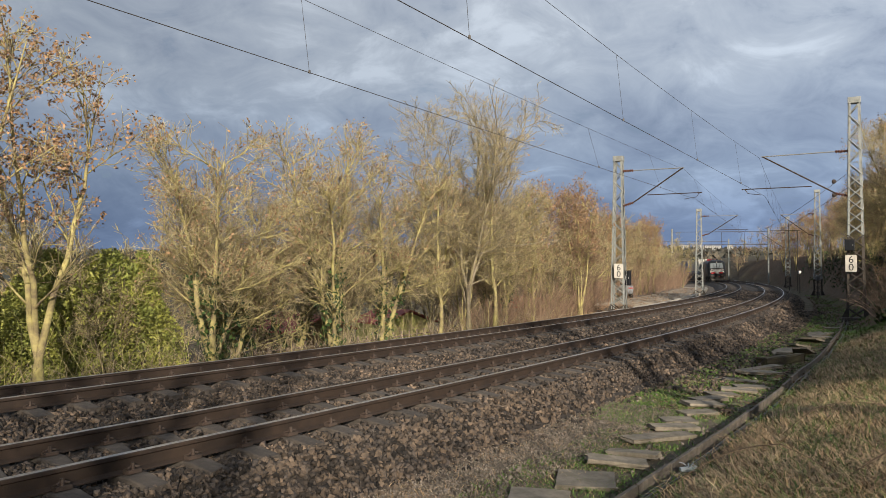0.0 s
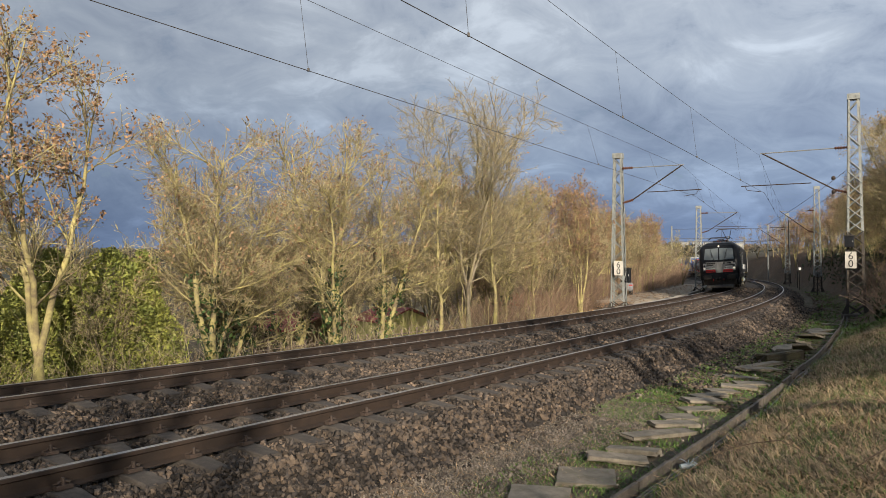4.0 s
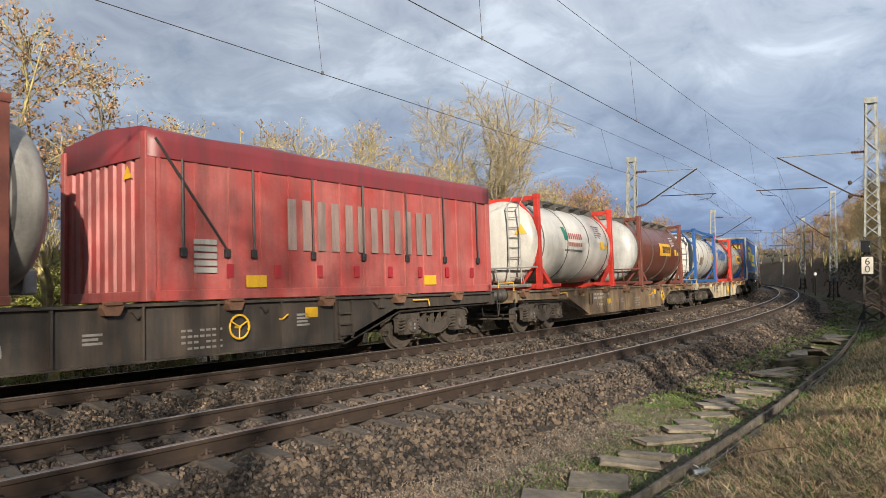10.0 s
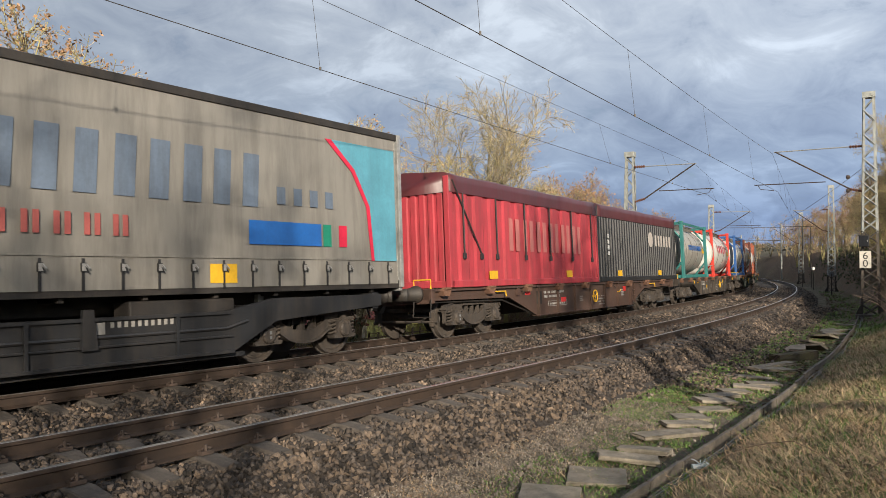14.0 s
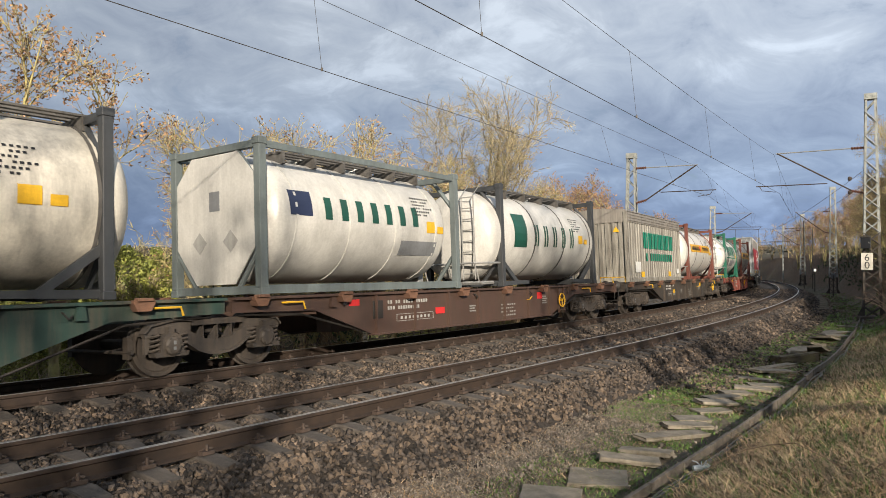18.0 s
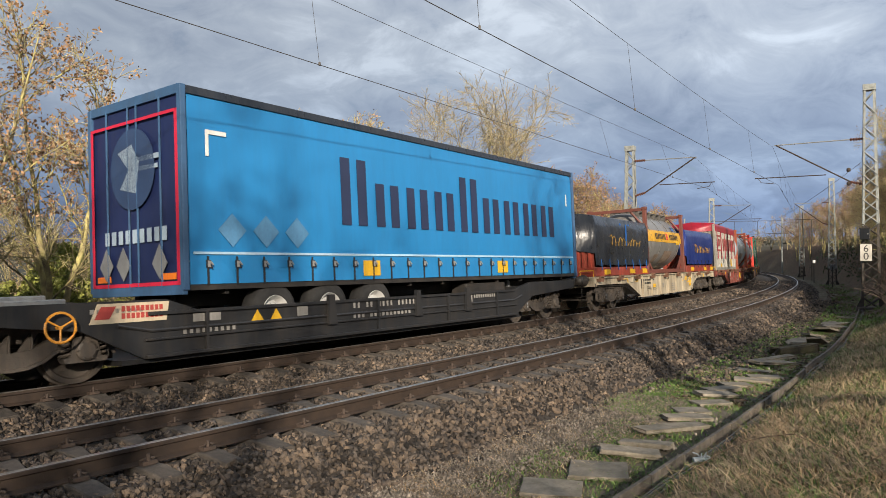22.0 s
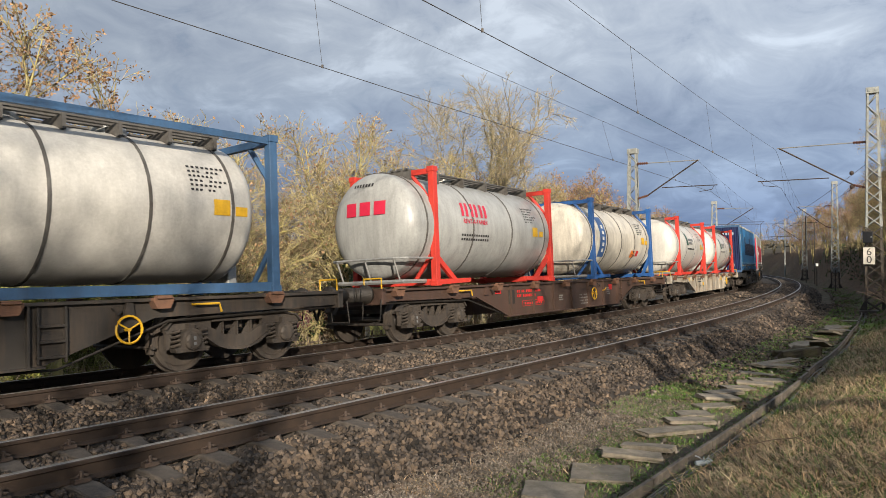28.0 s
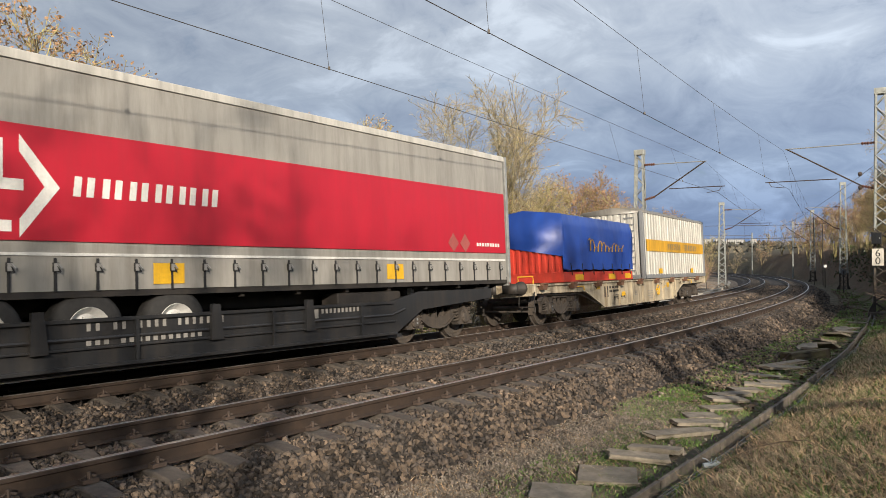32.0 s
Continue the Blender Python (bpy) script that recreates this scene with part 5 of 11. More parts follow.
def swap_box(name, label, c):
    """A ribbed swap body with a tarpaulin roof. z = 0 at its foot."""
    t = thing(name, label, "container", "box containers on the train")
    Lh, W, Hh = c.get("len", 9.125) / 2, 1.25, c.get("h", 2.65)
    rimz = Hh - c.get("rim", 0.42)
    for sgn in (-1, 1):
        n = c.get("ribs", 26)
        pr = []
        if c.get("flat"):
            for i in range(n):
                x = -Lh + 0.12 + (2 * Lh - 0.24) * i / n
                pr += [(x, sgn * (W - 0.015)), (x + 0.02, sgn * (W - 0.015)), (x + 0.03, sgn * (W + 0.012)), (x + 0.075, sgn * (W + 0.012)), (x + 0.085, sgn * (W - 0.015))]
            n = 0
        for i in range(n):
            x = -Lh + 0.12 + (2 * Lh - 0.24) * i / n
            dd = (2 * Lh - 0.24) / n
            pr += [(x, sgn * (W - 0.04)), (x + dd * 0.3, sgn * (W - 0.04)), (x + dd * 0.42, sgn * W), (x + dd * 0.88, sgn * W)]
        pr += [(Lh - 0.12, sgn * (W - 0.04)), (Lh - 0.12, sgn * (W - 0.08)), (-Lh + 0.12, sgn * (W - 0.08))]
        part("side_wall", extrude(bmesh.new(), pr, 0.12, rimz, "z"), c["side"], t)
        bm = box(bmesh.new(), -Lh, Lh, min(sgn * (W - 0.1), sgn * (W + 0.01)), max(sgn * (W - 0.1), sgn * (W + 0.01)), 0.0, 0.16, 0.012)
        part("bottom_rail", bm, c.get("rail", c["side"]), t)
        bm = box(bmesh.new(), -Lh, Lh, min(sgn * (W - 0.1), sgn * (W + 0.005)), max(sgn * (W - 0.1), sgn * (W + 0.005)), rimz - 0.04, rimz + 0.06, 0.01)
        part("top_rail", bm, c.get("rail", c["side"]), t)
        x = sgn * Lh
        n = 9
        pr = []
        for i in range(n):
            y = -W + 0.12 + (2 * W - 0.24) * i / n
            dd = (2 * W - 0.24) / n
            pr += [(x - sgn * 0.05, y), (x - sgn * 0.05, y + dd * 0.3), (x - sgn * 0.01, y + dd * 0.4), (x - sgn * 0.01, y + dd * 0.9)]
        pr += [(x - sgn * 0.05, W - 0.12), (x - sgn * 0.09, W - 0.12), (x - sgn * 0.09, -W + 0.12)]
        part("end_wall", extrude(bmesh.new(), pr, 0.1, rimz + 0.1, "z"), c.get("end", c["side"]), t)
        bm = bmesh.new()
        for y in (-W + 0.06, W - 0.06):
            box(bm, x - 0.07 * (sgn > 0) - 0.05, x + 0.07 * (sgn < 0) + 0.05, y - 0.07, y + 0.07, 0.0, Hh - 0.08, 0.012)
        box(bm, min(x, x - sgn * 0.1), max(x, x - sgn * 0.1), -W, W, rimz + 0.02, Hh - 0.1, 0.012)
        box(bm, min(x, x - sgn * 0.1), max(x, x - sgn * 0.1), -W, W, 0.0, 0.16, 0.012)
        part("end_frame", bm, c.get("rail", c["side"]), t)
    # tarpaulin over the roof: sides hang to the rim, the top sags between the bows
    V, F = [], []
    n = 26
    rs = np.random.RandomState(len(label))
    for i in range(n + 1):
        x = -Lh - 0.015 + (2 * Lh + 0.03) * i / n
        sag = (0.03 * math.cos(i * 2 * math.pi / 6.5) + rs.uniform(-0.008, 0.008)) * (0.15 if c.get("hard") else 0.45)
        for y, z in ((-W - 0.02, rimz - 0.03), (-W - 0.018 - 0.012 * math.sin(i * 1.7), (rimz + Hh) / 2), (-W - 0.01, Hh - 0.07), (-W + 0.12, Hh + 0.0 + sag), (0, Hh + 0.10 + sag), (W - 0.12, Hh + sag), (W + 0.01, Hh - 0.07), (W + 0.02, rimz - 0.03)):
            V.append((x, y, z))
    for i in range(n):
        for j in range(7):
            a = i * 8 + j
            F.append((a, a + 8, a + 9, a + 1))
    F.append(tuple(range(8)))
    F.append(tuple(range(n * 8 + 7, n * 8 - 1, -1)))
    raw("tarpaulin_roof" if not c.get("hard") else "roof", V, F, c["roof"], t, not c.get("hard"))
    for k in range(4 if c.get("hard") else 0):
        z = rimz + 0.02 + (Hh - 0.1 - rimz) * k / 3
        part("rim_rail", box(bmesh.new(), -Lh, Lh, -W - 0.04, -W - 0.018, z, z + 0.035, 0.006), c["roof"], t)
    for i in range(c.get("ropes", 7)):
        x = -Lh + 0.55 + i * (2 * Lh - 1.1) / max(1, c.get("ropes", 7) - 1)
        ways = [(x, x)] + ([(-Lh + 0.1, -Lh + 1.35)] if i == 0 and c.get("slant") else [])
        for xa, xb in ways:
            bm = rod(bmesh.new(), [(xa, -W - 0.03, rimz + (0.25 if xa != xb else -0.02)), (xb, -W - 0.035, 0.78)], 0.022, 5)
            box(bm, xb - 0.05, xb + 0.05, -W - 0.06, -W - 0.005, 0.66, 0.80, 0.01)
            part("strap", bm, c.get("rope", BLACK), t)
    for x in (-Lh * 0.62, Lh * 0.42):
        part("code_plate", plates([rect(x, x + 0.42, 0.18, 0.38)], -W - 0.014), YELLOW, t, "yellow code plate")
    for nm, quads, m_, lab in c.get("marks", ()):
        pieces(nm, quads, -W - (0.018 if c.get("flat") else 0.003), m_, t, lab)
    for nm, quads, m_, lab in c.get("end_marks", ()):
        pieces(nm, quads, -Lh - 0.012, m_, t, lab, True)
    return t


def tarped_flat(name, label, c):
    """A low container with a lashed tarpaulin over its load. z = 0 at its foot."""
    t = thing(name, label, "container", "sheeted containers on the train")
    Lh, W, Hh = 3.03, 1.22, 2.05
    bm = bmesh.new()
    box(bm, -Lh, Lh, -W, W, 0.0, 0.30, 0.015)
    part("base", bm, c["base"], t)
    for sgn in (-1, 1):
        n = 11
        pr = []
        x = sgn * Lh
        for i in range(n):
            y = -W + 0.06 + (2 * W - 0.12) * i / n
            dd = (2 * W - 0.12) / n
            pr += [(x - sgn * 0.05, y), (x - sgn * 0.05, y + dd * 0.4), (x, y + dd * 0.5), (x, y + dd * 0.9)]
        pr += [(x - sgn * 0.1, W - 0.06), (x - sgn * 0.1, -W + 0.06)]
        part("end_wall", extrude(bmesh.new(), pr, 0.25, 1.15, "z"), c["base"], t)
    for y in (-W - 0.004,):
        for xa in (-2.2, 0.6, 2.2):
            part("code_plate", plates([rect(xa, xa + 0.62, 0.05, 0.22)], y), YELLOW, t, "yellow marking plate")
    # tarpaulin with folds
    n, rs = 40, np.random.RandomState(c.get("seed", 1))
    rows_ = [(-W - 0.03, 0.36), (-W - 0.02, 0.75), (-W - 0.035, 1.2), (-W - 0.02, 1.65), (-W + 0.05, Hh - 0.06), (-W + 0.4, Hh + 0.02), (0, Hh + 0.12), (W - 0.4, Hh + 0.02), (W - 0.05, Hh - 0.06), (W + 0.02, 1.2), (W + 0.03, 0.36)]
    V, F = [], []
    for i in range(n + 1):
        x = -Lh - 0.03 + (2 * Lh + 0.06) * i / n
        for j, (y, z) in enumerate(rows_):
            V.append((x, y + rs.uniform(-0.016, 0.016) + 0.012 * math.sin(i * 0.5 + j), z + rs.uniform(-0.01, 0.01) + (0.012 * math.sin(i * 0.8) if 4 <= j <= 8 else 0) + (0.02 * math.sin(i * 1.3) if j in (0, 10) else 0)))
    k = len(rows_)
    for i in range(n):
        for j in range(k - 1):
            a = i * k + j
            F.append((a, a + k, a + k + 1, a + 1))
    top = [j for j in range(1, k - 1)]
    F.append(tuple(top))
    F.append(tuple(n * k + j for j in top[::-1]))
    raw("tarpaulin", V, F, c["tarp"], t, True)
    for x in np.linspace(-2.6, 2.6, 7):
        bm = rod(bmesh.new(), [(x, -W - 0.045, 0.55), (x + 0.12, -W - 0.03, 0.2)], 0.015, 4)
        part("lashing", bm, c.get("lash", BLACK), t)
    for nm, quads, m_, lab in c.get("marks", ()):
        pieces(nm, quads, -W - 0.055, m_, t, lab)
    return t
# ---------------- locomotive ----------------
def locomotive():
    """A modern electric locomotive, 18.98 m over buffers; x = 0 at its middle."""
    t = thing("electric_locomotive", "matt black electric locomotive with striped red and white nose", "locomotive")
    LB = 8.95                                              # half the body
    ring = [(1.46, 0.98), (1.495, 1.12), (1.505, 1.6), (1.505, 2.45), (1.50, 3.28), (1.46, 3.42), (1.30, 3.60), (1.08, 3.78), (0.8, 3.86), (0.0, 3.90)]
    full = ring + [(-y, z) for y, z in ring[-2::-1]]

    def nose(z):
        """How far the nose lies back at each height."""
        return float(np.interp(z, [0.98, 1.1, 1.5, 2.25, 2.45, 3.3, 3.6, 3.78, 3.9], [0.10, 0.04, 0.0, 0.06, 0.13, 0.48, 0.66, 0.92, 1.5]))

    stations = [(0.0, 0.80), (0.05, 0.87), (0.14, 0.935), (0.30, 0.98), (0.55, 1.0)]
    bm = bmesh.new()
    rings = []
    for d0, sc in stations:
        rings.append([bm.verts.new((-LB + nose(z) + d0, y * (sc if abs(y) > 0.1 else 1), z)) for y, z in full])
    for d0, sc in stations[::-1]:
        rings.append([bm.verts.new((LB - nose(z) - d0, y * (sc if abs(y) > 0.1 else 1), z)) for y, z in full])
    n = len(full)
    for a, b in zip(rings, rings[1:]):
        for k in range(n - 1):
            bm.faces.new((a[k], a[k + 1], b[k + 1], b[k]))
        bm.faces.new((a[n - 1], a[0], b[0], b[n - 1]))
    for r in (rings[0], rings[-1]):
        for k in range(len(ring) - 2):
            bm.faces.new((r[k], r[k + 1], r[n - 2 - k], r[n - 1 - k]))
        bm.faces.new((r[len(ring) - 2], r[len(ring) - 1], r[len(ring)]))
    part("body", bm, BLACKPAINT, t, "matt black body shell")
    RF = paint("roof_grey", (0.10, 0.108, 0.125), 0.3, 0.4)
    for end in (-1, 1):
        # windscreen panes, lamps, striped panel
        def front(y, z, out=0.012):
            return (end * (LB - nose(z) + out), y, z)
        for sgn in (-1, 1):
            bm = bmesh.new()
            pr = [(0.05, 2.42), (1.10, 2.46), (1.03, 3.32), (0.05, 3.36)]
            a = [bm.verts.new(front(sgn * y, z, 0.016)) for y, z in pr]
            b = [bm.verts.new(front(sgn * y, z, -0.02)) for y, z in pr]
            bm.faces.new(a)
            bm.faces.new(b[::-1])
            for k in range(4):
                bm.faces.new((a[k], a[(k + 1) % 4], b[(k + 1) % 4], b[k]))
            part("windscreen", bm, SCREEN, t, "windscreen pane with the sky's reflection put into its pale colour")
            bm = rod(bmesh.new(), [front(sgn * 0.35, 2.32, 0.05), front(sgn * 0.55, 3.05, 0.06)], 0.018, 5)
            rod(bm, [front(sgn * 0.52, 2.60, 0.05), front(sgn * 0.60, 3.28, 0.05)], 0.014, 4)
            part("wiper", bm, BLACK, t)
            hl = box(bmesh.new(), min(end * (LB - 0.10), end * (LB + 0.012)), max(end * (LB - 0.10), end * (LB + 0.012)), min(sgn * 1.005, sgn * 1.205), max(sgn * 1.005, sgn * 1.205), 1.58, 2.16, 0.03)
            h = part("headlight", hl, paint("lamp_housing", (0.30, 0.305, 0.31), 0.3), t, "grey headlight unit")
            part("lens", lathe_x(bmesh.new(), [(end * (LB + 0.016), 0.001), (end * (LB + 0.018), 0.075), (end * (LB - 0.02), 0.08)], 1.96, 16, y=sgn * 1.10), BLACK, h, "dark upper lens")
            bm = bmesh.new()
            lathe_x(bm, [(end * (LB + 0.012), 0.001), (end * (LB + 0.016), 0.08), (end * (LB - 0.02), 0.085)], 1.76, 18, y=sgn * 1.10)
            part("lamp", bm, LAMP_GLOW if end < 0 else STEEL_GREY, h, "round warm-white lamp")
        bm = bmesh.new()
        lathe_x(bm, [(end * (LB - nose(3.52) + 0.05), 0.001), (end * (LB - nose(3.52) + 0.05), 0.06), (end * (LB - nose(3.52) - 0.1), 0.08)], 3.52, 16)
        part("top_lamp", bm, LAMP_GLOW if end < 0 else STEEL_GREY, t, "round top lamp")

        def panel(nm, y0, y1, z0, z1, m_, lab="", out=0.02):
            bm = bmesh.new()
            q = [bm.verts.new((end * (LB - nose((z0 + z1) / 2) + out), y, z)) for y, z in ((y0, z0), (y1, z0), (y1, z1), (y0, z1))]
            q2 = [bm.verts.new((end * (LB - nose((z0 + z1) / 2) - 0.06), y, z)) for y, z in ((y0, z0), (y1, z0), (y1, z1), (y0, z1))]
            bm.faces.new(q)
            bm.faces.new(q2[::-1])
            for k in range(4):
                bm.faces.new((q[k], q[(k + 1) % 4], q2[(k + 1) % 4], q2[k]))
            part(nm, bm, m_, t, lab)
        panel("nose_stripe", -1.0, 1.0, 2.02, 2.26, WORNWHITE, "white number panel, scuffed")
        for z0, z1, m_ in ((1.83, 1.94, WHITEPAINT), (1.68, 1.79, WHITEPAINT), (1.55, 1.66, RED), (1.45, 1.52, RED)):
            panel("nose_stripe", -1.0, 1.0, z0, z1, m_)
        bm = bmesh.new()
        q = [bm.verts.new((end * (LB - nose(z) + 0.03), y_, z)) for y_, z in ((-0.24, 1.42), (0.24, 1.42), (0.30, 1.66), (0.50, 2.03), (-0.50, 2.03), (-0.30, 1.66))]
        bm.faces.new(q)
        part("nose_centre", bm, WORNWHITE, t, "scuffed pale flash down the nose")
        for a, b in ((0.30, 0.42), (0.45, 0.60), (0.63, 0.78), (0.81, 0.92), (-0.42, -0.30), (-0.9, -0.6)):
            panel("number_bar", a, b, 2.10, 2.20, BLACK, "", 0.026)
        # buffer beam, buffers, snowplough
        bm = box(bmesh.new(), min(end * (LB - 0.35), end * (LB + 0.02)), max(end * (LB - 0.35), end * (LB + 0.02)), -1.42, 1.42, 0.86, 1.30, 0.03)
        part("buffer_beam", bm, BLACKPAINT, t)
        for y in (-0.875, 0.875):
            bm = lathe_x(bmesh.new(), [(end * (LB + 0.52), 0.001), (end * (LB + 0.52), 0.2), (end * (LB + 0.46), 0.21), (end * (LB + 0.44), 0.13), (end * LB, 0.13), (end * LB, 0.001)], 1.05, 18, y=y)
            box(bm, min(end * (LB + 0.44), end * (LB + 0.53)), max(end * (LB + 0.44), end * (LB + 0.53)), y - 0.30, y + 0.30, 0.90, 1.22, 0.05)
            part("buffer", bm, STEEL_DARK, t)
        bm = rod(bmesh.new(), [(end * (LB + 0.02), 0, 1.05), (end * (LB + 0.3), 0, 1.05), (end * (LB + 0.34), 0, 0.92), (end * (LB + 0.28), 0, 0.70)], 0.045, 6)
        for y in (-0.35, -0.25, 0.25, 0.35, 0.5):
            rod(bm, [(end * (LB + 0.0), y, 0.98), (end * (LB + 0.18), y, 0.8), (end * (LB + 0.12), y * 0.9, 0.55)], 0.025, 5)
        part("coupling_hoses", bm, STEEL_DARK, t)
        bm = bmesh.new()
        for y in (-0.33, 0.45):
            box(bm, min(end * (LB + 0.02), end * (LB + 0.1)), max(end * (LB + 0.02), end * (LB + 0.1)), y, y + 0.06, 0.78, 0.92)
        part("hose_tap", bm, RED if end < 0 else YELLOW, t, "red and yellow hose taps")
        bm = extrude(bmesh.new(), [(end * (LB - 0.4), 0.46), (end * (LB + 0.04), 0.46), (end * (LB + 0.12), 0.24), (end * (LB + 0.06), 0.20), (end * (LB - 0.1), 0.36), (end * (LB - 0.4), 0.38)], -1.0, 1.0, "y")
        part("rail_guard", bm, paint("guard_grey", (0.10, 0.095, 0.085), 0.6), t, "grey rail guard")
        for y0_, y1_ in ((-0.95, -0.3), (0.0, 0.85)):
            part("plough_plate", box(bmesh.new(), min(end * (LB + 0.06), end * (LB + 0.16)), max(end * (LB + 0.06), end * (LB + 0.16)), y0_, y1_, 0.20, 0.36, 0.01), paint("plough_beige", (0.15, 0.135, 0.11), 0.6), t)
        bm = box(bmesh.new(), min(end * (LB - 0.9), end * (LB - 0.15)), max(end * (LB - 0.9), end * (LB - 0.15)), -1.2, 1.2, 0.45, 0.95, 0.03)
        part("front_underframe", bm, STEEL_DARK, t)
        # doors and handrails on both sides
        for sgn in (-1, 1):
            yy = sgn * 1.507
            x = end * 7.15
            bm = bmesh.new()
            box(bm, x - 0.34, x + 0.34, min(yy, yy + sgn * 0.012), max(yy, yy + sgn * 0.012), 1.42, 3.30, 0.005)
            d_ = part("door", bm, BLACKPAINT, t)
            bm = box(bmesh.new(), x - 0.22, x + 0.22, min(yy, yy + sgn * 0.018), max(yy, yy + sgn * 0.018), 2.50, 3.15, 0.006)
            part("door_window", bm, SCREEN, d_)
            for dx in (-0.46, 0.46):
                bm = rod(bmesh.new(), [(x + dx, yy, 1.35), (x + dx, yy + sgn * 0.07, 1.40), (x + dx, yy + sgn * 0.07, 2.75), (x + dx, yy, 2.80)], 0.018, 6)
                part("handrail", bm, STEEL_GREY, t, "bright vertical handrail")
            bm = bmesh.new()
            for z in (0.38, 0.68, 0.98):
                box(bm, x - 0.28, x + 0.28, min(sgn * 1.25, sgn * 1.5), max(sgn * 1.25, sgn * 1.5), z, z + 0.03)
            box(bm, x - 0.30, x - 0.27, min(sgn * 1.4, sgn * 1.46), max(sgn * 1.4, sgn * 1.46), 0.36, 1.05)
            box(bm, x + 0.27, x + 0.30, min(sgn * 1.4, sgn * 1.46), max(sgn * 1.4, sgn * 1.46), 0.36, 1.05)
            part("cab_steps", bm, STEEL_DARK, t)
    # roof side panels
    for sgn in (-1, 1):
        for x0, x1 in ((-5.6, -3.6), (-3.5, -1.9), (-1.8, 1.6), (1.7, 3.6), (3.7, 5.6)):
            bm = bmesh.new()
            ya, za, yb, zb = sgn * 1.475, 3.44, sgn * 1.10, 3.80
            q = [bm.verts.new(p) for p in ((x0, ya, za), (x1, ya, za), (x1, yb, zb), (x0, yb, zb))]
            q2 = [bm.verts.new(p) for p in ((x0, ya - sgn * 0.05, za - 0.05), (x1, ya - sgn * 0.05, za - 0.05), (x1, yb - sgn * 0.05, zb - 0.05), (x0, yb - sgn * 0.05, zb - 0.05))]
            bm.faces.new(q)
            bm.faces.new(q2[::-1])
            for k in range(4):
                bm.faces.new((q[k], q[(k + 1) % 4], q2[(k + 1) % 4], q2[k]))
            p_ = part("roof_panel", bm, RF, t, "grey sloping roof panel")
            bm = bmesh.new()
            a = sgn * 1.43
            q = [bm.verts.new(p) for p in ((x0 + 0.15, sgn * 1.43, 3.50), (x1 - 0.15, sgn * 1.43, 3.50), (x1 - 0.15, sgn * 1.17, 3.755), (x0 + 0.15, sgn * 1.17, 3.755))]
            for v in q:
                v.co += Vector((0, sgn * 0.008, 0.008))
            bm.faces.new(q)
            part("roof_grille", bm, BLACK, p_)
    # pantographs: rear one raised, front one folded
    def panto(x, up, flip):
        bm = bmesh.new()
        for y in (-0.55, 0.55):
            rod(bm, [(x - 0.9, y, 4.06), (x + 0.9, y, 4.06)], 0.035, 6)
        for dx in (-0.8, 0.8):
            rod(bm, [(x + dx, -0.55, 4.06), (x + dx, 0.55, 4.06)], 0.03, 6)
            for y in (-0.5, 0.5):
                lathe = [(3.86, 0.05), (3.90, 0.09), (3.93, 0.05), (3.97, 0.09), (4.0, 0.05), (4.04, 0.06)]
                rod(bm, [(x + dx, y, z) for z, r in lathe], [r for z, r in lathe], 8)
        p = part("pantograph", bm, STEEL_DARK, t, "raised pantograph" if up else "folded pantograph")
        f = -1 if flip else 1
        foot = (x + f * 0.75, 0, 4.10)
        knee = (x + f * 0.95, 0, 4.72) if up else (x - f * 0.75, 0, 4.20)
        knee = (x + f * 1.05, 0, 4.70) if up else knee
        head = (x - f * 0.55, 0, 5.50) if up else (x + f * 0.6, 0, 4.30)
        bm = rod(bmesh.new(), [(foot[0] - f * 0.55, 0, 4.10), knee], 0.05, 6)
        for y in (-0.42, 0.42):
            rod(bm, [(knee[0], y * 0.3, knee[2]), (head[0], y, head[2])], 0.028, 5)
        rod(bm, [(knee[0], -0.2, knee[2]), (knee[0], 0.2, knee[2])], 0.04, 6)
        part("arm", bm, STEEL_DARK, p)
        bm = bmesh.new()
        for dx in (-0.22, 0.22):
            rod(bm, [(head[0] + dx, -0.95, head[2] - 0.16), (head[0] + dx, -0.72, head[2] + 0.03), (head[0] + dx, 0.72, head[2] + 0.03), (head[0] + dx, 0.95, head[2] - 0.16)], 0.025, 5)
        for y in (-0.42, 0.42):
            rod(bm, [(head[0] - 0.22, y, head[2]), (head[0] + 0.22, y, head[2])], 0.02, 5)
        part("contact_strip", bm, STEEL_DARK, p)
    panto(5.0, True, False)
    panto(-5.0, False, True)
    bm = bmesh.new()
    for y in (-0.35, 0.35):
        rod(bm, [(-3.6, y, 4.22), (3.2, y, 4.22)], 0.03, 6)
    part("roof_busbar", bm, STEEL_BARE, t)
    for x in np.arange(-3.5, 3.4, 0.95):
        for y in (-0.35, 0.35):
            def b_ins(bm):
                zs = [(0.0, 0.07)] + [(0.04 + 0.04 * k, 0.09 if k % 2 else 0.05) for k in range(7)] + [(0.34, 0.04)]
                return rod(bm, [(0, 0, z) for z, r in zs], [r for z, r in zs], 8)
            shared("insulator", b_ins, mat("red_insulator", (0.32, 0.025, 0.03), None, 5, 0.35, bump=0), "insulator", t, pose(float(x), y, 3.87))
    bm = bmesh.new()
    for x0, x1, z1 in ((-3.1, -2.2, 4.08), (-1.4, -0.3, 4.12), (0.5, 1.2, 4.05), (2.2, 2.9, 4.1)):
        box(bm, x0, x1, -0.8, 0.1, 3.84, z1, 0.03)
    part("roof_equipment", bm, RF, t)
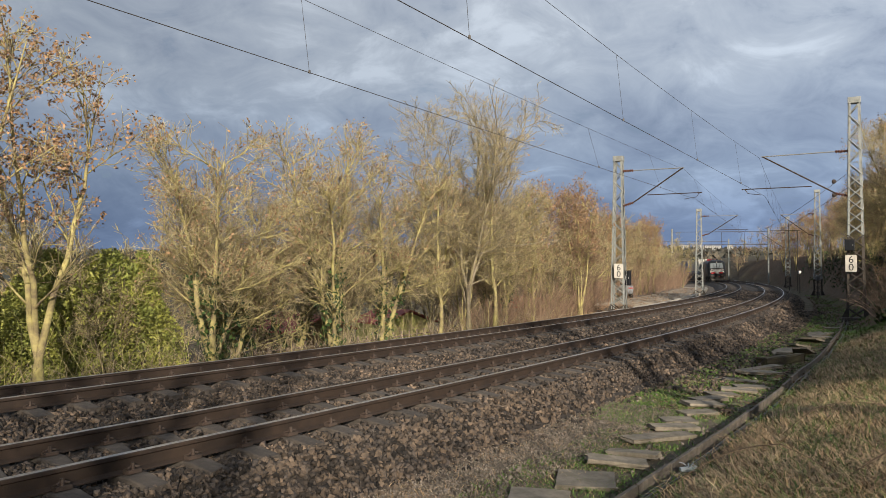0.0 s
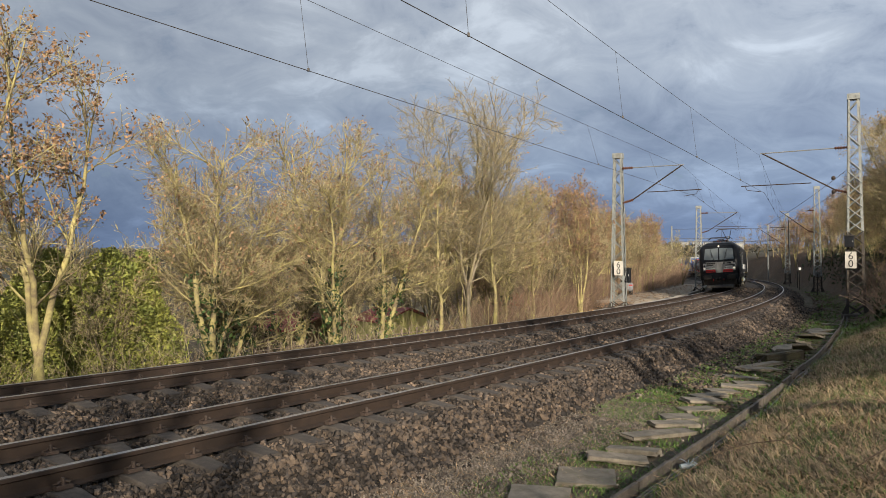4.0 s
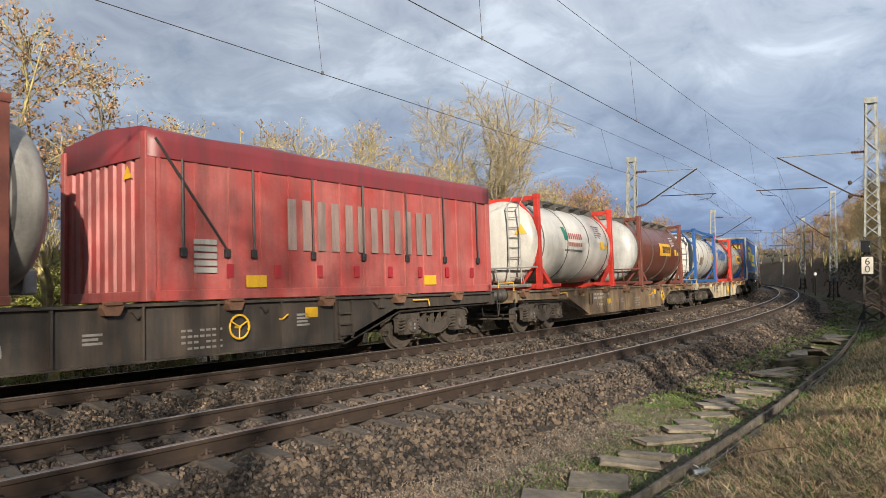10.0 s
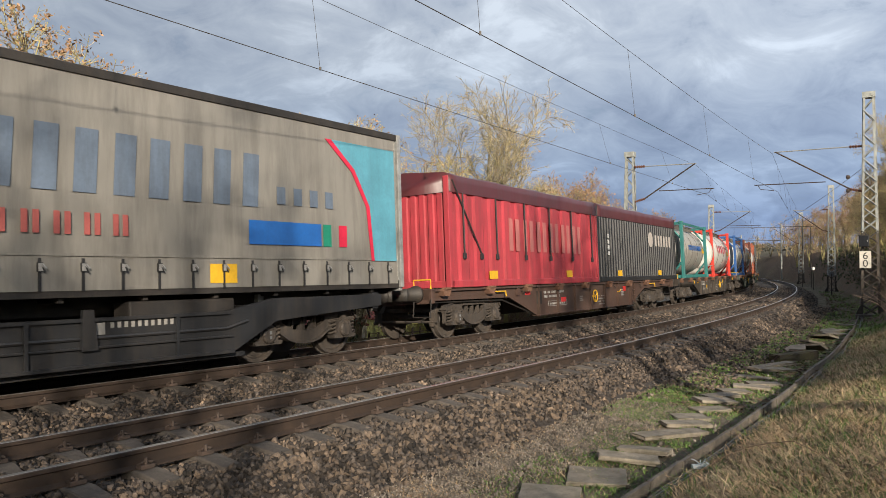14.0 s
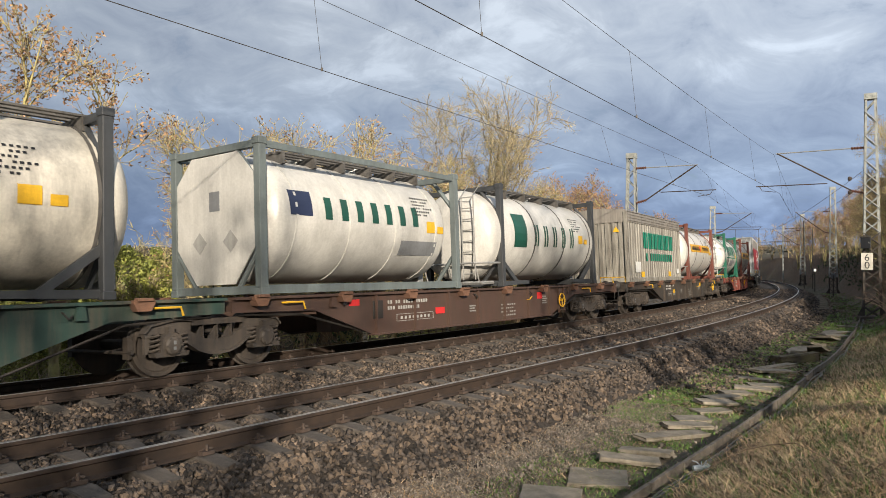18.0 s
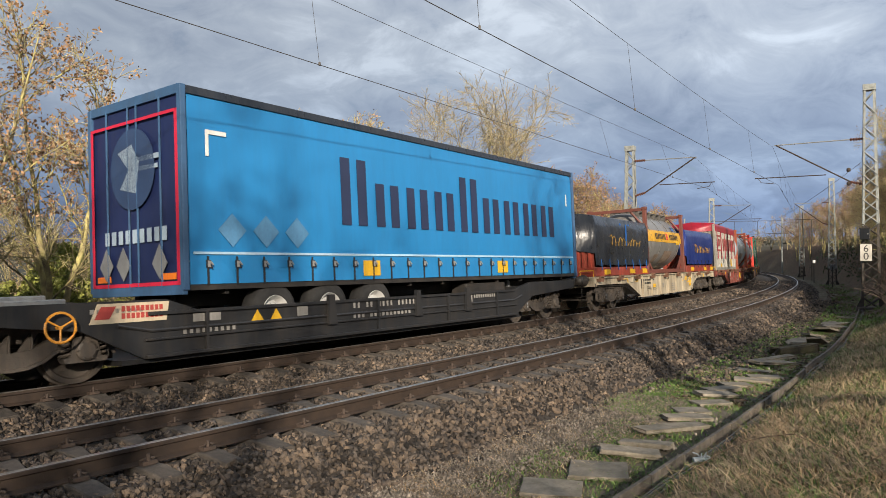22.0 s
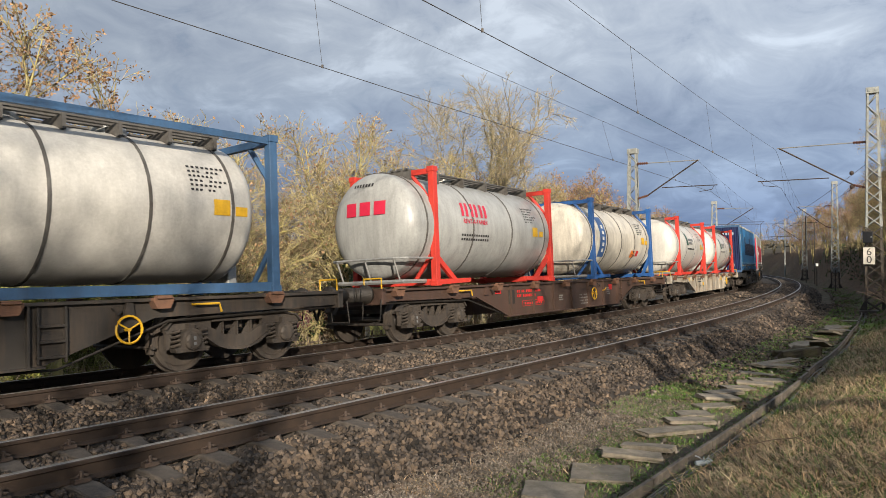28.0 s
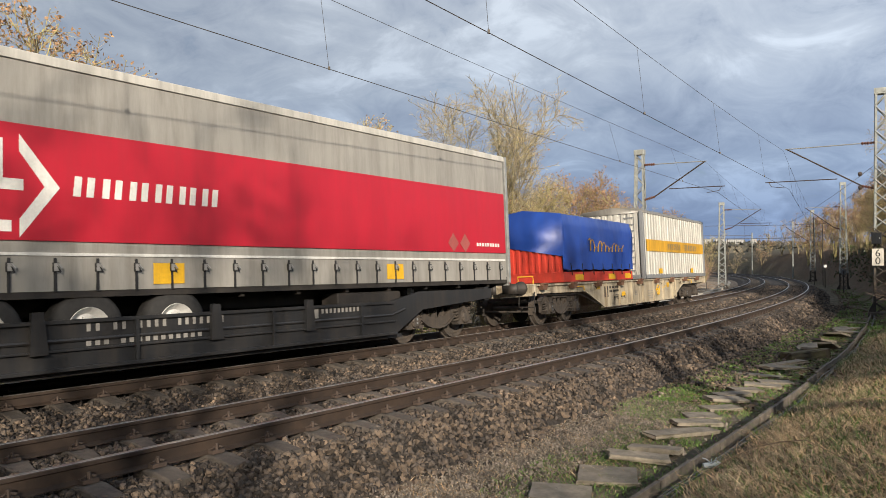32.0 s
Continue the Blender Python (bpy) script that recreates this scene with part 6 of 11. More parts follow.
    # underframe equipment between the bogies
    for x0, x1, z0 in ((-3.0, -1.9, 0.45), (-1.85, -0.7, 0.38), (-0.6, 0.9, 0.36), (1.0, 2.0, 0.45), (2.1, 3.0, 0.42)):
        for sgn in (-1, 1):
            bm = box(bmesh.new(), x0, x1, min(sgn * 0.75, sgn * 1.36), max(sgn * 0.75, sgn * 1.36), z0, 0.98, 0.02)
            b_ = part("equipment_box", bm, paint("underframe_grey", (0.075, 0.073, 0.066), 0.4), t)
            bm = bmesh.new()
            box(bm, x0 + 0.1, x1 - 0.1, min(sgn * 1.36, sgn * 1.375), max(sgn * 1.36, sgn * 1.375), z0 + 0.08, 0.85, 0.01)
            part("box_cover", bm, paint("cover_grey", (0.05, 0.05, 0.046), 0.4), b_)
    pieces("warning_label", [[(-1.5, 0.62), (-1.3, 0.62), (-1.4, 0.78)], [(-1.2, 0.62), (-1.0, 0.62), (-1.1, 0.78)], rect(-0.3, -0.1, 0.6, 0.8), rect(0.4, 0.7, 0.55, 0.72)], -1.38, YELLOW, t)
    # bogies
    def b_frame(bm):
        for sgn in (-1, 1):
            pr = [(-2.15, 0.72), (-2.1, 0.88), (-0.9, 0.92), (-0.6, 0.80), (0.6, 0.80), (0.9, 0.92), (2.1, 0.88), (2.15, 0.72), (1.0, 0.70), (0.6, 0.50), (-0.6, 0.50), (-1.0, 0.70)]
            extrude(bm, pr, min(sgn * 0.98, sgn * 1.16), max(sgn * 0.98, sgn * 1.16), "y")
            for x in (-0.45, 0.45):
                lathe_z = rod(bm, [(x, sgn * 1.18, 0.80), (x, sgn * 1.18, 1.02)], 0.19, 14)
            rod(bm, [(-0.2, sgn * 1.24, 0.62), (0.9, sgn * 1.24, 0.66)], 0.07, 8)
            rod(bm, [(0.7, sgn * 1.24, 0.66), (1.05, sgn * 1.24, 0.70)], 0.045, 8)
        box(bm, -0.4, 0.4, -1, 1, 0.5, 0.85)
        return bm

    def b_loco_box(bm):
        extrude(bm, [(-0.34, -0.10), (-0.30, 0.10), (-0.12, 0.2), (0.12, 0.2), (0.55, 0.08), (0.95, 0.06), (0.95, -0.06), (0.5, -0.1), (0.1, -0.2), (-0.1, -0.2)], -0.14, 0.04, "y")
        rod(bm, [(0, -0.2, 0), (0, 0.0, 0)], 0.15, 12)
        for x in (-0.24, 0.24):
            rod(bm, [(x, -0.04, 0.1), (x, -0.04, 0.36)], 0.10, 10)
        return bm
    for x in (-4.75, 4.75):
        b = shared("loco_bogie", b_frame, STEEL_DARK, "bogie", t, pose(x, 0, 0))
        for ax in (-1.5, 1.5):
            shared("wheelset_l", b_wheelset(0.62, True), STEEL_BARE, "wheelset", b, pose(ax, 0, 0.62))
            for sgn in (-1, 1):
                shared("loco_axle_box", b_loco_box, STEEL_DARK, "axle_box", b, pose(ax, sgn * 1.12, 0.62, 0, 0, 0 if (sgn < 0) else 180))
    bm = bmesh.new()
    for x in (-6.9, -2.6, 2.6, 6.9):
        rod(bm, [(x, -1.2, 0.75), (x, -1.25, 0.3), (x + 0.1, -1.2, 0.16)], 0.05, 6)
        box(bm, x - 0.2, x + 0.2, -1.3, -1.0, 0.66, 0.95, 0.03)
    part("sand_pipes", bm, STEEL_DARK, t)
    # marks on the side (plain shapes)
    y = -1.512
    X = -9.49                                     # from the front buffer to the middle
    grey_panel = paint("panel_grey", (0.15, 0.145, 0.14), 0.3)
    part("side_panel", plates([rect(X + 3.4, X + 4.8, 1.72, 3.16)], y), grey_panel, t, "grey square panel")
    pieces("panel_mark", [rect(X + 4.25, X + 4.45, 2.86, 3.02), rect(X + 4.42, X + 4.62, 2.70, 2.86)], y - 0.006, YELLOW, t, "two small yellow squares")
    pieces("panel_lettering", bars(X + 3.55, X + 4.78, 2.02, 2.42, 4, fill=0.72), y - 0.006, BLACK, t)
    part("side_line", plates([rect(X + 3.4, X + 14.2, 1.50, 1.60)], y), grey_panel, t, "grey waist line")
    def stroke(pts, w0, w1):
        """A curved band of changing width along a few points."""
        u = np.linspace(0, len(pts) - 1, 13)
        k = np.arange(len(pts))
        px_, pz_ = [np.interp(u, k, [q[c] for q in pts]) for c in (0, 1)]
        for _ in range(3):
            px_[1:-1], pz_[1:-1] = (px_[:-2] + 2 * px_[1:-1] + px_[2:]) / 4, (pz_[:-2] + 2 * pz_[1:-1] + pz_[2:]) / 4
        dx, dz = np.gradient(px_), np.gradient(pz_)
        ln = np.hypot(dx, dz)
        w = np.linspace(w0, w1, 13) / 2
        lo, hi = [(X + px_[i] + dz[i] / ln[i] * w[i], pz_[i] - dx[i] / ln[i] * w[i]) for i in range(13)], [(X + px_[i] - dz[i] / ln[i] * w[i], pz_[i] + dx[i] / ln[i] * w[i]) for i in range(13)]
        return [[lo[i], lo[i + 1], hi[i + 1], hi[i]] for i in range(12)]
    for pts, w0, w1 in (([(5.25, 1.72), (5.7, 1.76), (5.95, 2.05), (6.1, 2.45)], 0.14, 0.34), ([(6.02, 1.72), (6.45, 1.80), (6.65, 2.1), (6.72, 2.42)], 0.12, 0.34),
                        ([(5.9, 2.52), (6.1, 2.86), (6.5, 3.02), (7.25, 3.04)], 0.36, 0.10), ([(6.45, 2.52), (6.6, 2.70), (6.9, 2.78), (7.16, 2.78)], 0.34, 0.14)):
        part("emblem", plates(stroke(pts, w0, w1), y), WHITEPAINT, t, "white curved emblem")
    pieces("lettering", bars(X + 7.05, X + 12.9, 1.64, 2.04, 14, lean=0.25, fill=0.8, gaps=(10,)), y, WHITEPAINT, t, "white slanted lettering bars")
    q = bars(X + 8.0, X + 10.4, 1.30, 1.38, 20, fill=0.7) + bars(X + 5.5, X + 6.7, 1.26, 1.40, 6, fill=0.8) + bars(X + 1.4, X + 2.8, 1.26, 1.34, 5, fill=0.6)
    pieces("number_bars", q, y, paint("mark_grey", (0.5, 0.5, 0.48), 0.2), t)
    pieces("amber_marks", bars(X + 12.4, X + 14.0, 1.27, 1.36, 9, fill=0.85), y, paint("amber_mark", (0.6, 0.33, 0.03), 0.2), t, "small amber lettering bars")
    part("cab_plate", plates([rect(X + 1.45, X + 1.72, 2.90, 3.06)], y), WORNWHITE, t, "small white plate beside the cab door")
    part("cab_panel", plates([rect(X + 1.10, X + 1.50, 1.98, 2.38)], y), grey_panel, t, "small grey panel")
    pieces("cab_panel_mark", [rect(X + 1.30, X + 1.37, 2.29, 2.35), rect(X + 1.36, X + 1.43, 2.23, 2.29)], y - 0.006, YELLOW, t, "small yellow squares")
    for c_ in (1.95, 16.6):
        # no recess is cut: a flat black plate stands for its shade
        part("step_recess", plates([rect(X + c_, X + c_ + 0.4, 1.10, 1.33)], y), BLACK, t, "flat black plate standing for the shaded foot recess")
        part("step_light", plates([rect(X + c_ + 0.04, X + c_ + 0.36, 1.36, 1.41)], y), ORANGE, t, "amber strip over the foot recess")
    for c_ in (3.3, 15.2):
        part("roof_warning", plates([[(X + c_, 3.30), (X + c_ + 0.2, 3.30), (X + c_ + 0.1, 3.46)]], y), YELLOW, t, "yellow warning triangle")
    pieces("port", [oval(X + c_, 1.28, 0.14, 0.085, 14) for c_ in (6.94, 7.44, 10.69, 11.19)], y - 0.004, BLACK, t)
    part("data_panel", plates([rect(X + 5.44, X + 6.44, 1.19, 1.37)], y), WORNWHITE, t, "framed data panel")
    part("data_field", plates([rect(X + 5.66, X + 6.42, 1.21, 1.35)], y - 0.003), BLACK, t)
    pieces("small_mark", [rect(X + c_, X + c_ + 0.13, 1.06, 1.15) for c_ in (8.25, 8.5, 8.72, 9.0, 9.9)], y, WORNWHITE, t)
    # air compressor and pale trays between the bogies
    cp = part("compressor", lathe_x(bmesh.new(), [(X + 9.1, 0.001), (X + 9.1, 0.12), (X + 9.2, 0.19), (X + 9.75, 0.19), (X + 9.85, 0.14), (X + 9.85, 0.001)], 0.70, 16), paint("compressor_grey", (0.26, 0.28, 0.29), 0.3), t, "grey compressor drum", True)
    cp.location.y = -1.36
    part("tray", box(bmesh.new(), X + 8.3, X + 9.75, -1.42, -1.0, 0.28, 0.42, 0.02), paint("tray_beige", (0.13, 0.125, 0.105), 0.5), t)
    part("junction_box", box(bmesh.new(), X + 8.6, X + 8.9, -1.46, -1.3, 0.66, 0.96, 0.02), paint("pale_green_box", (0.16, 0.22, 0.16), 0.3), t, "pale green junction box")
    for bx in (-4.75, 4.75):
        part("bogie_beam", box(bmesh.new(), bx - 0.85, bx + 0.55, -1.34, -1.17, 0.40, 0.62, 0.03), paint("beam_beige", (0.11, 0.105, 0.09), 0.5), t)
        for dx in (-1.95, -0.75, 0.75, 1.95):
            part("damper", rod(bmesh.new(), [(bx + dx, -1.28, 0.45), (bx + dx + 0.03, -1.28, 0.72), (bx + dx + 0.03, -1.28, 0.74), (bx + dx + 0.05, -1.28, 0.98)], [0.03, 0.03, 0.05, 0.05], 8), paint("damper_grey", (0.12, 0.115, 0.10), 0.4), t)
        part("yaw_damper", rod(bmesh.new(), [(bx - 1.0, -1.38, 0.70), (bx - 0.1, -1.38, 0.73), (bx - 0.08, -1.38, 0.73), (bx + 0.9, -1.38, 0.76)], [0.035, 0.035, 0.07, 0.07], 10), paint("damper_olive", (0.13, 0.125, 0.095), 0.4), t)
    return t
# ---------------- colours of the load ----------------
C_CREAM = tarp("cream", (0.50, 0.455, 0.375), 0.2)
C_BLUE = tarp("royal_blue", (0.004, 0.085, 0.33), 0.08)
C_GREY = tarp("grey", (0.225, 0.215, 0.192), 0.4)
C_PALE = tarp("pale_grey", (0.30, 0.29, 0.265), 0.4)
C_SKY = tarp("sky_blue", (0.018, 0.20, 0.47), 0.1)
C_NAVY = tarp("navy", (0.012, 0.022, 0.085), 0.15)
C_RED = tarp("crimson", (0.42, 0.012, 0.028), 0.12)
C_RED_DIRTY = tarp("dirty_crimson", (0.36, 0.012, 0.028), 0.5)
C_DIRTYBLUE = tarp("dirty_blue", (0.035, 0.075, 0.20), 0.55)
C_LIGHT = tarp("light_grey", (0.50, 0.49, 0.45), 0.45)
C_BLACKT = mat("tarpaulin_black", (0.014, 0.018, 0.026), (0.02, 0.025, 0.034), 0.9, 0.30, bump=0.9, bscale=5.5, dirt=(0.05, 0.048, 0.045), dirt_amt=0.35, stretch=(1, 1, 0.5), fine=0.1)
C_ULTRA = mat("tarpaulin_ultramarine", (0.012, 0.03, 0.17), (0.01, 0.025, 0.13), 0.9, 0.35, bump=0.9, bscale=5.5, dirt=GRIME, dirt_amt=0.2, stretch=(1, 1, 0.5), fine=0.1)
P_YEL = paint("lettering_yellow", (0.80, 0.62, 0.03), 0.1)
P_AMBER = paint("amber", (0.66, 0.36, 0.03), 0.4)
P_NAVY = paint("navy_ink", (0.02, 0.03, 0.075), 0.1)
P_BLUE = paint("blue_ink", (0.015, 0.12, 0.42), 0.1)
P_GREEN = paint("green_ink", (0.01, 0.22, 0.14), 0.1)
P_DGREEN = paint("dark_green", (0.008, 0.075, 0.05), 0.2)
P_CRIM = paint("crimson_ink", (0.60, 0.02, 0.06), 0.1)
P_FADE = paint("faded_blue", (0.125, 0.165, 0.225), 0.4)
P_FADERED = paint("faded_red", (0.36, 0.09, 0.08), 0.2)
P_TEAL = paint("teal", (0.05, 0.20, 0.20), 0.4)
T_WHITE = paint("tank_white", (0.596, 0.585, 0.544), 0.2, 0.35)
T_DIRTY = paint("tank_dirty_white", (0.66, 0.62, 0.53), 0.42, 0.42)
T_GREY = paint("tank_grey", (0.36, 0.345, 0.31), 0.55, 0.4)
T_DULL = paint("tank_dull_grey", (0.20, 0.197, 0.19), 0.4, 0.36)
T_STEEL = mat("tank_steel", (0.45, 0.45, 0.44), (0.36, 0.36, 0.35), 1.5, 0.32, 0.75, 0.05, 20, dirt=GRIME, dirt_amt=0.35)
T_LIGHT = paint("tank_light_grey", (0.39, 0.40, 0.39), 0.35, 0.38)
T_BROWN = paint("tank_brown", (0.13, 0.045, 0.032), 0.4, 0.35)
T_BLUEGREY = paint("tank_blue_grey", (0.36, 0.43, 0.47), 0.4, 0.4)
F_RED = paint("frame_red", (0.60, 0.045, 0.03), 0.2)
F_RUST = paint("frame_oxide", (0.17, 0.055, 0.04), 0.4)
F_ORANGE = paint("frame_orange_red", (0.36, 0.085, 0.04), 0.4)
F_BLUE = paint("frame_blue", (0.02, 0.11, 0.35), 0.45)
F_STEELBLUE = paint("frame_steel_blue", (0.05, 0.12, 0.24), 0.3)
F_TEAL = paint("frame_teal", (0.03, 0.19, 0.18), 0.3)
F_GREEN = paint("frame_green", (0.008, 0.12, 0.075), 0.25)
F_DARK = paint("frame_dark_grey", (0.05, 0.055, 0.06), 0.3)
F_GREYG = paint("frame_grey_green", (0.15, 0.18, 0.18), 0.4)
B_RED = paint("box_red", (0.33, 0.05, 0.045), 0.65, c2=(0.38, 0.11, 0.10), dirt=(0.10, 0.06, 0.05))
R_WORN = tarp("worn_red", (0.20, 0.028, 0.034), 0.45)
B_FRONT = paint("trailer_front", (0.48, 0.50, 0.505), 0.3)
B_PINK = paint("box_bright_red", (0.42, 0.045, 0.06), 0.5)
B_BLACK = paint("box_black", (0.018, 0.02, 0.022), 0.3)
B_GREY = paint("box_grey", (0.31, 0.295, 0.255), 0.85)
F_BLUE_DARK = paint("frame_dark_blue", (0.01, 0.045, 0.2), 0.3)
B_WHITE = paint("box_white_grey", (0.56, 0.55, 0.50), 0.55)
R_MAROON = tarp("maroon", (0.085, 0.018, 0.022), 0.35)
R_GREY = tarp("roof_dirty_grey", (0.27, 0.25, 0.22), 0.6)
R_RED = tarp("roof_red", (0.31, 0.014, 0.032), 0.35)
W_BLACK = paint("wagon_black", (0.042, 0.038, 0.034), 0.55, dirt=(0.11, 0.077, 0.052))
W_BROWN = paint("wagon_brown", (0.085, 0.05, 0.038), 0.6, dirt=(0.05, 0.04, 0.03))
W_RED = paint("wagon_red_brown", (0.22, 0.055, 0.04), 0.6)
W_CREAM = paint("wagon_sand", (0.48, 0.42, 0.31), 0.85, dirt=(0.13, 0.09, 0.055))
W_TAN = paint("wagon_tan", (0.25, 0.185, 0.115), 0.85, c2=(0.12, 0.085, 0.06), dirt=(0.06, 0.042, 0.03))
W_GREEN = paint("wagon_green", (0.028, 0.058, 0.048), 0.8, dirt=(0.10, 0.08, 0.06))
W_WHITE = paint("wagon_white", (0.46, 0.44, 0.38), 0.95, dirt=(0.14, 0.085, 0.05), c2=(0.34, 0.30, 0.24))


def plain_tank(tank_m, frame_m, **k):
    return dict(tank=tank_m, frame=frame_m, **k)


BAND = lambda x0, x1, z0, z1: [(x0, x1, z0, z1)]
LOADS = []                 # (distance of its middle behind the front buffer, its height on the wagon, the thing)


def load(name_kind, c0, c1, ob, z=DECK):
    LOADS.append(((c0 + c1) / 2, z, ob))


def globe(cx, cz, a, b):
    """A yellow oval crossed by meridians: the oval and, over it, the lines."""
    lines = [rect(cx - a * 0.98, cx + a * 0.98, cz + k * b, cz + k * b + 0.025) for k in (-0.5, 0.0, 0.45)]
    lines += [rect(cx - 0.015, cx + 0.015, cz - b, cz + b)]
    for f in (-0.55, 0.55):
        pts = [(cx + f * a * math.cos(q), cz + b * 0.98 * math.sin(q)) for q in np.linspace(-1.45, 1.45, 13)]
        lines += [[pts[i], (pts[i][0] + 0.03, pts[i][1]), (pts[i + 1][0] + 0.03, pts[i + 1][1]), pts[i + 1]] for i in range(12)]
    return [oval(cx, cz, a, b)], lines


# --- semi-trailers ---
arrow = [(-5.55, 3.05), (-5.25, 3.05), (-5.25, 3.22), (-4.85, 2.92), (-5.25, 2.62), (-5.25, 2.8), (-5.55, 2.8)]
tce = trailer("semi_trailer", "cream curtain-sided semi-trailer with dirty blue skirt", dict(
    side=C_CREAM, skirt=C_DIRTYBLUE, stripe=WHITEPAINT, end=B_WHITE, roof=C_GREY, rail=STEEL_DARK, rear=1, top=4.22, skirt_h=0.6, box=C_DIRTYBLUE, marks=[
        ("emblem", [[(-4.95 + 1.05 * math.cos(a), 3.35 + 0.55 * math.sin(a)) for a in np.linspace(0, 1.7, 12)] + [(-4.95 + 0.55 * math.cos(a), 3.35 + 0.22 * math.sin(a)) for a in np.linspace(1.7, 0, 12)]], P_BLUE, "blue curved emblem"),
        ("emblem_arrow", [[(-5.9, 2.75), (-4.2, 2.75), (-4.2, 2.85), (-3.78, 2.53), (-4.2, 2.22), (-4.2, 2.33), (-5.9, 2.33)], [(-5.3, 3.45), (-4.9, 3.4), (-4.35, 3.15), (-4.65, 2.92), (-4.95, 3.1), (-5.3, 3.15)]], STEEL_DARK, "grey arrow shape"),
        ("lettering", bars(-3.35, 5.9, 2.78, 3.36, 17, fill=0.66, gaps=(10,)), P_NAVY, "dark blue lettering bars"),
        ("small_mark", bars(-5.9, -5.0, 1.9, 2.0, 8) + [[(0.2, 2.05), (0.4, 2.25), (0.6, 2.05), (0.4, 1.85)], [(5.0, 2.05), (5.2, 2.25), (5.4, 2.05), (5.2, 1.85)]], GREYPAINT, "")]))
words("tagline", "Internationale Spedition", 0.56, P_NAVY, tce, pose(-0.32, -1.31, 2.39, 90, 0, 0), "dark blue words")
load("t", 20.25, 33.85, tce, 0.14)

g1 = globe(-1.0, 2.95, 1.15, 0.72)
lkwa = trailer("semi_trailer", "royal blue curtain-sided semi-trailer with yellow globe", dict(
    side=C_BLUE, stripe=P_YEL, roof=C_BLUE, rail=C_LIGHT, cap=C_BLUE, frame=F_BLUE_DARK, rear=-1, marks=[
        ("emblem", g1[0], P_YEL, "yellow globe emblem"), 
        ("flash", [[(-4.4, 3.12), (-1.9, 3.12), (-2.2, 3.42), (-4.7, 3.42)], [(-0.3, 2.22), (4.6, 2.22), (4.85, 2.52), (-0.3, 2.52)]], P_YEL, "yellow flashes"),
        ("lettering", bars(0.4, 4.2, 2.62, 3.15, 6, lean=0.12, fill=0.84), P_YEL, "yellow lettering bars"),
        ("small_mark", bars(5.3, 6.5, 2.0, 2.08, 9) + bars(5.3, 6.5, 1.88, 1.96, 9) + [rect(6.3, 6.35, 3.5, 3.75), rect(6.1, 6.35, 3.75, 3.8)], P_YEL, "")],
    end_marks=[("door_lettering", [rect(-0.6, -0.35, 3.5, 3.75), rect(-0.25, 0.0, 3.5, 3.75), rect(0.1, 0.4, 3.5, 3.75)] + [rect(-0.95 + 0.32 * i, -0.73 + 0.32 * i, 3.05, 3.32) for i in range(6)], P_YEL, "yellow lettering bars"),
               ("door_label", [rect(-0.75, -0.35, 1.7, 2.25), rect(0.5, 0.9, 1.7, 2.25)], paint("pale_green", (0.35, 0.6, 0.3), 0.1), "pale green labels"),
               ("door_edge", [rect(-1.2, -1.14, 1.35, 4.0), rect(1.14, 1.2, 1.35, 4.0), rect(-1.2, 1.2, 3.98, 4.04)], P_YEL, "yellow edging")]))
part("emblem_grid", plates(g1[1] + bars(-2.0, 0.0, 2.72, 3.15, 3, lean=0.12, fill=0.86), -1.265 - 0.032), P_BLUE, lkwa)
words("tagline", "TRANSPORTORGANISATION", 0.22, P_NAVY, lkwa, pose(1.75, -1.302, 2.37, 90, 0, 0))
words("tagline", "INTERNATIONALE", 0.22, P_NAVY, lkwa, pose(-3.3, -1.302, 3.27, 90, 0, 0))
load("t", 38.25, 51.85, lkwa, 0)

g2 = globe(-1.0, 3.03, 1.2, 0.8)
lkwb = trailer("semi_trailer", "royal blue curtain-sided semi-trailer with yellow globe and stripes", dict(
    side=C_BLUE, stripe=P_YEL, roof=C_BLUE, rail=C_LIGHT, cap=C_BLUE, rear=1, marks=[
        ("emblem", g2[0], P_YEL, "yellow globe emblem"),
        ("flash", [[(-0.6, 2.25), (3.6, 2.25), (3.85, 2.5), (-0.6, 2.5)], [(-4.1, 3.5), (-1.7, 3.5), (-1.9, 3.75), (-4.2, 3.75)]], P_YEL, "yellow flashes"),
        ("lettering", bars(0.2, 3.5, 2.65, 3.25, 6, lean=0.12, fill=0.84) + bars(-4.0, -2.2, 2.7, 3.3, 3, lean=0.12, fill=0.86), P_YEL, "yellow lettering bars"),
        ("small_mark", bars(-6.3, -5.2, 2.0, 2.08, 9) + [rect(-6.4, -5.9, 1.85, 1.95), rect(6.3, 6.35, 3.4, 3.75), rect(6.05, 6.35, 3.75, 3.8)], P_YEL, "")],
    end_marks=[("end_lettering", [rect(-1.0 + 0.3 * i, -0.8 + 0.3 * i, 3.5, 3.8) for i in range(7)], P_YEL, "yellow lettering bars"),
               ("hazard_board", [rect(-0.3, 0.5, 1.6, 1.9)], WHITEPAINT, "")]))
part("emblem_grid", plates(g2[1], -1.265 - 0.032), P_BLUE, lkwb)
load("t", 114.5, 128.1, lkwb, 0)

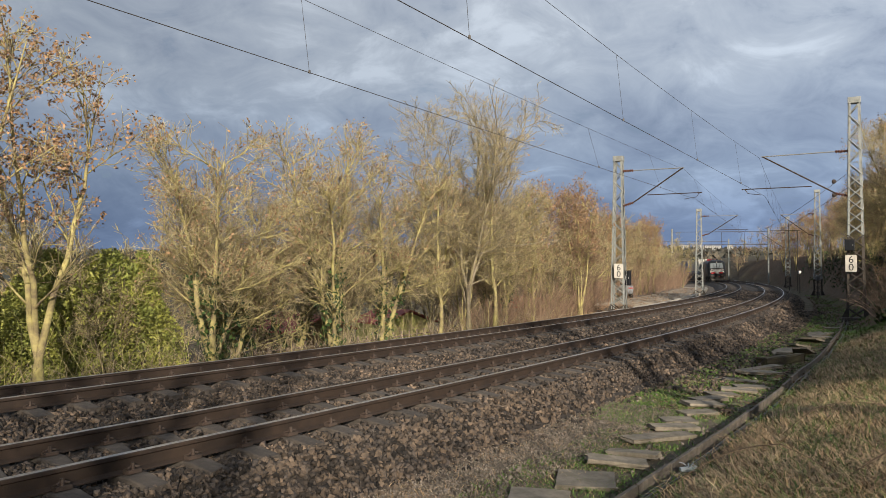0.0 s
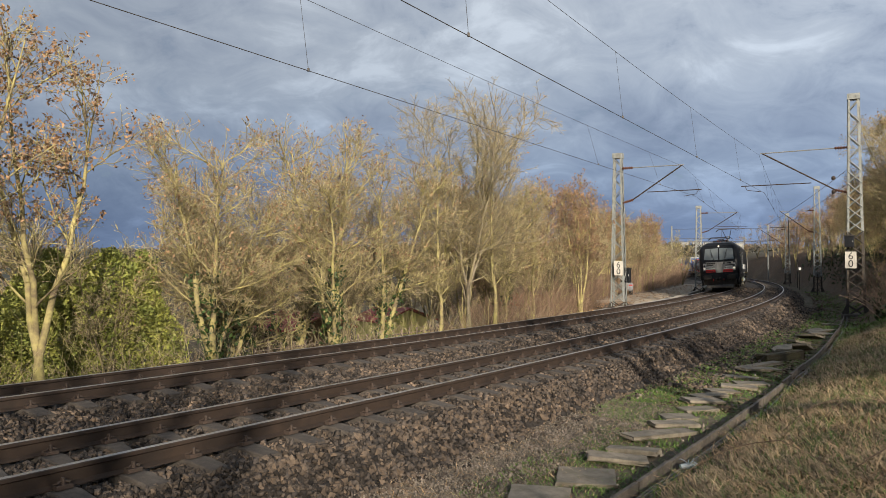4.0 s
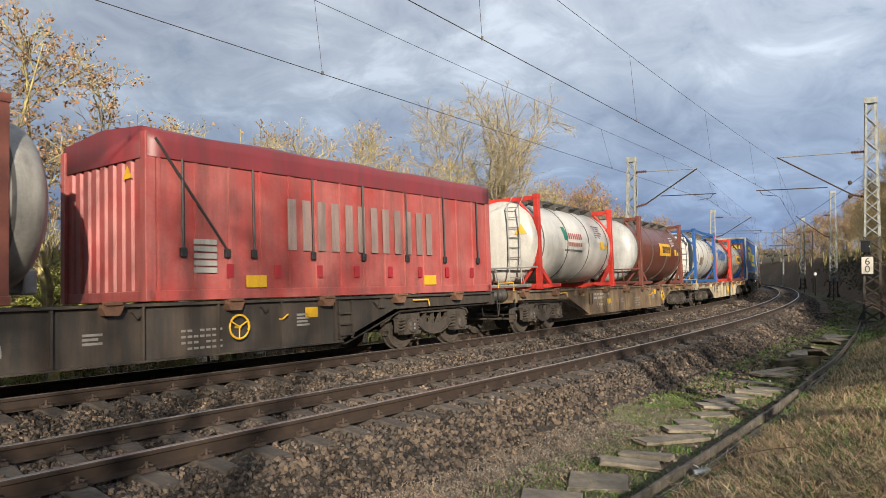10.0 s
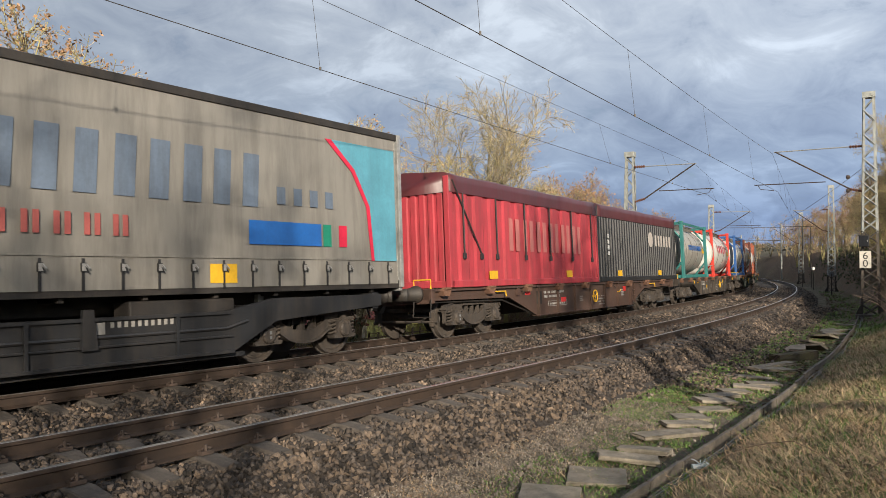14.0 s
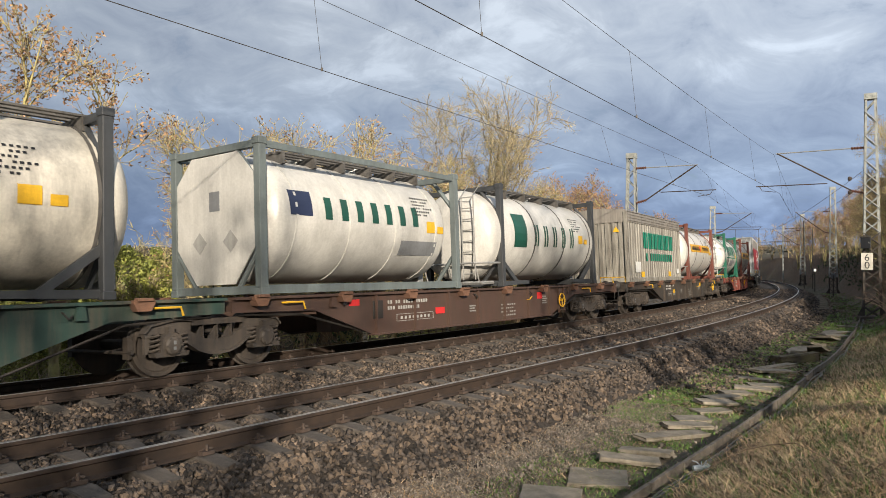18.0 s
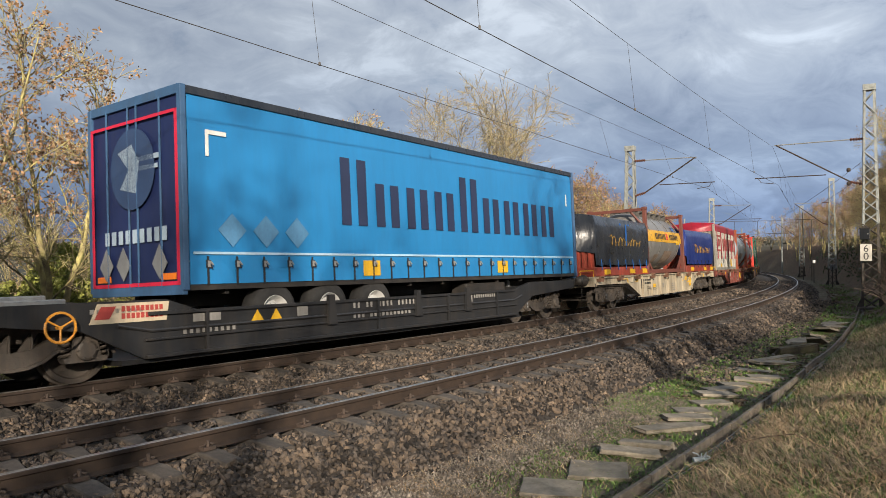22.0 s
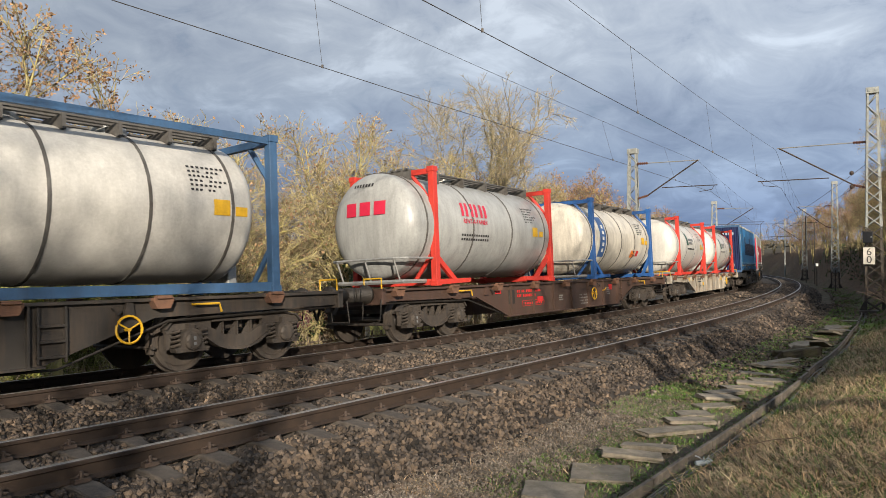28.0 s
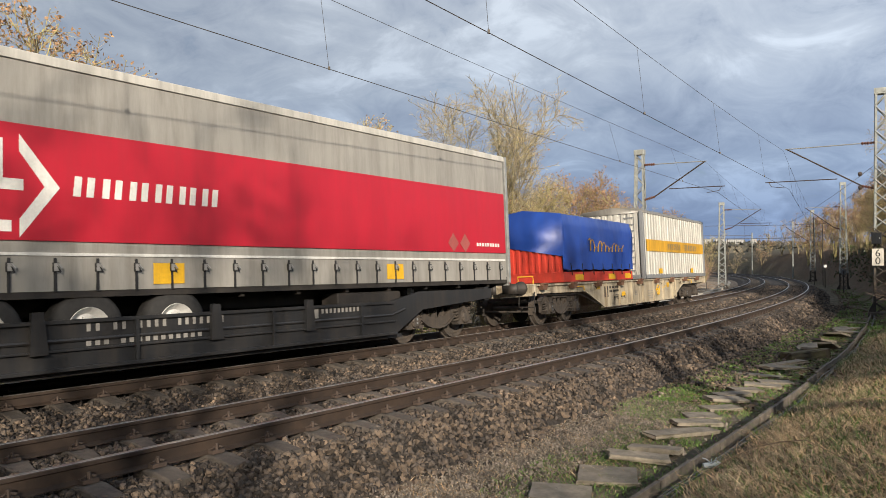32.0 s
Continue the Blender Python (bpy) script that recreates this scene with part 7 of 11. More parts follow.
dis = trailer("semi_trailer", "grey weathered curtain-sided semi-trailer with banded white doors", dict(
    side=C_GREY, roof=C_BLACKT, rail=STEEL_DARK, end=WHITEPAINT, rear=-1, stripe=C_GREY, marks=[
        ("lettering", bars(-5.4, 3.3, 2.62, 3.5, 8, fill=0.8, lean=0.05) + bars(3.5, 5.0, 2.7, 3.0, 4, fill=0.5), P_FADE, "faded blue lettering bars"),
        ("corner_field", [[(6.0, 1.75), (6.65, 1.75), (6.65, 4.0), (4.9, 4.0), (5.5, 3.5), (5.9, 2.8)]], paint("corner_blue", (0.10, 0.32, 0.42), 0.2), "pale blue curved corner field"),
        ("corner_arc", [[(4.75, 4.0), (4.9, 4.0), (5.5, 3.5), (5.9, 2.8), (6.0, 1.75), (5.92, 1.75), (5.8, 2.8), (5.42, 3.45)]], P_CRIM, "red arc beside the corner field"), ("flag_plate", [rect(3.0, 4.6, 2.0, 2.4)], P_BLUE, "small blue plate"),
        ("flag_stripes", [rect(4.65, 4.85, 2.0, 2.4)], P_GREEN, ""), ("flag_stripe_red", [rect(5.05, 5.25, 2.0, 2.4)], P_CRIM, "")],
    end_marks=[("door_band", [rect(-1.2, 1.2, 3.05, 3.45)], P_NAVY, "navy band on the doors"), ("door_band", [rect(-1.2, 1.2, 2.72, 3.02)], P_CRIM, "crimson band on the doors"),
               ("door_band", [rect(-1.2, 1.2, 2.22, 2.70)], P_AMBER, "amber band on the doors"), ("door_badge", [rect(0.75, 1.15, 3.55, 3.95)], P_GREEN, "green badge"),
               ("door_lettering", [rect(-1.05 + 0.23 * i, -0.9 + 0.23 * i, 3.15, 3.35) for i in range(9)], WHITEPAINT, ""),
               ("door_stripe", [rect(0.1, 1.2, 1.85, 1.98)], P_BLUE, ""), ("door_stripe", [rect(-1.2, -0.8, 1.9, 2.02)], P_CRIM, ""), ("door_edge", [rect(-1.2, 1.2, 1.3, 1.34)], P_CRIM, ""),
               ("door_light", [rect(-0.85, -0.7, 1.35, 1.85), rect(0.7, 0.85, 1.35, 1.85)], P_AMBER, "amber reflector strips")]))
pieces("tagline", bars(-3.4, 1.0, 2.05, 2.35, 11, fill=0.55), -1.302, P_FADERED, dis, "faded red lettering bars")
load("t", 132.97, 146.57, dis, 0)


def knot(x, z, k=1.0):
    """A looped arrow drawn with broad strokes."""
    s = [rect(x, x + 0.8 * k, z + 1.02 * k, z + 1.17 * k), rect(x - 0.1 * k, x + 0.6 * k, z + 0.78 * k, z + 0.93 * k), rect(x - 0.3 * k, x + 1.15 * k, z + 0.50 * k, z + 0.65 * k),
         rect(x - 0.35 * k, x - 0.15 * k, z, z + 0.6 * k), rect(x - 0.35 * k, x + 1.0 * k, z - 0.05 * k, z + 0.1 * k), rect(x + 0.05 * k, x + 0.75 * k, z + 0.22 * k, z + 0.36 * k), rect(x + 0.72 * k, x + 0.9 * k, z + 0.6 * k, z + 1.17 * k)]
    s.append([(x + 1.1 * k, z + 1.25 * k), (x + 1.1 * k, z + 1.02 * k), (x + 1.42 * k, z + 0.57 * k), (x + 1.1 * k, z + 0.12 * k), (x + 1.1 * k, z - 0.12 * k), (x + 1.62 * k, z + 0.57 * k)])
    return s


def red_trailer(rear, flip):
    marks = [("red_field", [rect(-6.68, 6.68, 1.95 if flip else 1.64, 3.42 if flip else 3.5)], C_RED if flip else C_RED_DIRTY, "broad crimson field"), ]
    t = trailer("semi_trailer", "grey curtain-sided semi-trailer with a broad crimson field", dict(
        side=C_PALE, roof=WHITEPAINT, rail=WHITEPAINT if rear > 0 else C_LIGHT, end=B_FRONT, rear=rear, stripe=WHITEPAINT, top=4.37, marks=marks,
        end_marks=[("end_emblem", [[(0.9 - (p[0]) * 0.75, p[1]) for p in q] for q in knot(0.2 if rear < 0 else 0.9, 2.45 if rear < 0 else 3.35, 1.0 if rear < 0 else 0.35)], P_CRIM, "crimson looped arrow"),
                   ("hazard_board", [[(-0.5, 1.7), (-0.25, 1.95), (0.0, 1.7), (-0.25, 1.45)], [(0.35, 1.7), (0.6, 1.95), (0.85, 1.7), (0.6, 1.45)]], GREYPAINT, "diamond placard holders")]
        + ([("door_edge", [rect(-1.22, -1.15, 1.3, 4.05), rect(1.15, 1.22, 1.3, 4.05), rect(-1.22, 1.22, 4.0, 4.06)], P_CRIM, "red edging")] if rear < 0 else [])))
    yy = -1.265 - 0.032
    ex = 1.75 if not flip else -5.65
    pieces("emblem", knot(ex, 2.1 if flip else 1.95, 0.95 if flip else 1.12), yy, WHITEPAINT, t, "white looped arrow emblem")
    lx = (4.0, 6.2) if not flip else (-4.0, -1.65)
    pieces("lettering", bars(lx[0], lx[1], 2.55, 2.82, 6, fill=0.7, lean=0.1), yy, WHITEPAINT, t, "white lettering bars")
    pieces("small_mark", bars(-6.2 if not flip else 5.4, -5.0 if not flip else 6.4, 2.1, 2.18, 9), yy, WHITEPAINT, t)
    pieces("placard", [[(a, 2.15), (a + 0.2, 2.38), (a + 0.4, 2.15), (a + 0.2, 1.95)] for a in ((-4.6, -4.15) if not flip else (4.3, 4.75))], yy, P_FADERED, t)
    return t


arc1 = red_trailer(1, False)
load("t", 277.45, 291.05, arc1, 0)
arc2 = red_trailer(-1, True)
load("t", 468.95, 482.55, arc2, 0)


def sky_trailer(rear):
    q = bars(-3.5 if rear < 0 else -3.3, 5.6, 2.35, 3.22, 9, fill=0.72, lean=-0.02)
    t = trailer("semi_trailer", "sky-blue curtain-sided semi-trailer with navy lettering", dict(
        side=C_SKY, roof=C_BLACKT if rear < 0 else WHITEPAINT, rail=C_BLACKT if rear < 0 else WHITEPAINT, frame=F_STEELBLUE, end=C_NAVY, rear=rear, stripe=paint("pale_blue", (0.4, 0.6, 0.75), 0.1), marks=[
            ("lettering", [[(a, z + (0.42 if i // 2 in (0, 4) and z > 3 else 0.0)) for a, z in b] for i, b in enumerate(q)], P_NAVY, "navy lettering bars"),
            ("corner_mark", [rect(-6.4, -6.34, 3.3, 3.65), rect(-6.4, -6.0, 3.65, 3.72), rect(6.3, 6.36, 3.3, 3.65)], WHITEPAINT, ""),
            ("placard", [[(a, 2.15), (a + 0.28, 2.42), (a + 0.56, 2.15), (a + 0.28, 1.88)] for a in ((-6.2, -5.5, -4.8) if rear < 0 else (4.2, 4.8))], paint("placard_blue", (0.09, 0.24, 0.42), 0.2), "removed placard patches")],
        end_marks=[("end_lettering", [rect(-0.9 + 0.2 * i, -0.78 + 0.2 * i, 2.0 if rear < 0 else 3.7, 2.22 if rear < 0 else 3.88) for i in range(9)], paint("pale_ink", (0.35, 0.45, 0.55), 0.1), "pale lettering bars"),
                   ("placard", [[(a, 1.65), (a + 0.2, 1.95), (a + 0.4, 1.65), (a + 0.2, 1.4)] for a in (-0.9, 0.1, 0.6)], GREYPAINT, "diamond placards")]
        + ([("end_emblem", [oval(0.0, 3.2, 0.62, 0.66)], paint("emblem_navy", (0.03, 0.06, 0.14), 0.1), "round emblem"), ("end_emblem_bird", [[(-0.1, 2.8), (0.35, 2.9), (0.1, 3.2), (0.4, 3.5), (0.0, 3.6), (-0.2, 3.3)], rect(-0.75, -0.1, 3.3, 3.38), rect(-0.7, -0.1, 3.15, 3.22)], paint("pale_ink", (0.35, 0.45, 0.55), 0.1), ""),
            ("door_edge", [rect(-1.22, -1.15, 1.3, 4.0), rect(1.15, 1.22, 1.3, 4.0), rect(-1.22, 1.22, 3.95, 4.0), rect(-1.22, 1.22, 1.3, 1.36)], P_CRIM, "red edging")] if rear < 0 else [])))
    return t


bc1 = sky_trailer(-1)
load("t", 295.4, 309.0, bc1, 0)
bc2 = sky_trailer(1)
load("t", 450.6, 464.2, bc2, 0)

# --- tank containers ---
AM = lambda x0, x1, z0=1.28, z1=1.72: ("band", BAND(x0, x1, z0, z1), P_AMBER, "amber band")
INK = lambda x0, x1, n, z0=1.38, z1=1.62, gaps=(): ("lettering", [(a, b, c, d_, e, 0.012) for a, b, c, d_, e in lw(x0, x1, z0, z1, n, gaps=gaps)], BLACK, "black lettering bars")
PLACARD = ("placard", BAND(-0.9, 0.8, 0.72, 1.08), mat("rusty_plate", (0.22, 0.18, 0.14), (0.14, 0.09, 0.06), 6, 0.6), "stained placard plate")


def swiss(x, zc=1.5):
    return ("red_square", BAND(x, x + 0.28, zc - 0.14, zc + 0.14), RED, "red square")


def put(label, c0, c, z=DECK):
    load("k", c0, c0 + 6.06, tank("tank_container", label, c), z)


put("weathered grey tank container in oxide-red end frames", 55.4, plain_tank(T_GREY, F_RUST, over=(1.15, 0.95), marks=[AM(-1.9, -0.1, 1.65, 2.05), INK(-1.5, -0.2, 8, 1.75, 1.95)], end_marks=[("end_plate", [rect(-0.55, 0.55, 0.7, 1.15)], MATS["rusty_plate"] if "rusty_plate" in MATS else GREYPAINT, "stained paper plate"), ("hazard_label", [[(0.1, 1.85), (0.4, 1.85), (0.25, 2.1)]], YELLOW, "")]))
put("white tank container in bright red end frames with ladder", 75.5, plain_tank(T_WHITE, F_RED, over=(0.55, 0.35), ladder=-1, marks=[("emblem", [(-1.2, -0.95, 1.45, 1.85, -0.3)], P_GREEN, "green tick emblem"), ("lettering", lw(-0.9, 0.2, 1.5, 1.68, 7) + lw(-0.9, 0.2, 1.28, 1.4, 7), P_FADERED, ""), ("address_line", lw(-1.2, 0.2, 1.12, 1.18, 16), BLACK, "")], end_marks=[("hazard_label", [[(-0.95, 1.55), (-0.6, 1.55), (-0.78, 1.85)]], YELLOW, "")]))
put("glossy brown tank container with grey end and amber sign", 84.7, plain_tank(T_BROWN, F_RUST, cap=T_LIGHT, over=(1.25, 0.45), sill=False, rail_in_frame=True, hoops=4, small=True, ink=WHITEPAINT, marks=[("sign", BAND(-0.45, 1.2, 1.2, 1.72), P_AMBER, "amber sign"), ("lettering", [(a, b, c, d_, e, 0.012) for a, b, c, d_, e in lw(-0.05, 1.1, 1.32, 1.60, 8)], BLACK, "")]))
put("white tank container in a blue box frame with ladder", 93.77, plain_tank(T_WHITE, F_BLUE, full=True, R=1.17, ladder=-1, marks=[("stain", BAND(-1.6, -0.9, 0.9, 1.3), mat("rusty_plate", (0.3, 0.2, 0.12)), "")], end_marks=[("hazard_label", [[(-0.5, 1.6), (-0.2, 1.6), (-0.35, 1.85)]], YELLOW, ""), ("code_line", [rect(-0.3, 0.9, 2.05, 2.15), rect(-0.1, 0.9, 1.9, 1.97)], BLACK, "")]))
put("pale grey tank container with large blue lettering", 99.9, plain_tank(T_LIGHT, F_RED, full=False, sill=True, R=1.17, marks=[("lettering", lw(-1.9, 0.9, 1.25, 1.78, 6, 0.15, 0.66) + [(-1.9, 0.2, 1.72, 1.85, 0.1)], P_BLUE, "blue slanted lettering bars"), ("placard", BAND(0.8, 2.0, 0.75, 1.1), GREYPAINT, "")]))
put("grey tank container with amber sign in oxide-red frame", 106.25, plain_tank(T_GREY, F_RUST, sill=True, R=1.17, over=(0.0, 0.0), marks=[("sign", BAND(-0.4, 1.4, 1.2, 1.68), P_AMBER, "amber sign"), ("lettering", [(a, b, c, d_, e, 0.012) for a, b, c, d_, e in lw(0.05, 1.3, 1.3, 1.56, 8)], BLACK, ""), PLACARD]))
put("dull steel tank container in a teal box frame", 169.3, plain_tank(T_GREY, F_TEAL, full=True, R=1.16, marks=[("lettering", lw(-1.6, 1.6, 1.35, 1.6, 13), P_BLUE, "")]))
put("white tank container with red lettering in red frames", 177.35, plain_tank(T_WHITE, F_RED, over=(0.9, 0.4), marks=[("lettering", lw(-1.6, 1.6, 1.35, 1.8, 5, 0, 0.5), P_CRIM, "crimson lettering bars")]))
put("cream-white tank container in a bright blue box frame", 186.45, plain_tank(T_WHITE, F_BLUE, full=True, R=1.17))
put("grey tank container with amber sign in oxide-red frame", 194.4, plain_tank(T_GREY, F_RUST, over=(0.9, 0.3), sill=True, ladder=1, marks=[("sign", BAND(-0.2, 1.5, 1.25, 1.72), P_AMBER, "amber sign"), ("lettering", [(a, b, c, d_, e, 0.012) for a, b, c, d_, e in lw(0.2, 1.4, 1.35, 1.6, 8)], BLACK, ""), PLACARD], end_marks=[("end_plate", [rect(-0.7, 0.5, 0.75, 1.1)], mat("rusty_plate", (0.3, 0.25, 0.16)), ""), ("hazard_label", [[(-0.6, 1.75), (-0.3, 1.75), (-0.45, 2.0)]], YELLOW, "")]))
put("pale grey tank container with crimson lettering in orange-red frame", 203.9, plain_tank(T_LIGHT, F_ORANGE, over=(1.15, 0.4), marks=[("lettering", lw(-1.75, 2.1, 1.55, 1.85, 5, 0, 0.36), P_CRIM, "five crimson lettering bars")], end_marks=[("end_plate", [rect(-0.4, 0.25, 0.8, 1.2), rect(-0.7, -0.45, 1.1, 1.35)], mat("rusty_plate", (0.3, 0.25, 0.16)), "torn grey placards"), ("hazard_label", [[(-0.6, 1.75), (-0.3, 1.75), (-0.45, 2.0)]], YELLOW, "")]))
put("stained cream tank container with black lettering in dark frames", 211.8, plain_tank(T_DIRTY, F_DARK, over=(0.9, 0.7), ladder=-1, marks=[("initial", [(-2.2, -1.6, 1.2, 2.1)], P_DGREEN, "large dark initial as a bar"), ("lettering", lw(-1.4, 1.7, 1.25, 1.85, 5, 0, 0.4), BLACK, "black lettering bars"), ("placard", [(-2.2, -1.85, 0.72, 1.0), (0.75, 1.0, 0.72, 0.95)], ORANGE, "orange hazard placards"), ("placard_frame", [(-0.9, -0.55, 0.70, 0.98), (-0.2, 0.15, 0.70, 0.98)], GREYPAINT, "grey placard holders")]))
put("white tank container with green lettering in grey box frame", 220.55, plain_tank(T_WHITE, F_GREYG, full=True, R=1.17, plate_end=True, hoop_mat=T_WHITE, marks=[("lettering", lw(-1.55, 1.6, 1.36, 1.78, 7, 0, 0.42), P_DGREEN, "dark green lettering bars"), ("square", BAND(-2.3, -1.75, 1.4, 1.85), P_NAVY, "framed square emblem"), ("placard", BAND(0.9, 2.2, 0.75, 1.05), GREYPAINT, "")], end_marks=[("end_plate", [[(-0.6, 0.7), (-0.35, 0.95), (-0.1, 0.7), (-0.35, 0.45)], [(0.2, 0.7), (0.45, 0.95), (0.7, 0.7), (0.45, 0.45)]], GREYPAINT, "grey diamond placards")]))
put("white tank container with dark lettering in dark frames", 228.6, plain_tank(T_WHITE, F_DARK, over=(0.85, 0.5), ladder=-1, marks=[("initial", [(-2.3, -1.6, 1.05, 1.95)], P_DGREEN, "large dark initial as a bar"), ("lettering", lw(-1.3, 1.6, 1.1, 1.7, 5, 0, 0.4), P_DGREEN, "dark lettering bars")]))
put("white tank container with amber band in oxide-red frames", 247.75, plain_tank(T_WHITE, F_RUST, over=(0.9, 0.3), marks=[AM(-2.4, 2.0, 1.35, 1.72), INK(-2.2, 1.8, 18, 1.44, 1.63, gaps=(8, 9, 10)), swiss(-0.4, 1.53)], end_marks=[("end_panel", [rect(-0.9, 0.9, 0.35, 1.15)], BLACK, "black lower panel")]))
put("white tank container with large green lettering in green frames", 258.5, plain_tank(T_WHITE, F_GREEN, over=(1.2, 0.55), ladder=-1, marks=[("lettering", lw(-2.1, 2.0, 1.35, 1.95, 6, 0, 0.66), P_GREEN, "large green lettering bars"), ("underline", BAND(-2.3, 2.1, 1.2, 1.26), P_GREEN, "green underline"), ("placard", BAND(-0.5, 1.2, 0.72, 1.08), GREYPAINT, "grey plate")], end_marks=[("round_emblem", [oval(0.15, 1.55, 0.36, 0.36)], P_DGREEN, "round green emblem"), ("grey_plate", [rect(-0.4, 0.75, 0.55, 1.0)], GREYPAINT, "grey plate")]))
put("grey tank container with amber band in oxide-red frames", 267.7, plain_tank(T_GREY, F_RUST, over=(1.1, 0.2), rail_in_frame=True, marks=[AM(-2.8, 2.6, 1.3, 1.75), INK(-1.9, 1.9, 18, 1.42, 1.63, gaps=(8, 9, 10)), swiss(-0.25, 1.53)], end_marks=[("hazard_label", [[(-0.6, 1.8), (-0.3, 1.8), (-0.45, 2.05)]], YELLOW, "")]))
put("grey tank container with amber band in a tall oxide-red frame", 317.13, plain_tank(T_DULL, F_RUST, sill=True, R=1.15, marks=[AM(-2.7, 2.7, 1.32, 1.80), INK(-1.6, 2.1, 18, 1.44, 1.68, gaps=(8, 9, 10)), swiss(0.15, 1.56), ("placard", [(-1.3, -0.7, 0.42, 0.8), (0.0, 1.3, 0.45, 0.95)], MATS["rusty_plate"], "stained plates"), ("blue_square", BAND(1.6, 1.9, 1.85, 2.05), P_BLUE, "")]))
put("pale grey tank container with white lettering in red frames", 341.6, plain_tank(T_BLUEGREY, F_ORANGE, over=(0.8, 0.5), ladder=-1, marks=[("lettering", lw(-1.7, 1.9, 1.4, 1.78, 5, 0, 0.5), WHITEPAINT, "white lettering bars"), PLACARD]))
put("glossy white tank container in bright red frames with ladder", 352.1, plain_tank(T_WHITE, F_RED, over=(1.15, 0.3), ladder=-1, hoop_mat=GREYPAINT, marks=[("emblem", [(-1.35, -1.0, 1.45, 1.95, -0.3)], P_GREEN, "green tick emblem"), ("lettering", lw(-0.9, 0.1, 1.6, 1.72, 7) + lw(-0.9, -0.1, 1.45, 1.57, 5), P_FADERED, ""), ("address_line", lw(-1.2, 0.2, 1.2, 1.27, 16), BLACK, "")], end_marks=[("code_line", [rect(-0.2, 0.5, 1.95, 2.05), rect(-0.1, 0.4, 1.8, 1.88), rect(-0.2, 0.6, 1.6, 1.66), rect(-0.2, 0.6, 1.5, 1.56)], BLACK, ""), ("hazard_label", [[(-0.85, 1.6), (-0.5, 1.6), (-0.68, 1.88)]], YELLOW, "")]))
put("white tank container with green lettering in dark green box frame", 361.3, plain_tank(T_WHITE, F_GREEN, full=True, R=1.17, ladder=-1, marks=[("lettering", lw(-1.7, 1.8, 1.5, 1.95, 6, 0, 0.66), P_GREEN, "green lettering bars"), ("underline", BAND(-1.9, 2.0, 1.36, 1.42), P_GREEN, ""), ("placard", BAND(-0.1, 1.6, 0.72, 1.05), GREYPAINT, "grey plate")], end_marks=[("round_emblem", [oval(0.1, 1.35, 0.32, 0.32)], P_DGREEN, "round green emblem"), ("label_plate", [rect(-0.35, 0.6, 0.6, 0.98)], BLACK, "black label plate"), ("code_line", [rect(-0.1, 0.8, 2.2, 2.28), rect(0.0, 0.6, 2.05, 2.12), rect(0, 0.6, 1.9, 1.96), rect(0, 0.6, 1.78, 1.84)], BLACK, "")]))
put("dull grey tank container with amber band in brown frames", 370.5, plain_tank(T_GREY, F_RUST, over=(0.6, 0.0), marks=[AM(-2.5, 2.5, 1.3, 1.72), INK(-1.6, 2.0, 18, 1.42, 1.6, gaps=(8, 9, 10)), swiss(0.1, 1.5), PLACARD], end_marks=[("end_plate", [rect(-0.3, 0.3, 1.95, 2.1), rect(-0.3, 0.3, 1.4, 1.75)], GREYPAINT, "")]))
put("dirty white tank container in oxide-red frames", 376.55, plain_tank(T_DIRTY, F_RUST, marks=[("lettering", lw(-1.0, 1.6, 0.8, 1.15, 6), BLACK, "")]))
put("grey tank container with amber sign in brown frames", 382.65, plain_tank(T_GREY, F_RUST, marks=[("sign", BAND(-1.4, 0.4, 1.3, 1.75), P_AMBER, "amber sign"), ("placard", BAND(-2.2, -0.4, 0.7, 1.1), GREYPAINT, "")]))
put("white tank container in a mid-blue box frame", 391.65, plain_tank(T_WHITE, F_BLUE, full=True, R=1.17, marks=[("label", BAND(1.6, 1.8, 1.3, 1.5), YELLOW, "")]))
put("white tank container in a steel-blue box frame", 400.86, plain_tank(T_WHITE, F_STEELBLUE, full=True, R=1.17, marks=[("sign", BAND(-1.9, -1.55, 0.75, 2.0), P_AMBER, "upright amber sign"), ("sign_bar", [(-1.82, -1.63, 0.85 + 0.17 * k, 0.95 + 0.17 * k, 0, 0.012) for k in range(7)], BLACK, "")], end_marks=[("emblem", [rect(-0.15, 0.25, 1.25, 1.6)], P_AMBER, "amber square"), ("code_line", [rect(-0.2, 0.6, 2.15, 2.25), rect(-0.1, 0.5, 2.3, 2.36)], BLACK, "")]))
tws_c = plain_tank(T_LIGHT, F_RED, over=(1.15, 0.4), marks=[("lettering", lw(-1.9, -0.6, 1.62, 1.95, 3, 0.2, 0.7), P_CRIM, "crimson lettering bars"), ("address_line", lw(-1.9, -0.6, 1.15, 1.2, 12) + lw(-1.9, -0.6, 1.05, 1.1, 12), BLACK, "")], end_marks=[("end_lettering", [rect(-0.55, -0.25, 1.6, 1.9), rect(-0.15, 0.15, 1.6, 1.9), rect(0.25, 0.55, 1.6, 1.9)], P_CRIM, "crimson lettering bars"), ("code_line", [rect(-0.2, 0.4, 2.25, 2.32)], BLACK, "")])
put("pale grey tank container with crimson lettering in red frames", 411.65, tws_c)
words("tagline", "RENT-A-TAINER", 0.155, P_CRIM, LOADS[-1][2], pose(-1.25, -1.212, 1.50, 92, 0, 0))
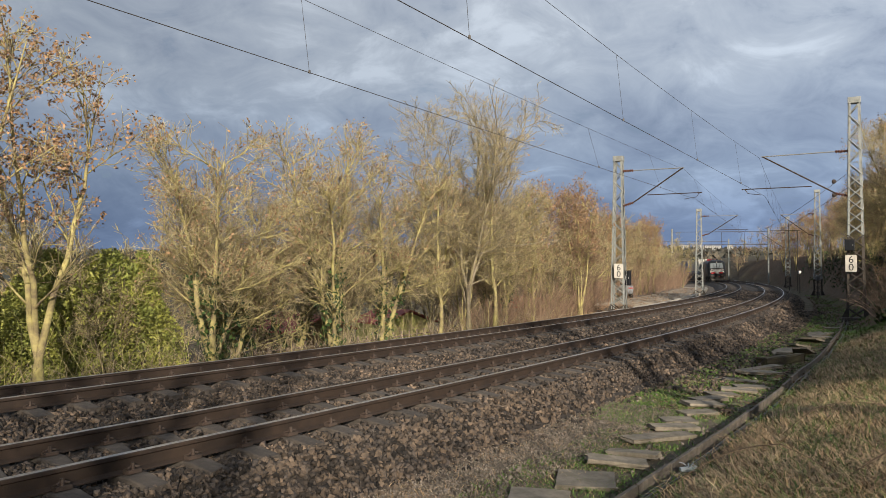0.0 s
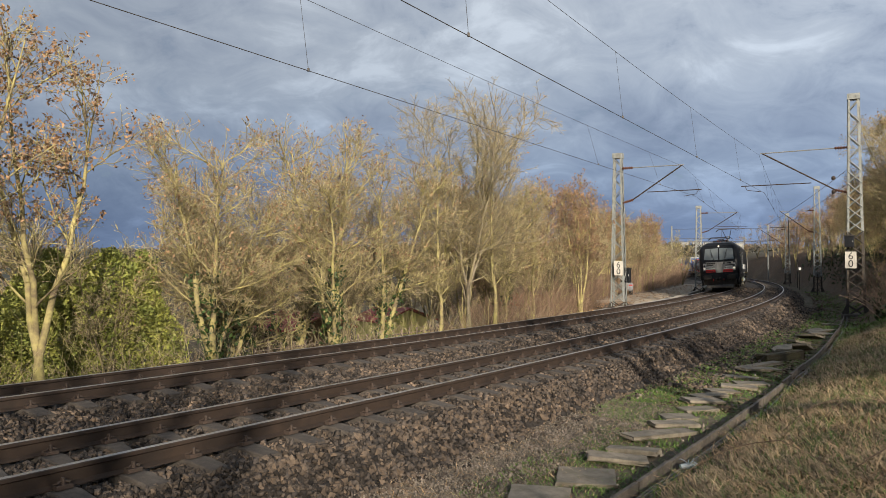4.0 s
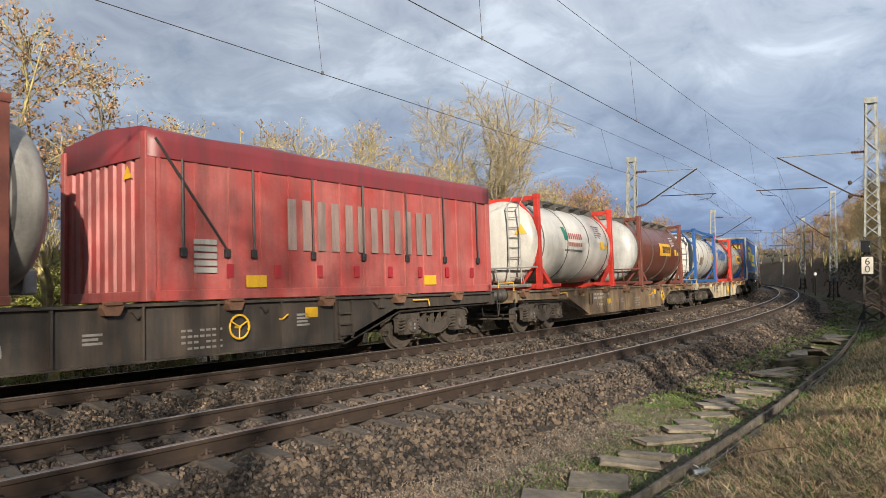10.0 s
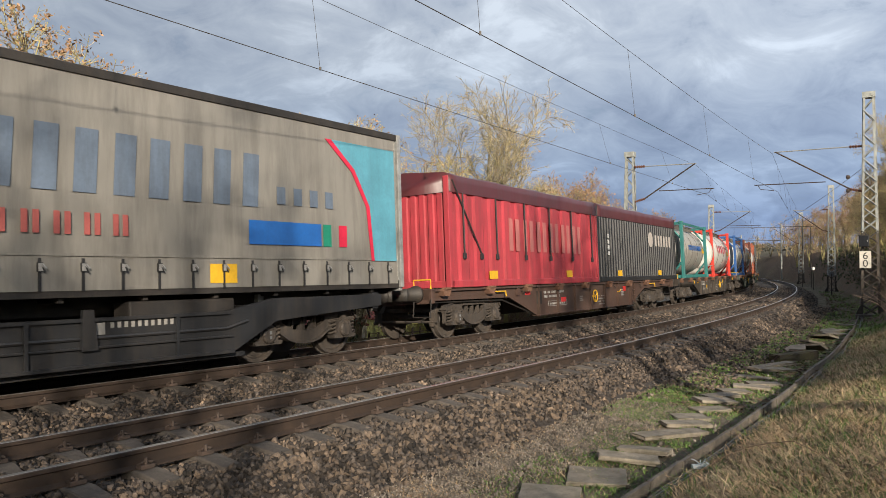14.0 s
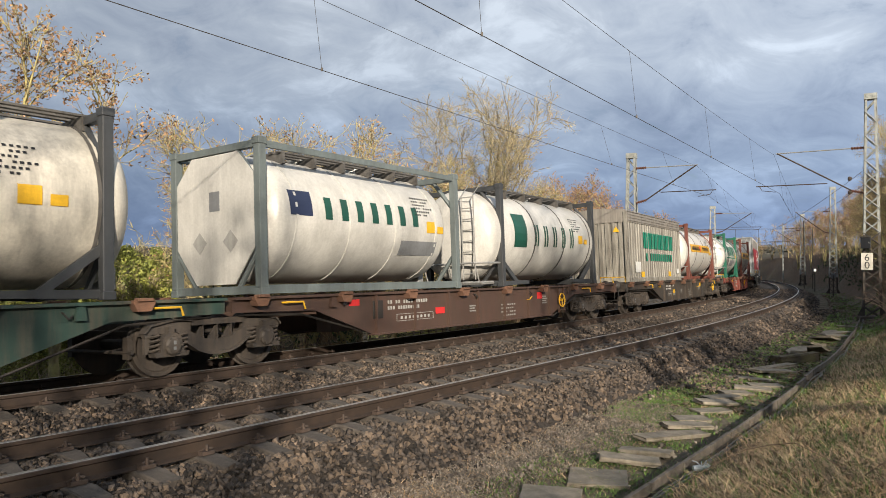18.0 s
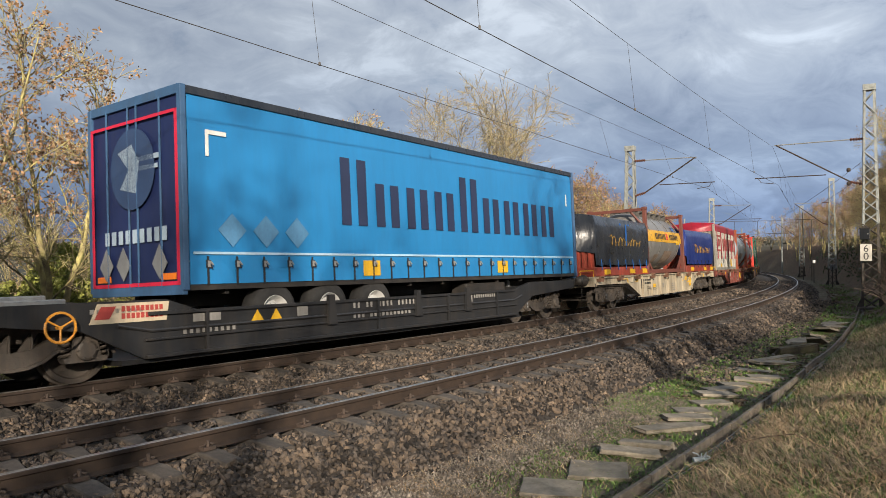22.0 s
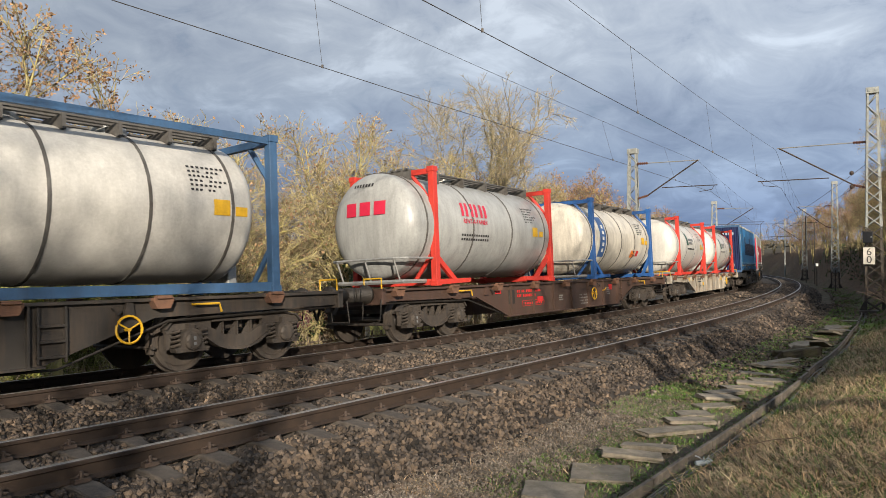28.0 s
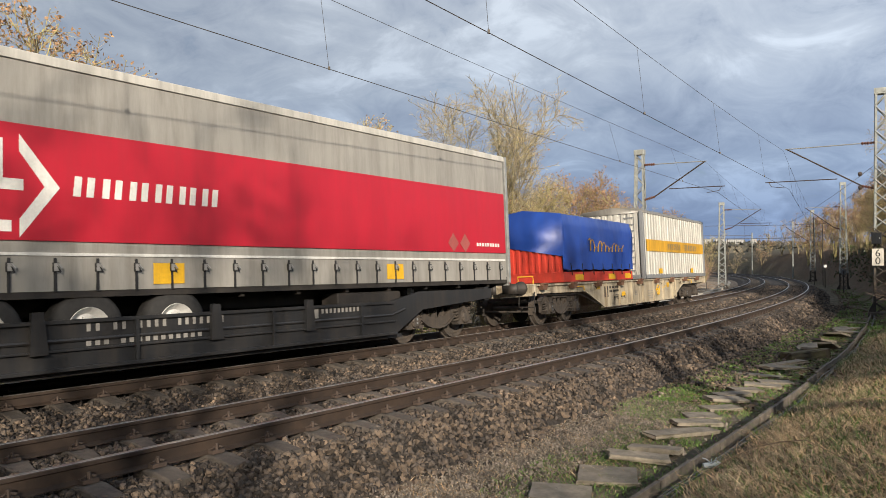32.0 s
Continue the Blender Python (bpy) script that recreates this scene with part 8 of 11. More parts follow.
put("cream-white tank container with blue sign in blue frames", 420.82, plain_tank(T_DIRTY, F_BLUE, over=(1.0, 0.3), hoops=5, marks=[("sign", BAND(-2.4, -1.88, 0.75, 2.1), paint("sign_blue", (0.05, 0.13, 0.33), 0.3), "upright faded blue sign"), ("sign_bar", [(-2.22, -2.06, 0.9 + 0.2 * k, 1.02 + 0.2 * k, 0, 0.012) for k in range(5)], WHITEPAINT, ""), ("hazard_board", BAND(0.75, 1.15, 0.75, 1.0), ORANGE, "orange hazard plate"), ("diamond", [(1.3, 1.55, 0.8, 1.0)], RED, "")]))
words("hazard_number", "39", 0.14, BLACK, LOADS[-1][2], pose(0.95, -1.165, 0.935, 72, 0, 0))
words("hazard_number", "2345", 0.14, BLACK, LOADS[-1][2], pose(0.95, -1.13, 0.815, 68, 0, 0))
LV = lambda: [("emblem", [(-1.3, -1.0, 1.4, 1.95, -0.3)], P_DGREEN, "dark tick emblem"), ("lettering", lw(-0.9, 0.1, 1.6, 1.72, 7) + lw(-0.9, -0.1, 1.45, 1.57, 5), GREYPAINT, ""), ("address_line", lw(-1.2, 0.2, 1.2, 1.27, 16), BLACK, "")]
put("glossy white tank container in bright red frames", 431.5, plain_tank(T_WHITE, F_RED, over=(1.15, 0.3), hoop_mat=GREYPAINT, marks=LV(), end_marks=[("code_line", [rect(-0.2, 0.5, 2.0, 2.08), rect(-0.05, 0.3, 1.85, 1.92)], BLACK, "")]))
put("glossy white tank container with green tick in bright red frames", 440.7, plain_tank(T_WHITE, F_RED, over=(1.15, 0.3), hoop_mat=GREYPAINT, marks=LV(), end_marks=[("code_line", [rect(-0.2, 0.5, 2.0, 2.08), rect(-0.05, 0.3, 1.85, 1.92)], BLACK, "")]))


# --- boxes ---
def box_load(label, c0, c1, c):
    c["len"] = c1 - c0
    load("b", c0, c1, swap_box("swap_container", label, c))


box_load("scratched red ribbed container with worn red tarpaulin roof", 63.32, 72.4, dict(side=B_RED, rail=B_RED, end=B_RED, roof=R_WORN, h=2.58, slant=True, flat=True, ribs=14, ropes=7, marks=[("lashing_plate", [rect(-3.2 + 0.98 * k, -3.06 + 0.98 * k, 0.34, 0.56) for k in range(8)], paint("lashing_red", (0.33, 0.02, 0.03), 0.3), "dark red lashing plate"), ("lettering", bars(-2.0, 2.3, 0.82, 1.72, 6, fill=0.75), paint("faded_grey_ink", (0.30, 0.22, 0.20), 0.6), "faded grey lettering bars"), ("label", [rect(-3.8, -3.38, 0.42 + 0.11 * k, 0.50 + 0.11 * k) for k in range(5)], WORNWHITE, "worn white label lines")], end_marks=[("hazard_label", [[(-0.85, 1.85), (-0.6, 1.85), (-0.72, 2.05)]], YELLOW, "")]))
box_load("bright red sheeted container with maroon tarpaulin roof", 148.7, 157.75, dict(side=B_PINK, rail=B_PINK, roof=R_MAROON, ribs=12, slant=True, ropes=6, marks=[("lettering", bars(-1.8, 3.2, 0.9, 1.75, 6, fill=0.7), paint("rubbed_ink", (0.48, 0.16, 0.15), 0.4), "rubbed pale lettering bars")]))
box_load("black ribbed container with maroon tarpaulin roof", 157.88, 167.0, dict(side=B_BLACK, rail=B_BLACK, end=B_BLACK, roof=R_MAROON, ribs=34, ropes=0, marks=[("lettering", bars(1.6, 3.9, 1.35, 1.8, 6, fill=0.5) + [oval(1.1, 1.6, 0.3, 0.3, 16)], paint("pale_grey_ink", (0.5, 0.46, 0.42), 0.3), "pale lettering bars"), ("number_bar", [rect(-3.7, -3.55, 1.5 - 0.2 * k, 1.64 - 0.2 * k) for k in range(4)], WHITEPAINT, "")]))
box_load("dirty grey ribbed container with green lettering", 237.93, 245.8, dict(side=B_GREY, rail=B_GREY, end=B_GREY, roof=R_GREY, ribs=24, ropes=0, flat=True, hard=True, marks=[("lettering", bars(-2.0, 2.55, 1.28, 1.9, 10, fill=0.84), P_GREEN, "green lettering bars"), ("number_bar", bars(-1.75, 2.4, 0.8, 1.1, 13, fill=0.5, gaps=(1,)), P_GREEN, "green number bars"), ("label", [rect(-3.2, -2.5, 0.35, 0.75), rect(3.1, 3.5, 0.3, 0.5)], WHITEPAINT, "white labels")], end_marks=[("hazard_label", [[(-0.95, 1.85), (-0.7, 1.85), (-0.82, 2.05)]], YELLOW, "")]))
box_load("dirty grey-white ribbed container with red tarpaulin roof", 330.82, 339.85, dict(side=B_GREY, rail=B_GREY, end=B_GREY, roof=R_RED, flat=True, ribs=30, ropes=6, rope=paint("strap_red", (0.3, 0.03, 0.05), 0.2), marks=[("lettering", bars(-1.75, 3.75, 1.12, 1.85, 7, fill=0.74), P_FADERED, "red lettering bars"), ("emblem", [rect(-3.9, -3.8, 1.1, 2.0), rect(-2.6, -2.5, 1.1, 2.0), rect(-3.9, -2.5, 1.92, 2.0), rect(-3.9, -2.5, 1.1, 1.18), [(-3.6, 1.4), (-2.9, 1.4), (-2.8, 1.75), (-3.3, 1.8)]], P_FADERED, "red framed emblem"), ("yellow_plate", [rect(1.65, 2.15, 0.25, 0.65)], YELLOW, "yellow plate"), ("placard", [[(-1.9, 0.55), (-1.65, 0.8), (-1.4, 0.55), (-1.65, 0.3)]], GREYPAINT, ""), ("number_bar", [rect(-4.3, -4.2, 1.9 - 0.13 * k, 1.99 - 0.13 * k) for k in range(11)], BLACK, "")]))
words("letter", "R", 0.3, BLACK, LOADS[-1][2], pose(1.9, -1.276, 0.45, 90, 0, 0))
box_load("pale grey smooth container with a worn amber band", 493.65, 502.8, dict(side=B_WHITE, rail=GREYPAINT, end=B_WHITE, roof=C_GREY, rim=0.12, flat=True, ribs=26, ropes=0, marks=[("band", [rect(-4.3, 4.3, 1.05, 1.5)], P_AMBER, "worn amber band"), ("lettering", bars(-1.6, 3.0, 1.15, 1.4, 16, gaps=(7, 8)), GREYPAINT, "")], end_marks=[("ladder_rung", [rect(-0.9, -0.5, 0.3 + 0.25 * k, 0.35 + 0.25 * k) for k in range(9)], GREYPAINT, "")]))

# --- sheeted flats ---
F_BASE = paint("base_red", (0.30, 0.05, 0.03), 0.5)


def WAVE(x0, x1, z, h, n):
    """A running wavy stroke, taller at its start: it stands for a line of script."""
    u = np.linspace(0, 1, 8 * n)
    xs = x0 + (x1 - x0) * u + 0.09 * np.sin(2 * np.pi * n * u)
    zs = z + h * (0.26 + 0.24 * np.sin(2 * np.pi * n * u + 1.2)) * (0.75 + 0.3 * np.sin(19 * u) + 0.85 * np.exp(-((u - 0.04) / 0.06) ** 2) + 0.6 * np.exp(-((u - 0.3) / 0.05) ** 2)) + 0.05 * u
    w = 0.055
    return [[(xs[k], zs[k]), (xs[k] + w, zs[k]), (xs[k + 1] + w, zs[k + 1] + 0.01), (xs[k + 1], zs[k + 1] + 0.01)] if zs[k + 1] >= zs[k] else [(xs[k + 1], zs[k + 1]), (xs[k + 1] + w, zs[k + 1]), (xs[k] + w, zs[k] + 0.01), (xs[k], zs[k] + 0.01)] for k in range(len(u) - 1)]


ba = tarped_flat("sheeted_container", "container under a black lashed tarpaulin with gold script", dict(base=F_BASE, tarp=C_BLACKT, lash=P_BLUE, seed=2, marks=[("script", WAVE(-1.6, 1.9, 1.0, 0.55, 10), paint("gold_ink", (0.45, 0.27, 0.06), 0.2), "gold script as plain strokes"), ("repair_tape", [rect(0.1, 0.24, 1.05, 1.82), rect(-0.55, -0.42, 1.76, 1.84), rect(0.42, 0.58, 1.78, 1.84)], P_BLUE, "blue repair tape")]))
load("f", 311.0, 317.06, ba)
bb = tarped_flat("sheeted_container", "container under a dark blue tarpaulin with gold script", dict(base=F_BASE, tarp=C_ULTRA, seed=3, marks=[("script", WAVE(-1.4, 2.0, 0.9, 0.6, 10), P_AMBER, "gold script as plain strokes")]))
load("f", 323.5, 329.56, bb)
bcn = tarped_flat("sheeted_container", "red container under a bright blue tarpaulin with gold script", dict(base=paint("base_bright_red", (0.55, 0.05, 0.03), 0.3), tarp=tarp("bright_ultramarine", (0.015, 0.06, 0.32), 0.15), seed=4, marks=[("script", WAVE(-1.2, 2.0, 0.9, 0.6, 10), P_AMBER, "gold script as plain strokes")]))
load("f", 486.2, 492.26, bcn)

# ---------------- wagons ----------------
REDDISH += [W_RED, W_BROWN]
# (front end behind the front buffer, thing, distance of its middle, its two pivots)
WAGONS = [(locomotive(), 9.49, 4.75)]


def sgns(front, label, body, mark, hand=1.6):
    WAGONS.append((flat_wagon("container_wagon", label, body, mark, hand=hand), front + 9.87, 7.1))


def pocket(front):
    a = pocket_half("pocket_wagon", "black articulated pocket wagon half with hand brake wheel", True)
    b = pocket_half("pocket_wagon", "black articulated pocket wagon half with operator board", False)
    WAGONS.append((a, front + 9.4, 7.1))
    WAGONS.append((b, front + 9.4 + 14.5, 7.1))


LBL = "%s container flat wagon with fish-bellied sills"
pocket(19.0)
sgns(53.4, LBL % "dusty black", W_BLACK, WHITEPAINT)
sgns(73.15, LBL % "stained tan-brown", W_TAN, WHITEPAINT, hand=4.0)
sgns(92.9, LBL % "grimy sand-coloured", W_CREAM, BLACK, hand=0.6)
pocket(113.15)
sgns(147.2, LBL % "dark brown", W_BROWN, WHITEPAINT, hand=0.2)
sgns(167.0, LBL % "dusty black", W_BLACK, WHITEPAINT)
WAGONS.append((flat_wagon("container_wagon", LBL % "dark green", W_GREEN, WHITEPAINT, pivots=(-5.6, 5.6), ends=(-8.1, 8.1)), 194.8, 5.6))
WAGONS.append((flat_wagon("container_wagon", LBL % "dark green articulated", W_GREEN, WHITEPAINT, pivots=(-6.6, 7.6), ends=(-9.0, 8.0), bogies=(True, False), hand=-0.5), 211.75, 7.0))
WAGONS.append((flat_wagon("container_wagon", LBL % "rust-brown articulated", W_BROWN, WHITEPAINT, pivots=(-7.6, 6.6), ends=(-8.0, 9.0), bogies=(False, True), hand=4.0), 227.85, 7.0))
bogie(WAGONS[-1][0], -8.05)
sgns(236.8, LBL % "grimy black", W_BLACK, WHITEPAINT, hand=6.0)
sgns(256.3, LBL % "faded red-brown", W_RED, WHITEPAINT)
pocket(275.95)
sgns(310.1, LBL % "grimy sand-coloured", W_CREAM, BLACK, hand=3.6)
sgns(329.95, LBL % "faded red-brown", W_RED, WHITEPAINT)
sgns(349.8, LBL % "brown", W_BROWN, RED)
sgns(369.5, LBL % "dusty black", W_BLACK, WHITEPAINT, hand=5.0)
sgns(389.2, LBL % "dusty black", W_BLACK, WHITEPAINT, hand=5.1)
sgns(409.0, LBL % "brown", W_BROWN, RED)
sgns(428.75, LBL % "dirty white", W_WHITE, BLACK, hand=4.5)
pocket(448.9)
sgns(483.5, LBL % "grimy sand-coloured", W_CREAM, BLACK)
# ---------------- plants ----------------
def unit(v):
    return v / np.maximum(np.linalg.norm(v, axis=-1, keepdims=True), 1e-9)


def tubes(P, R, n=3):
    """Round stems along many lines at once: P is (lines, points, 3), R the radii."""
    N, K = P.shape[:2]
    d = np.empty_like(P)
    d[:, 1:-1] = P[:, 2:] - P[:, :-2]
    d[:, 0], d[:, -1] = P[:, 1] - P[:, 0], P[:, -1] - P[:, -2]
    d = unit(d)
    u = unit(np.cross(d, np.array([0.31, 0.52, 0.79])))
    w = np.cross(d, u)
    a = 2 * np.pi * np.arange(n) / n
    V = P[:, :, None] + R[:, :, None, None] * (np.cos(a)[:, None] * u[:, :, None] + np.sin(a)[:, None] * w[:, :, None])
    i = np.arange(N * K * n).reshape(N, K, n)
    j = np.roll(i, -1, 2)
    F = np.stack([i[:, :-1], j[:, :-1], j[:, 1:], i[:, 1:]], -1).reshape(-1, 4)
    return V.reshape(-1, 3), F


def fast(name, V, F, material, parent=None, smooth=False):
    """A mesh straight from arrays of corners and of quads or triangles."""
    me = bpy.data.meshes.new(name)
    k = F.shape[1]
    me.vertices.add(len(V))
    me.vertices.foreach_set("co", np.ascontiguousarray(V, np.float32).ravel())
    me.loops.add(F.size)
    me.loops.foreach_set("vertex_index", np.ascontiguousarray(F, np.int32).ravel())
    me.polygons.add(len(F))
    me.polygons.foreach_set("loop_start", np.arange(0, F.size, k, dtype=np.int32))
    if smooth:
        me.polygons.foreach_set("use_smooth", np.ones(len(F), bool))
    me.update(calc_edges=True)
    me.materials.append(material)
    ob = new(name, me)
    ob.parent = parent
    return ob


def join(*vf):
    V, F, n = [], [], 0
    for v, f in vf:
        V.append(v)
        F.append(f + n)
        n += len(v)
    return np.concatenate(V), np.concatenate(F)


def grow(P, R, rs, per, t0, t1, length, lean, K, up, wild, thin=0.55, tip=0.35):
    """Side shoots from lines P: per shoots each, between t0 and t1 of the parent, leaning off it by lean (radians)."""
    N, M = P.shape[:2]
    par = np.repeat(np.arange(N), per)
    t = rs.uniform(t0, t1, len(par)) * (M - 1)
    i = np.minimum(t.astype(int), M - 2)
    f = (t - i)[:, None]
    base = P[par, i] * (1 - f) + P[par, i + 1] * f
    rad = R[par, i] * (1 - f[:, 0]) + R[par, i + 1] * f[:, 0]
    d = unit(P[par, i + 1] - P[par, i])
    q = unit(np.cross(d, rs.normal(size=d.shape)))
    a = rs.normal(lean, 0.18, len(par))[:, None]
    d = unit(d * np.cos(a) + q * np.sin(a))
    L = length * rs.uniform(0.55, 1.15, len(par)) * (1 - 0.45 * t / (M - 1))
    out = [base]
    for k in range(K - 1):
        d = unit(d + np.array([0, 0, up]) + wild * rs.normal(size=d.shape))
        out.append(out[-1] + d * (L / (K - 1))[:, None])
    Q = np.stack(out, 1)
    r0 = np.maximum(rad * thin, 0.004)
    return Q, r0[:, None] * np.linspace(1, tip, K)[None, :]


TREES = {}


def build_tree(key, seed, H, stems, limbs, sub, twigs, spread, twig_mat, leaves=0, fine=True, base_r=0.11, ivy=0, dark=False, bark=None):
    """A bare broad-leaved tree: one or more tapered stems, limbs, boughs and a fine crown of twigs."""
    rs = np.random.RandomState(seed)
    t = thing("tree", "", "tree")
    K = 10
    h = np.linspace(0, 1, K)
    P = np.zeros((stems, K, 3))
    fork = rs.uniform(0.06, 0.2) if stems > 1 else 0.0
    for s in range(stems):
        a = 2 * np.pi * (s + rs.uniform(-0.25, 0.25)) / stems
        out = (0.05 if stems == 1 else 0.30) * H * spread * np.maximum(0, h - fork) ** 0.9 * rs.uniform(0.4, 1.2)
        P[s, :, 0] = np.cos(a) * out + np.cumsum(rs.normal(0, 0.012 * H, K)) * 0.5 * (h > fork)
        P[s, :, 1] = np.sin(a) * out + np.cumsum(rs.normal(0, 0.012 * H, K)) * 0.5 * (h > fork)
        P[s, :, 2] = H * 0.88 * h * rs.uniform(0.82, 1.04) - 0.15 * (h == 0)
        P[s, 0, :2] = rs.normal(0, 0.05, 2)
    R = base_r * (1 - 0.88 * h)[None, :] * rs.uniform(0.75, 1.1, (stems, 1))
    R[:, 0] *= 1.35
    L1, R1 = grow(P, R, rs, limbs // stems, 0.20, 0.97, H * 0.37 * spread, 0.82, 7, 0.06, 0.14, thin=0.42, tip=0.3)
    L2, R2 = grow(L1, R1, rs, sub, 0.15, 1.0, H * 0.17 * spread, 0.75, 4, 0.05, 0.18, thin=0.55)
    L2b, R2b = grow(P, R, rs, sub * 2, 0.3, 1.0, H * 0.22 * spread, 0.75, 4, 0.06, 0.14, thin=0.3)
    L2 = np.concatenate([L2, L2b])
    R2 = np.clip(np.concatenate([R2, R2b]), 0.0085 if fine else 0.011, 0.022)
    fast("trunk", *join(tubes(P, R, 9), tubes(L1, np.maximum(R1, 0.015), 5), tubes(L2, R2, 3)), bark or (BARK if dark else BARK_LICHEN), t, True)
    L3, R3 = grow(L2, R2, rs, twigs, 0.1, 1.0, 0.45 if fine else 0.8, 0.80, 3 if fine else 2, 0.06, 0.24, thin=0.6, tip=0.5)
    R3 = np.clip(R3, 0.0050 if fine else 0.0095, 0.0070 if fine else 0.014)
    fast("crown", *tubes(L3, R3, 3), twig_mat if not fine or twig_mat is TWIG_RED else BUD, t)
    if leaves:
        tips = L3[:, -1]
        tips = tips[tips[:, 2] > 0.42 * H]
        tip = tips[rs.randint(0, len(tips), leaves)]
        fast("leaves", *leaf_cards(tip + rs.normal(0, 0.05, tip.shape), 0.048, rs), LEAF_BROWN, t)
    if ivy:
        k = rs.randint(0, stems, ivy)
        f = rs.uniform(0.02, 0.5, ivy)
        pts = np.stack([np.interp(f, h, P[0, :, c]) for c in range(3)], 1)
        for s in range(stems):
            m_ = k == s
            pts[m_] = np.stack([np.interp(f[m_], h, P[s, :, c]) for c in range(3)], 1)
        fast("ivy", *leaf_cards(pts + rs.normal(0, 0.16, pts.shape) * (1.1 - f)[:, None], 0.08, rs), LEAF_IVY, t)
    TREES[key] = t
    return t


def leaf_cards(c, size, rs):
    """Small pointed leaves, each a bent pair of triangles drawn as one quad."""
    n = len(c)
    a = unit(rs.normal(size=(n, 3)))
    b = unit(np.cross(a, rs.normal(size=(n, 3))))
    s = size * rs.uniform(0.6, 1.3, (n, 1))
    nn = np.cross(a, b)
    V = np.stack([c - a * s, c + b * s * 0.5 + nn * s * 0.15, c + a * s, c - b * s * 0.5 + nn * s * 0.15], 1).reshape(-1, 3)
    return V, np.arange(4 * n).reshape(n, 4)


build_tree("forked", 3, 8.6, 3, 24, 8, 5, 0.72, TWIG_LICHEN, leaves=3600, base_r=0.085)
build_tree("lichen", 5, 6.6, 3, 42, 10, 8, 1.08, TWIG_LICHEN, leaves=1500, ivy=700, base_r=0.10)
build_tree("broad", 8, 9.6, 5, 65, 11, 11, 1.0, TWIG, leaves=300, base_r=0.085, bark=BARK_GREY)
build_tree("slim", 11, 8.4, 1, 26, 8, 6, 0.55, TWIG_LICHEN, base_r=0.09)
build_tree("shrubby", 14, 5.4, 5, 35, 6, 7, 0.8, TWIG, leaves=150, base_r=0.05, dark=True)
build_tree("russet", 17, 6.4, 4, 32, 6, 7, 0.62, TWIG_RED, leaves=2200, base_r=0.05)
build_tree("open", 31, 9.0, 3, 24, 7, 4, 1.0, TWIG, base_r=0.15, dark=True)
build_tree("far_a", 21, 8.0, 3, 15, 4, 6, 0.9, TWIG, fine=False, base_r=0.10, dark=True)
build_tree("far_b", 23, 8.0, 4, 16, 4, 6, 0.75, TWIG_RED, fine=False, leaves=200, base_r=0.08, dark=True)
build_tree("far_c", 25, 8.0, 2, 14, 4, 6, 0.9, TWIG_LICHEN, fine=False, base_r=0.10, dark=True)
TREE_LABELS = {
    "forked": "forked bare tree with withered brown leaves", "lichen": "bare tree with yellow lichen and ivy on its trunk",
    "broad": "tall many-stemmed bare tree with fine crown", "slim": "slim upright bare tree with yellowish bark",
    "shrubby": "low many-stemmed bare tree in brush", "russet": "reddish-brown bare thicket tree with a few leaves",
    "open": "unseen open-crowned bare tree on the bank, there for its shade", "far_a": "bare tree in a distant row", "far_b": "reddish bare tree in a distant row", "far_c": "yellowish bare tree in a distant row"}
USED = set()


def plant(kind, s, o, size=1.0, turn=0.0, group="trees along the railway"):
    base = TREES[kind]
    p = at(s, o)
    m = pose(p.x, p.y, ground_z(s, o) - 0.05, 0, 0, turn)
    if kind not in USED:
        ob = base
        USED.add(kind)
        ob.matrix_basis = m @ Matrix.Scale(size, 4)
    else:
        ob = copy_thing(base, m)
        ob.scale = (size, size, size)
    tagged(ob, TREE_LABELS[kind], "tree", group)
    return ob


# the row beside the far track
plant("forked", 7.6, 9.2, 1.04, 20)
plant("forked", 5.4, 8.8, 1.0, 130)
plant("lichen", 12.6, 9.6, 0.97, 200)
plant("lichen", 17.3, 9.3, 1.12, 60)
plant("lichen", 15.0, 11.6, 0.85, 140)
plant("lichen", 14.2, 10.6, 0.8, 20)
plant("broad", 26.0, 9.2, 1.12, 10)
plant("slim", 23.8, 9.3, 1.02, 0)
plant("slim", 24.9, 9.9, 1.08, 120)
plant("lichen", 21.6, 10.5, 1.05, 250)
plant("shrubby", 10.2, 10.8, 0.75, 40)
plant("shrubby", 19.6, 10.8, 0.85, 300)
for s, o, k, z in ((10.5, 14.5, "lichen", 0.9), (16.8, 14.0, "lichen", 1.1), (20.0, 13.6, "lichen", 1.15), (22.5, 13.2, "broad", 0.85), (28.0, 12.2, "broad", 0.86), (32.5, 11.6, "broad", 0.78), (36.5, 11.8, "lichen", 1.12), (27.0, 8.5, "slim", 1.05)):
    plant(k, s, o, z, (s * 53) % 360)
plant("slim", 29.5, 9.2, 0.85, 33)
plant("lichen", 31.0, 10.2, 1.05, 310)
rs_ = np.random.RandomState(4)
for i, s in enumerate(np.arange(28, 76, 1.7)):
    plant(("russet", "shrubby", "russet", "slim")[i % 4], float(s), float(8.4 + rs_.uniform(0, 2.2) + np.interp(s, [38, 44, 64], [0, 1.6, 2.2])), float(rs_.uniform(1.08, 1.32) * (0.76 if i % 4 == 3 else 1.0)), float(rs_.uniform(0, 360)))
for i in range(20):
    s = -4 + i * 3.1
    plant(("far_a", "far_c", "far_b")[i % 3], s, float(16 + rs_.uniform(0, 7)), float(rs_.uniform(0.7, 0.9)), float(rs_.uniform(0, 360)))
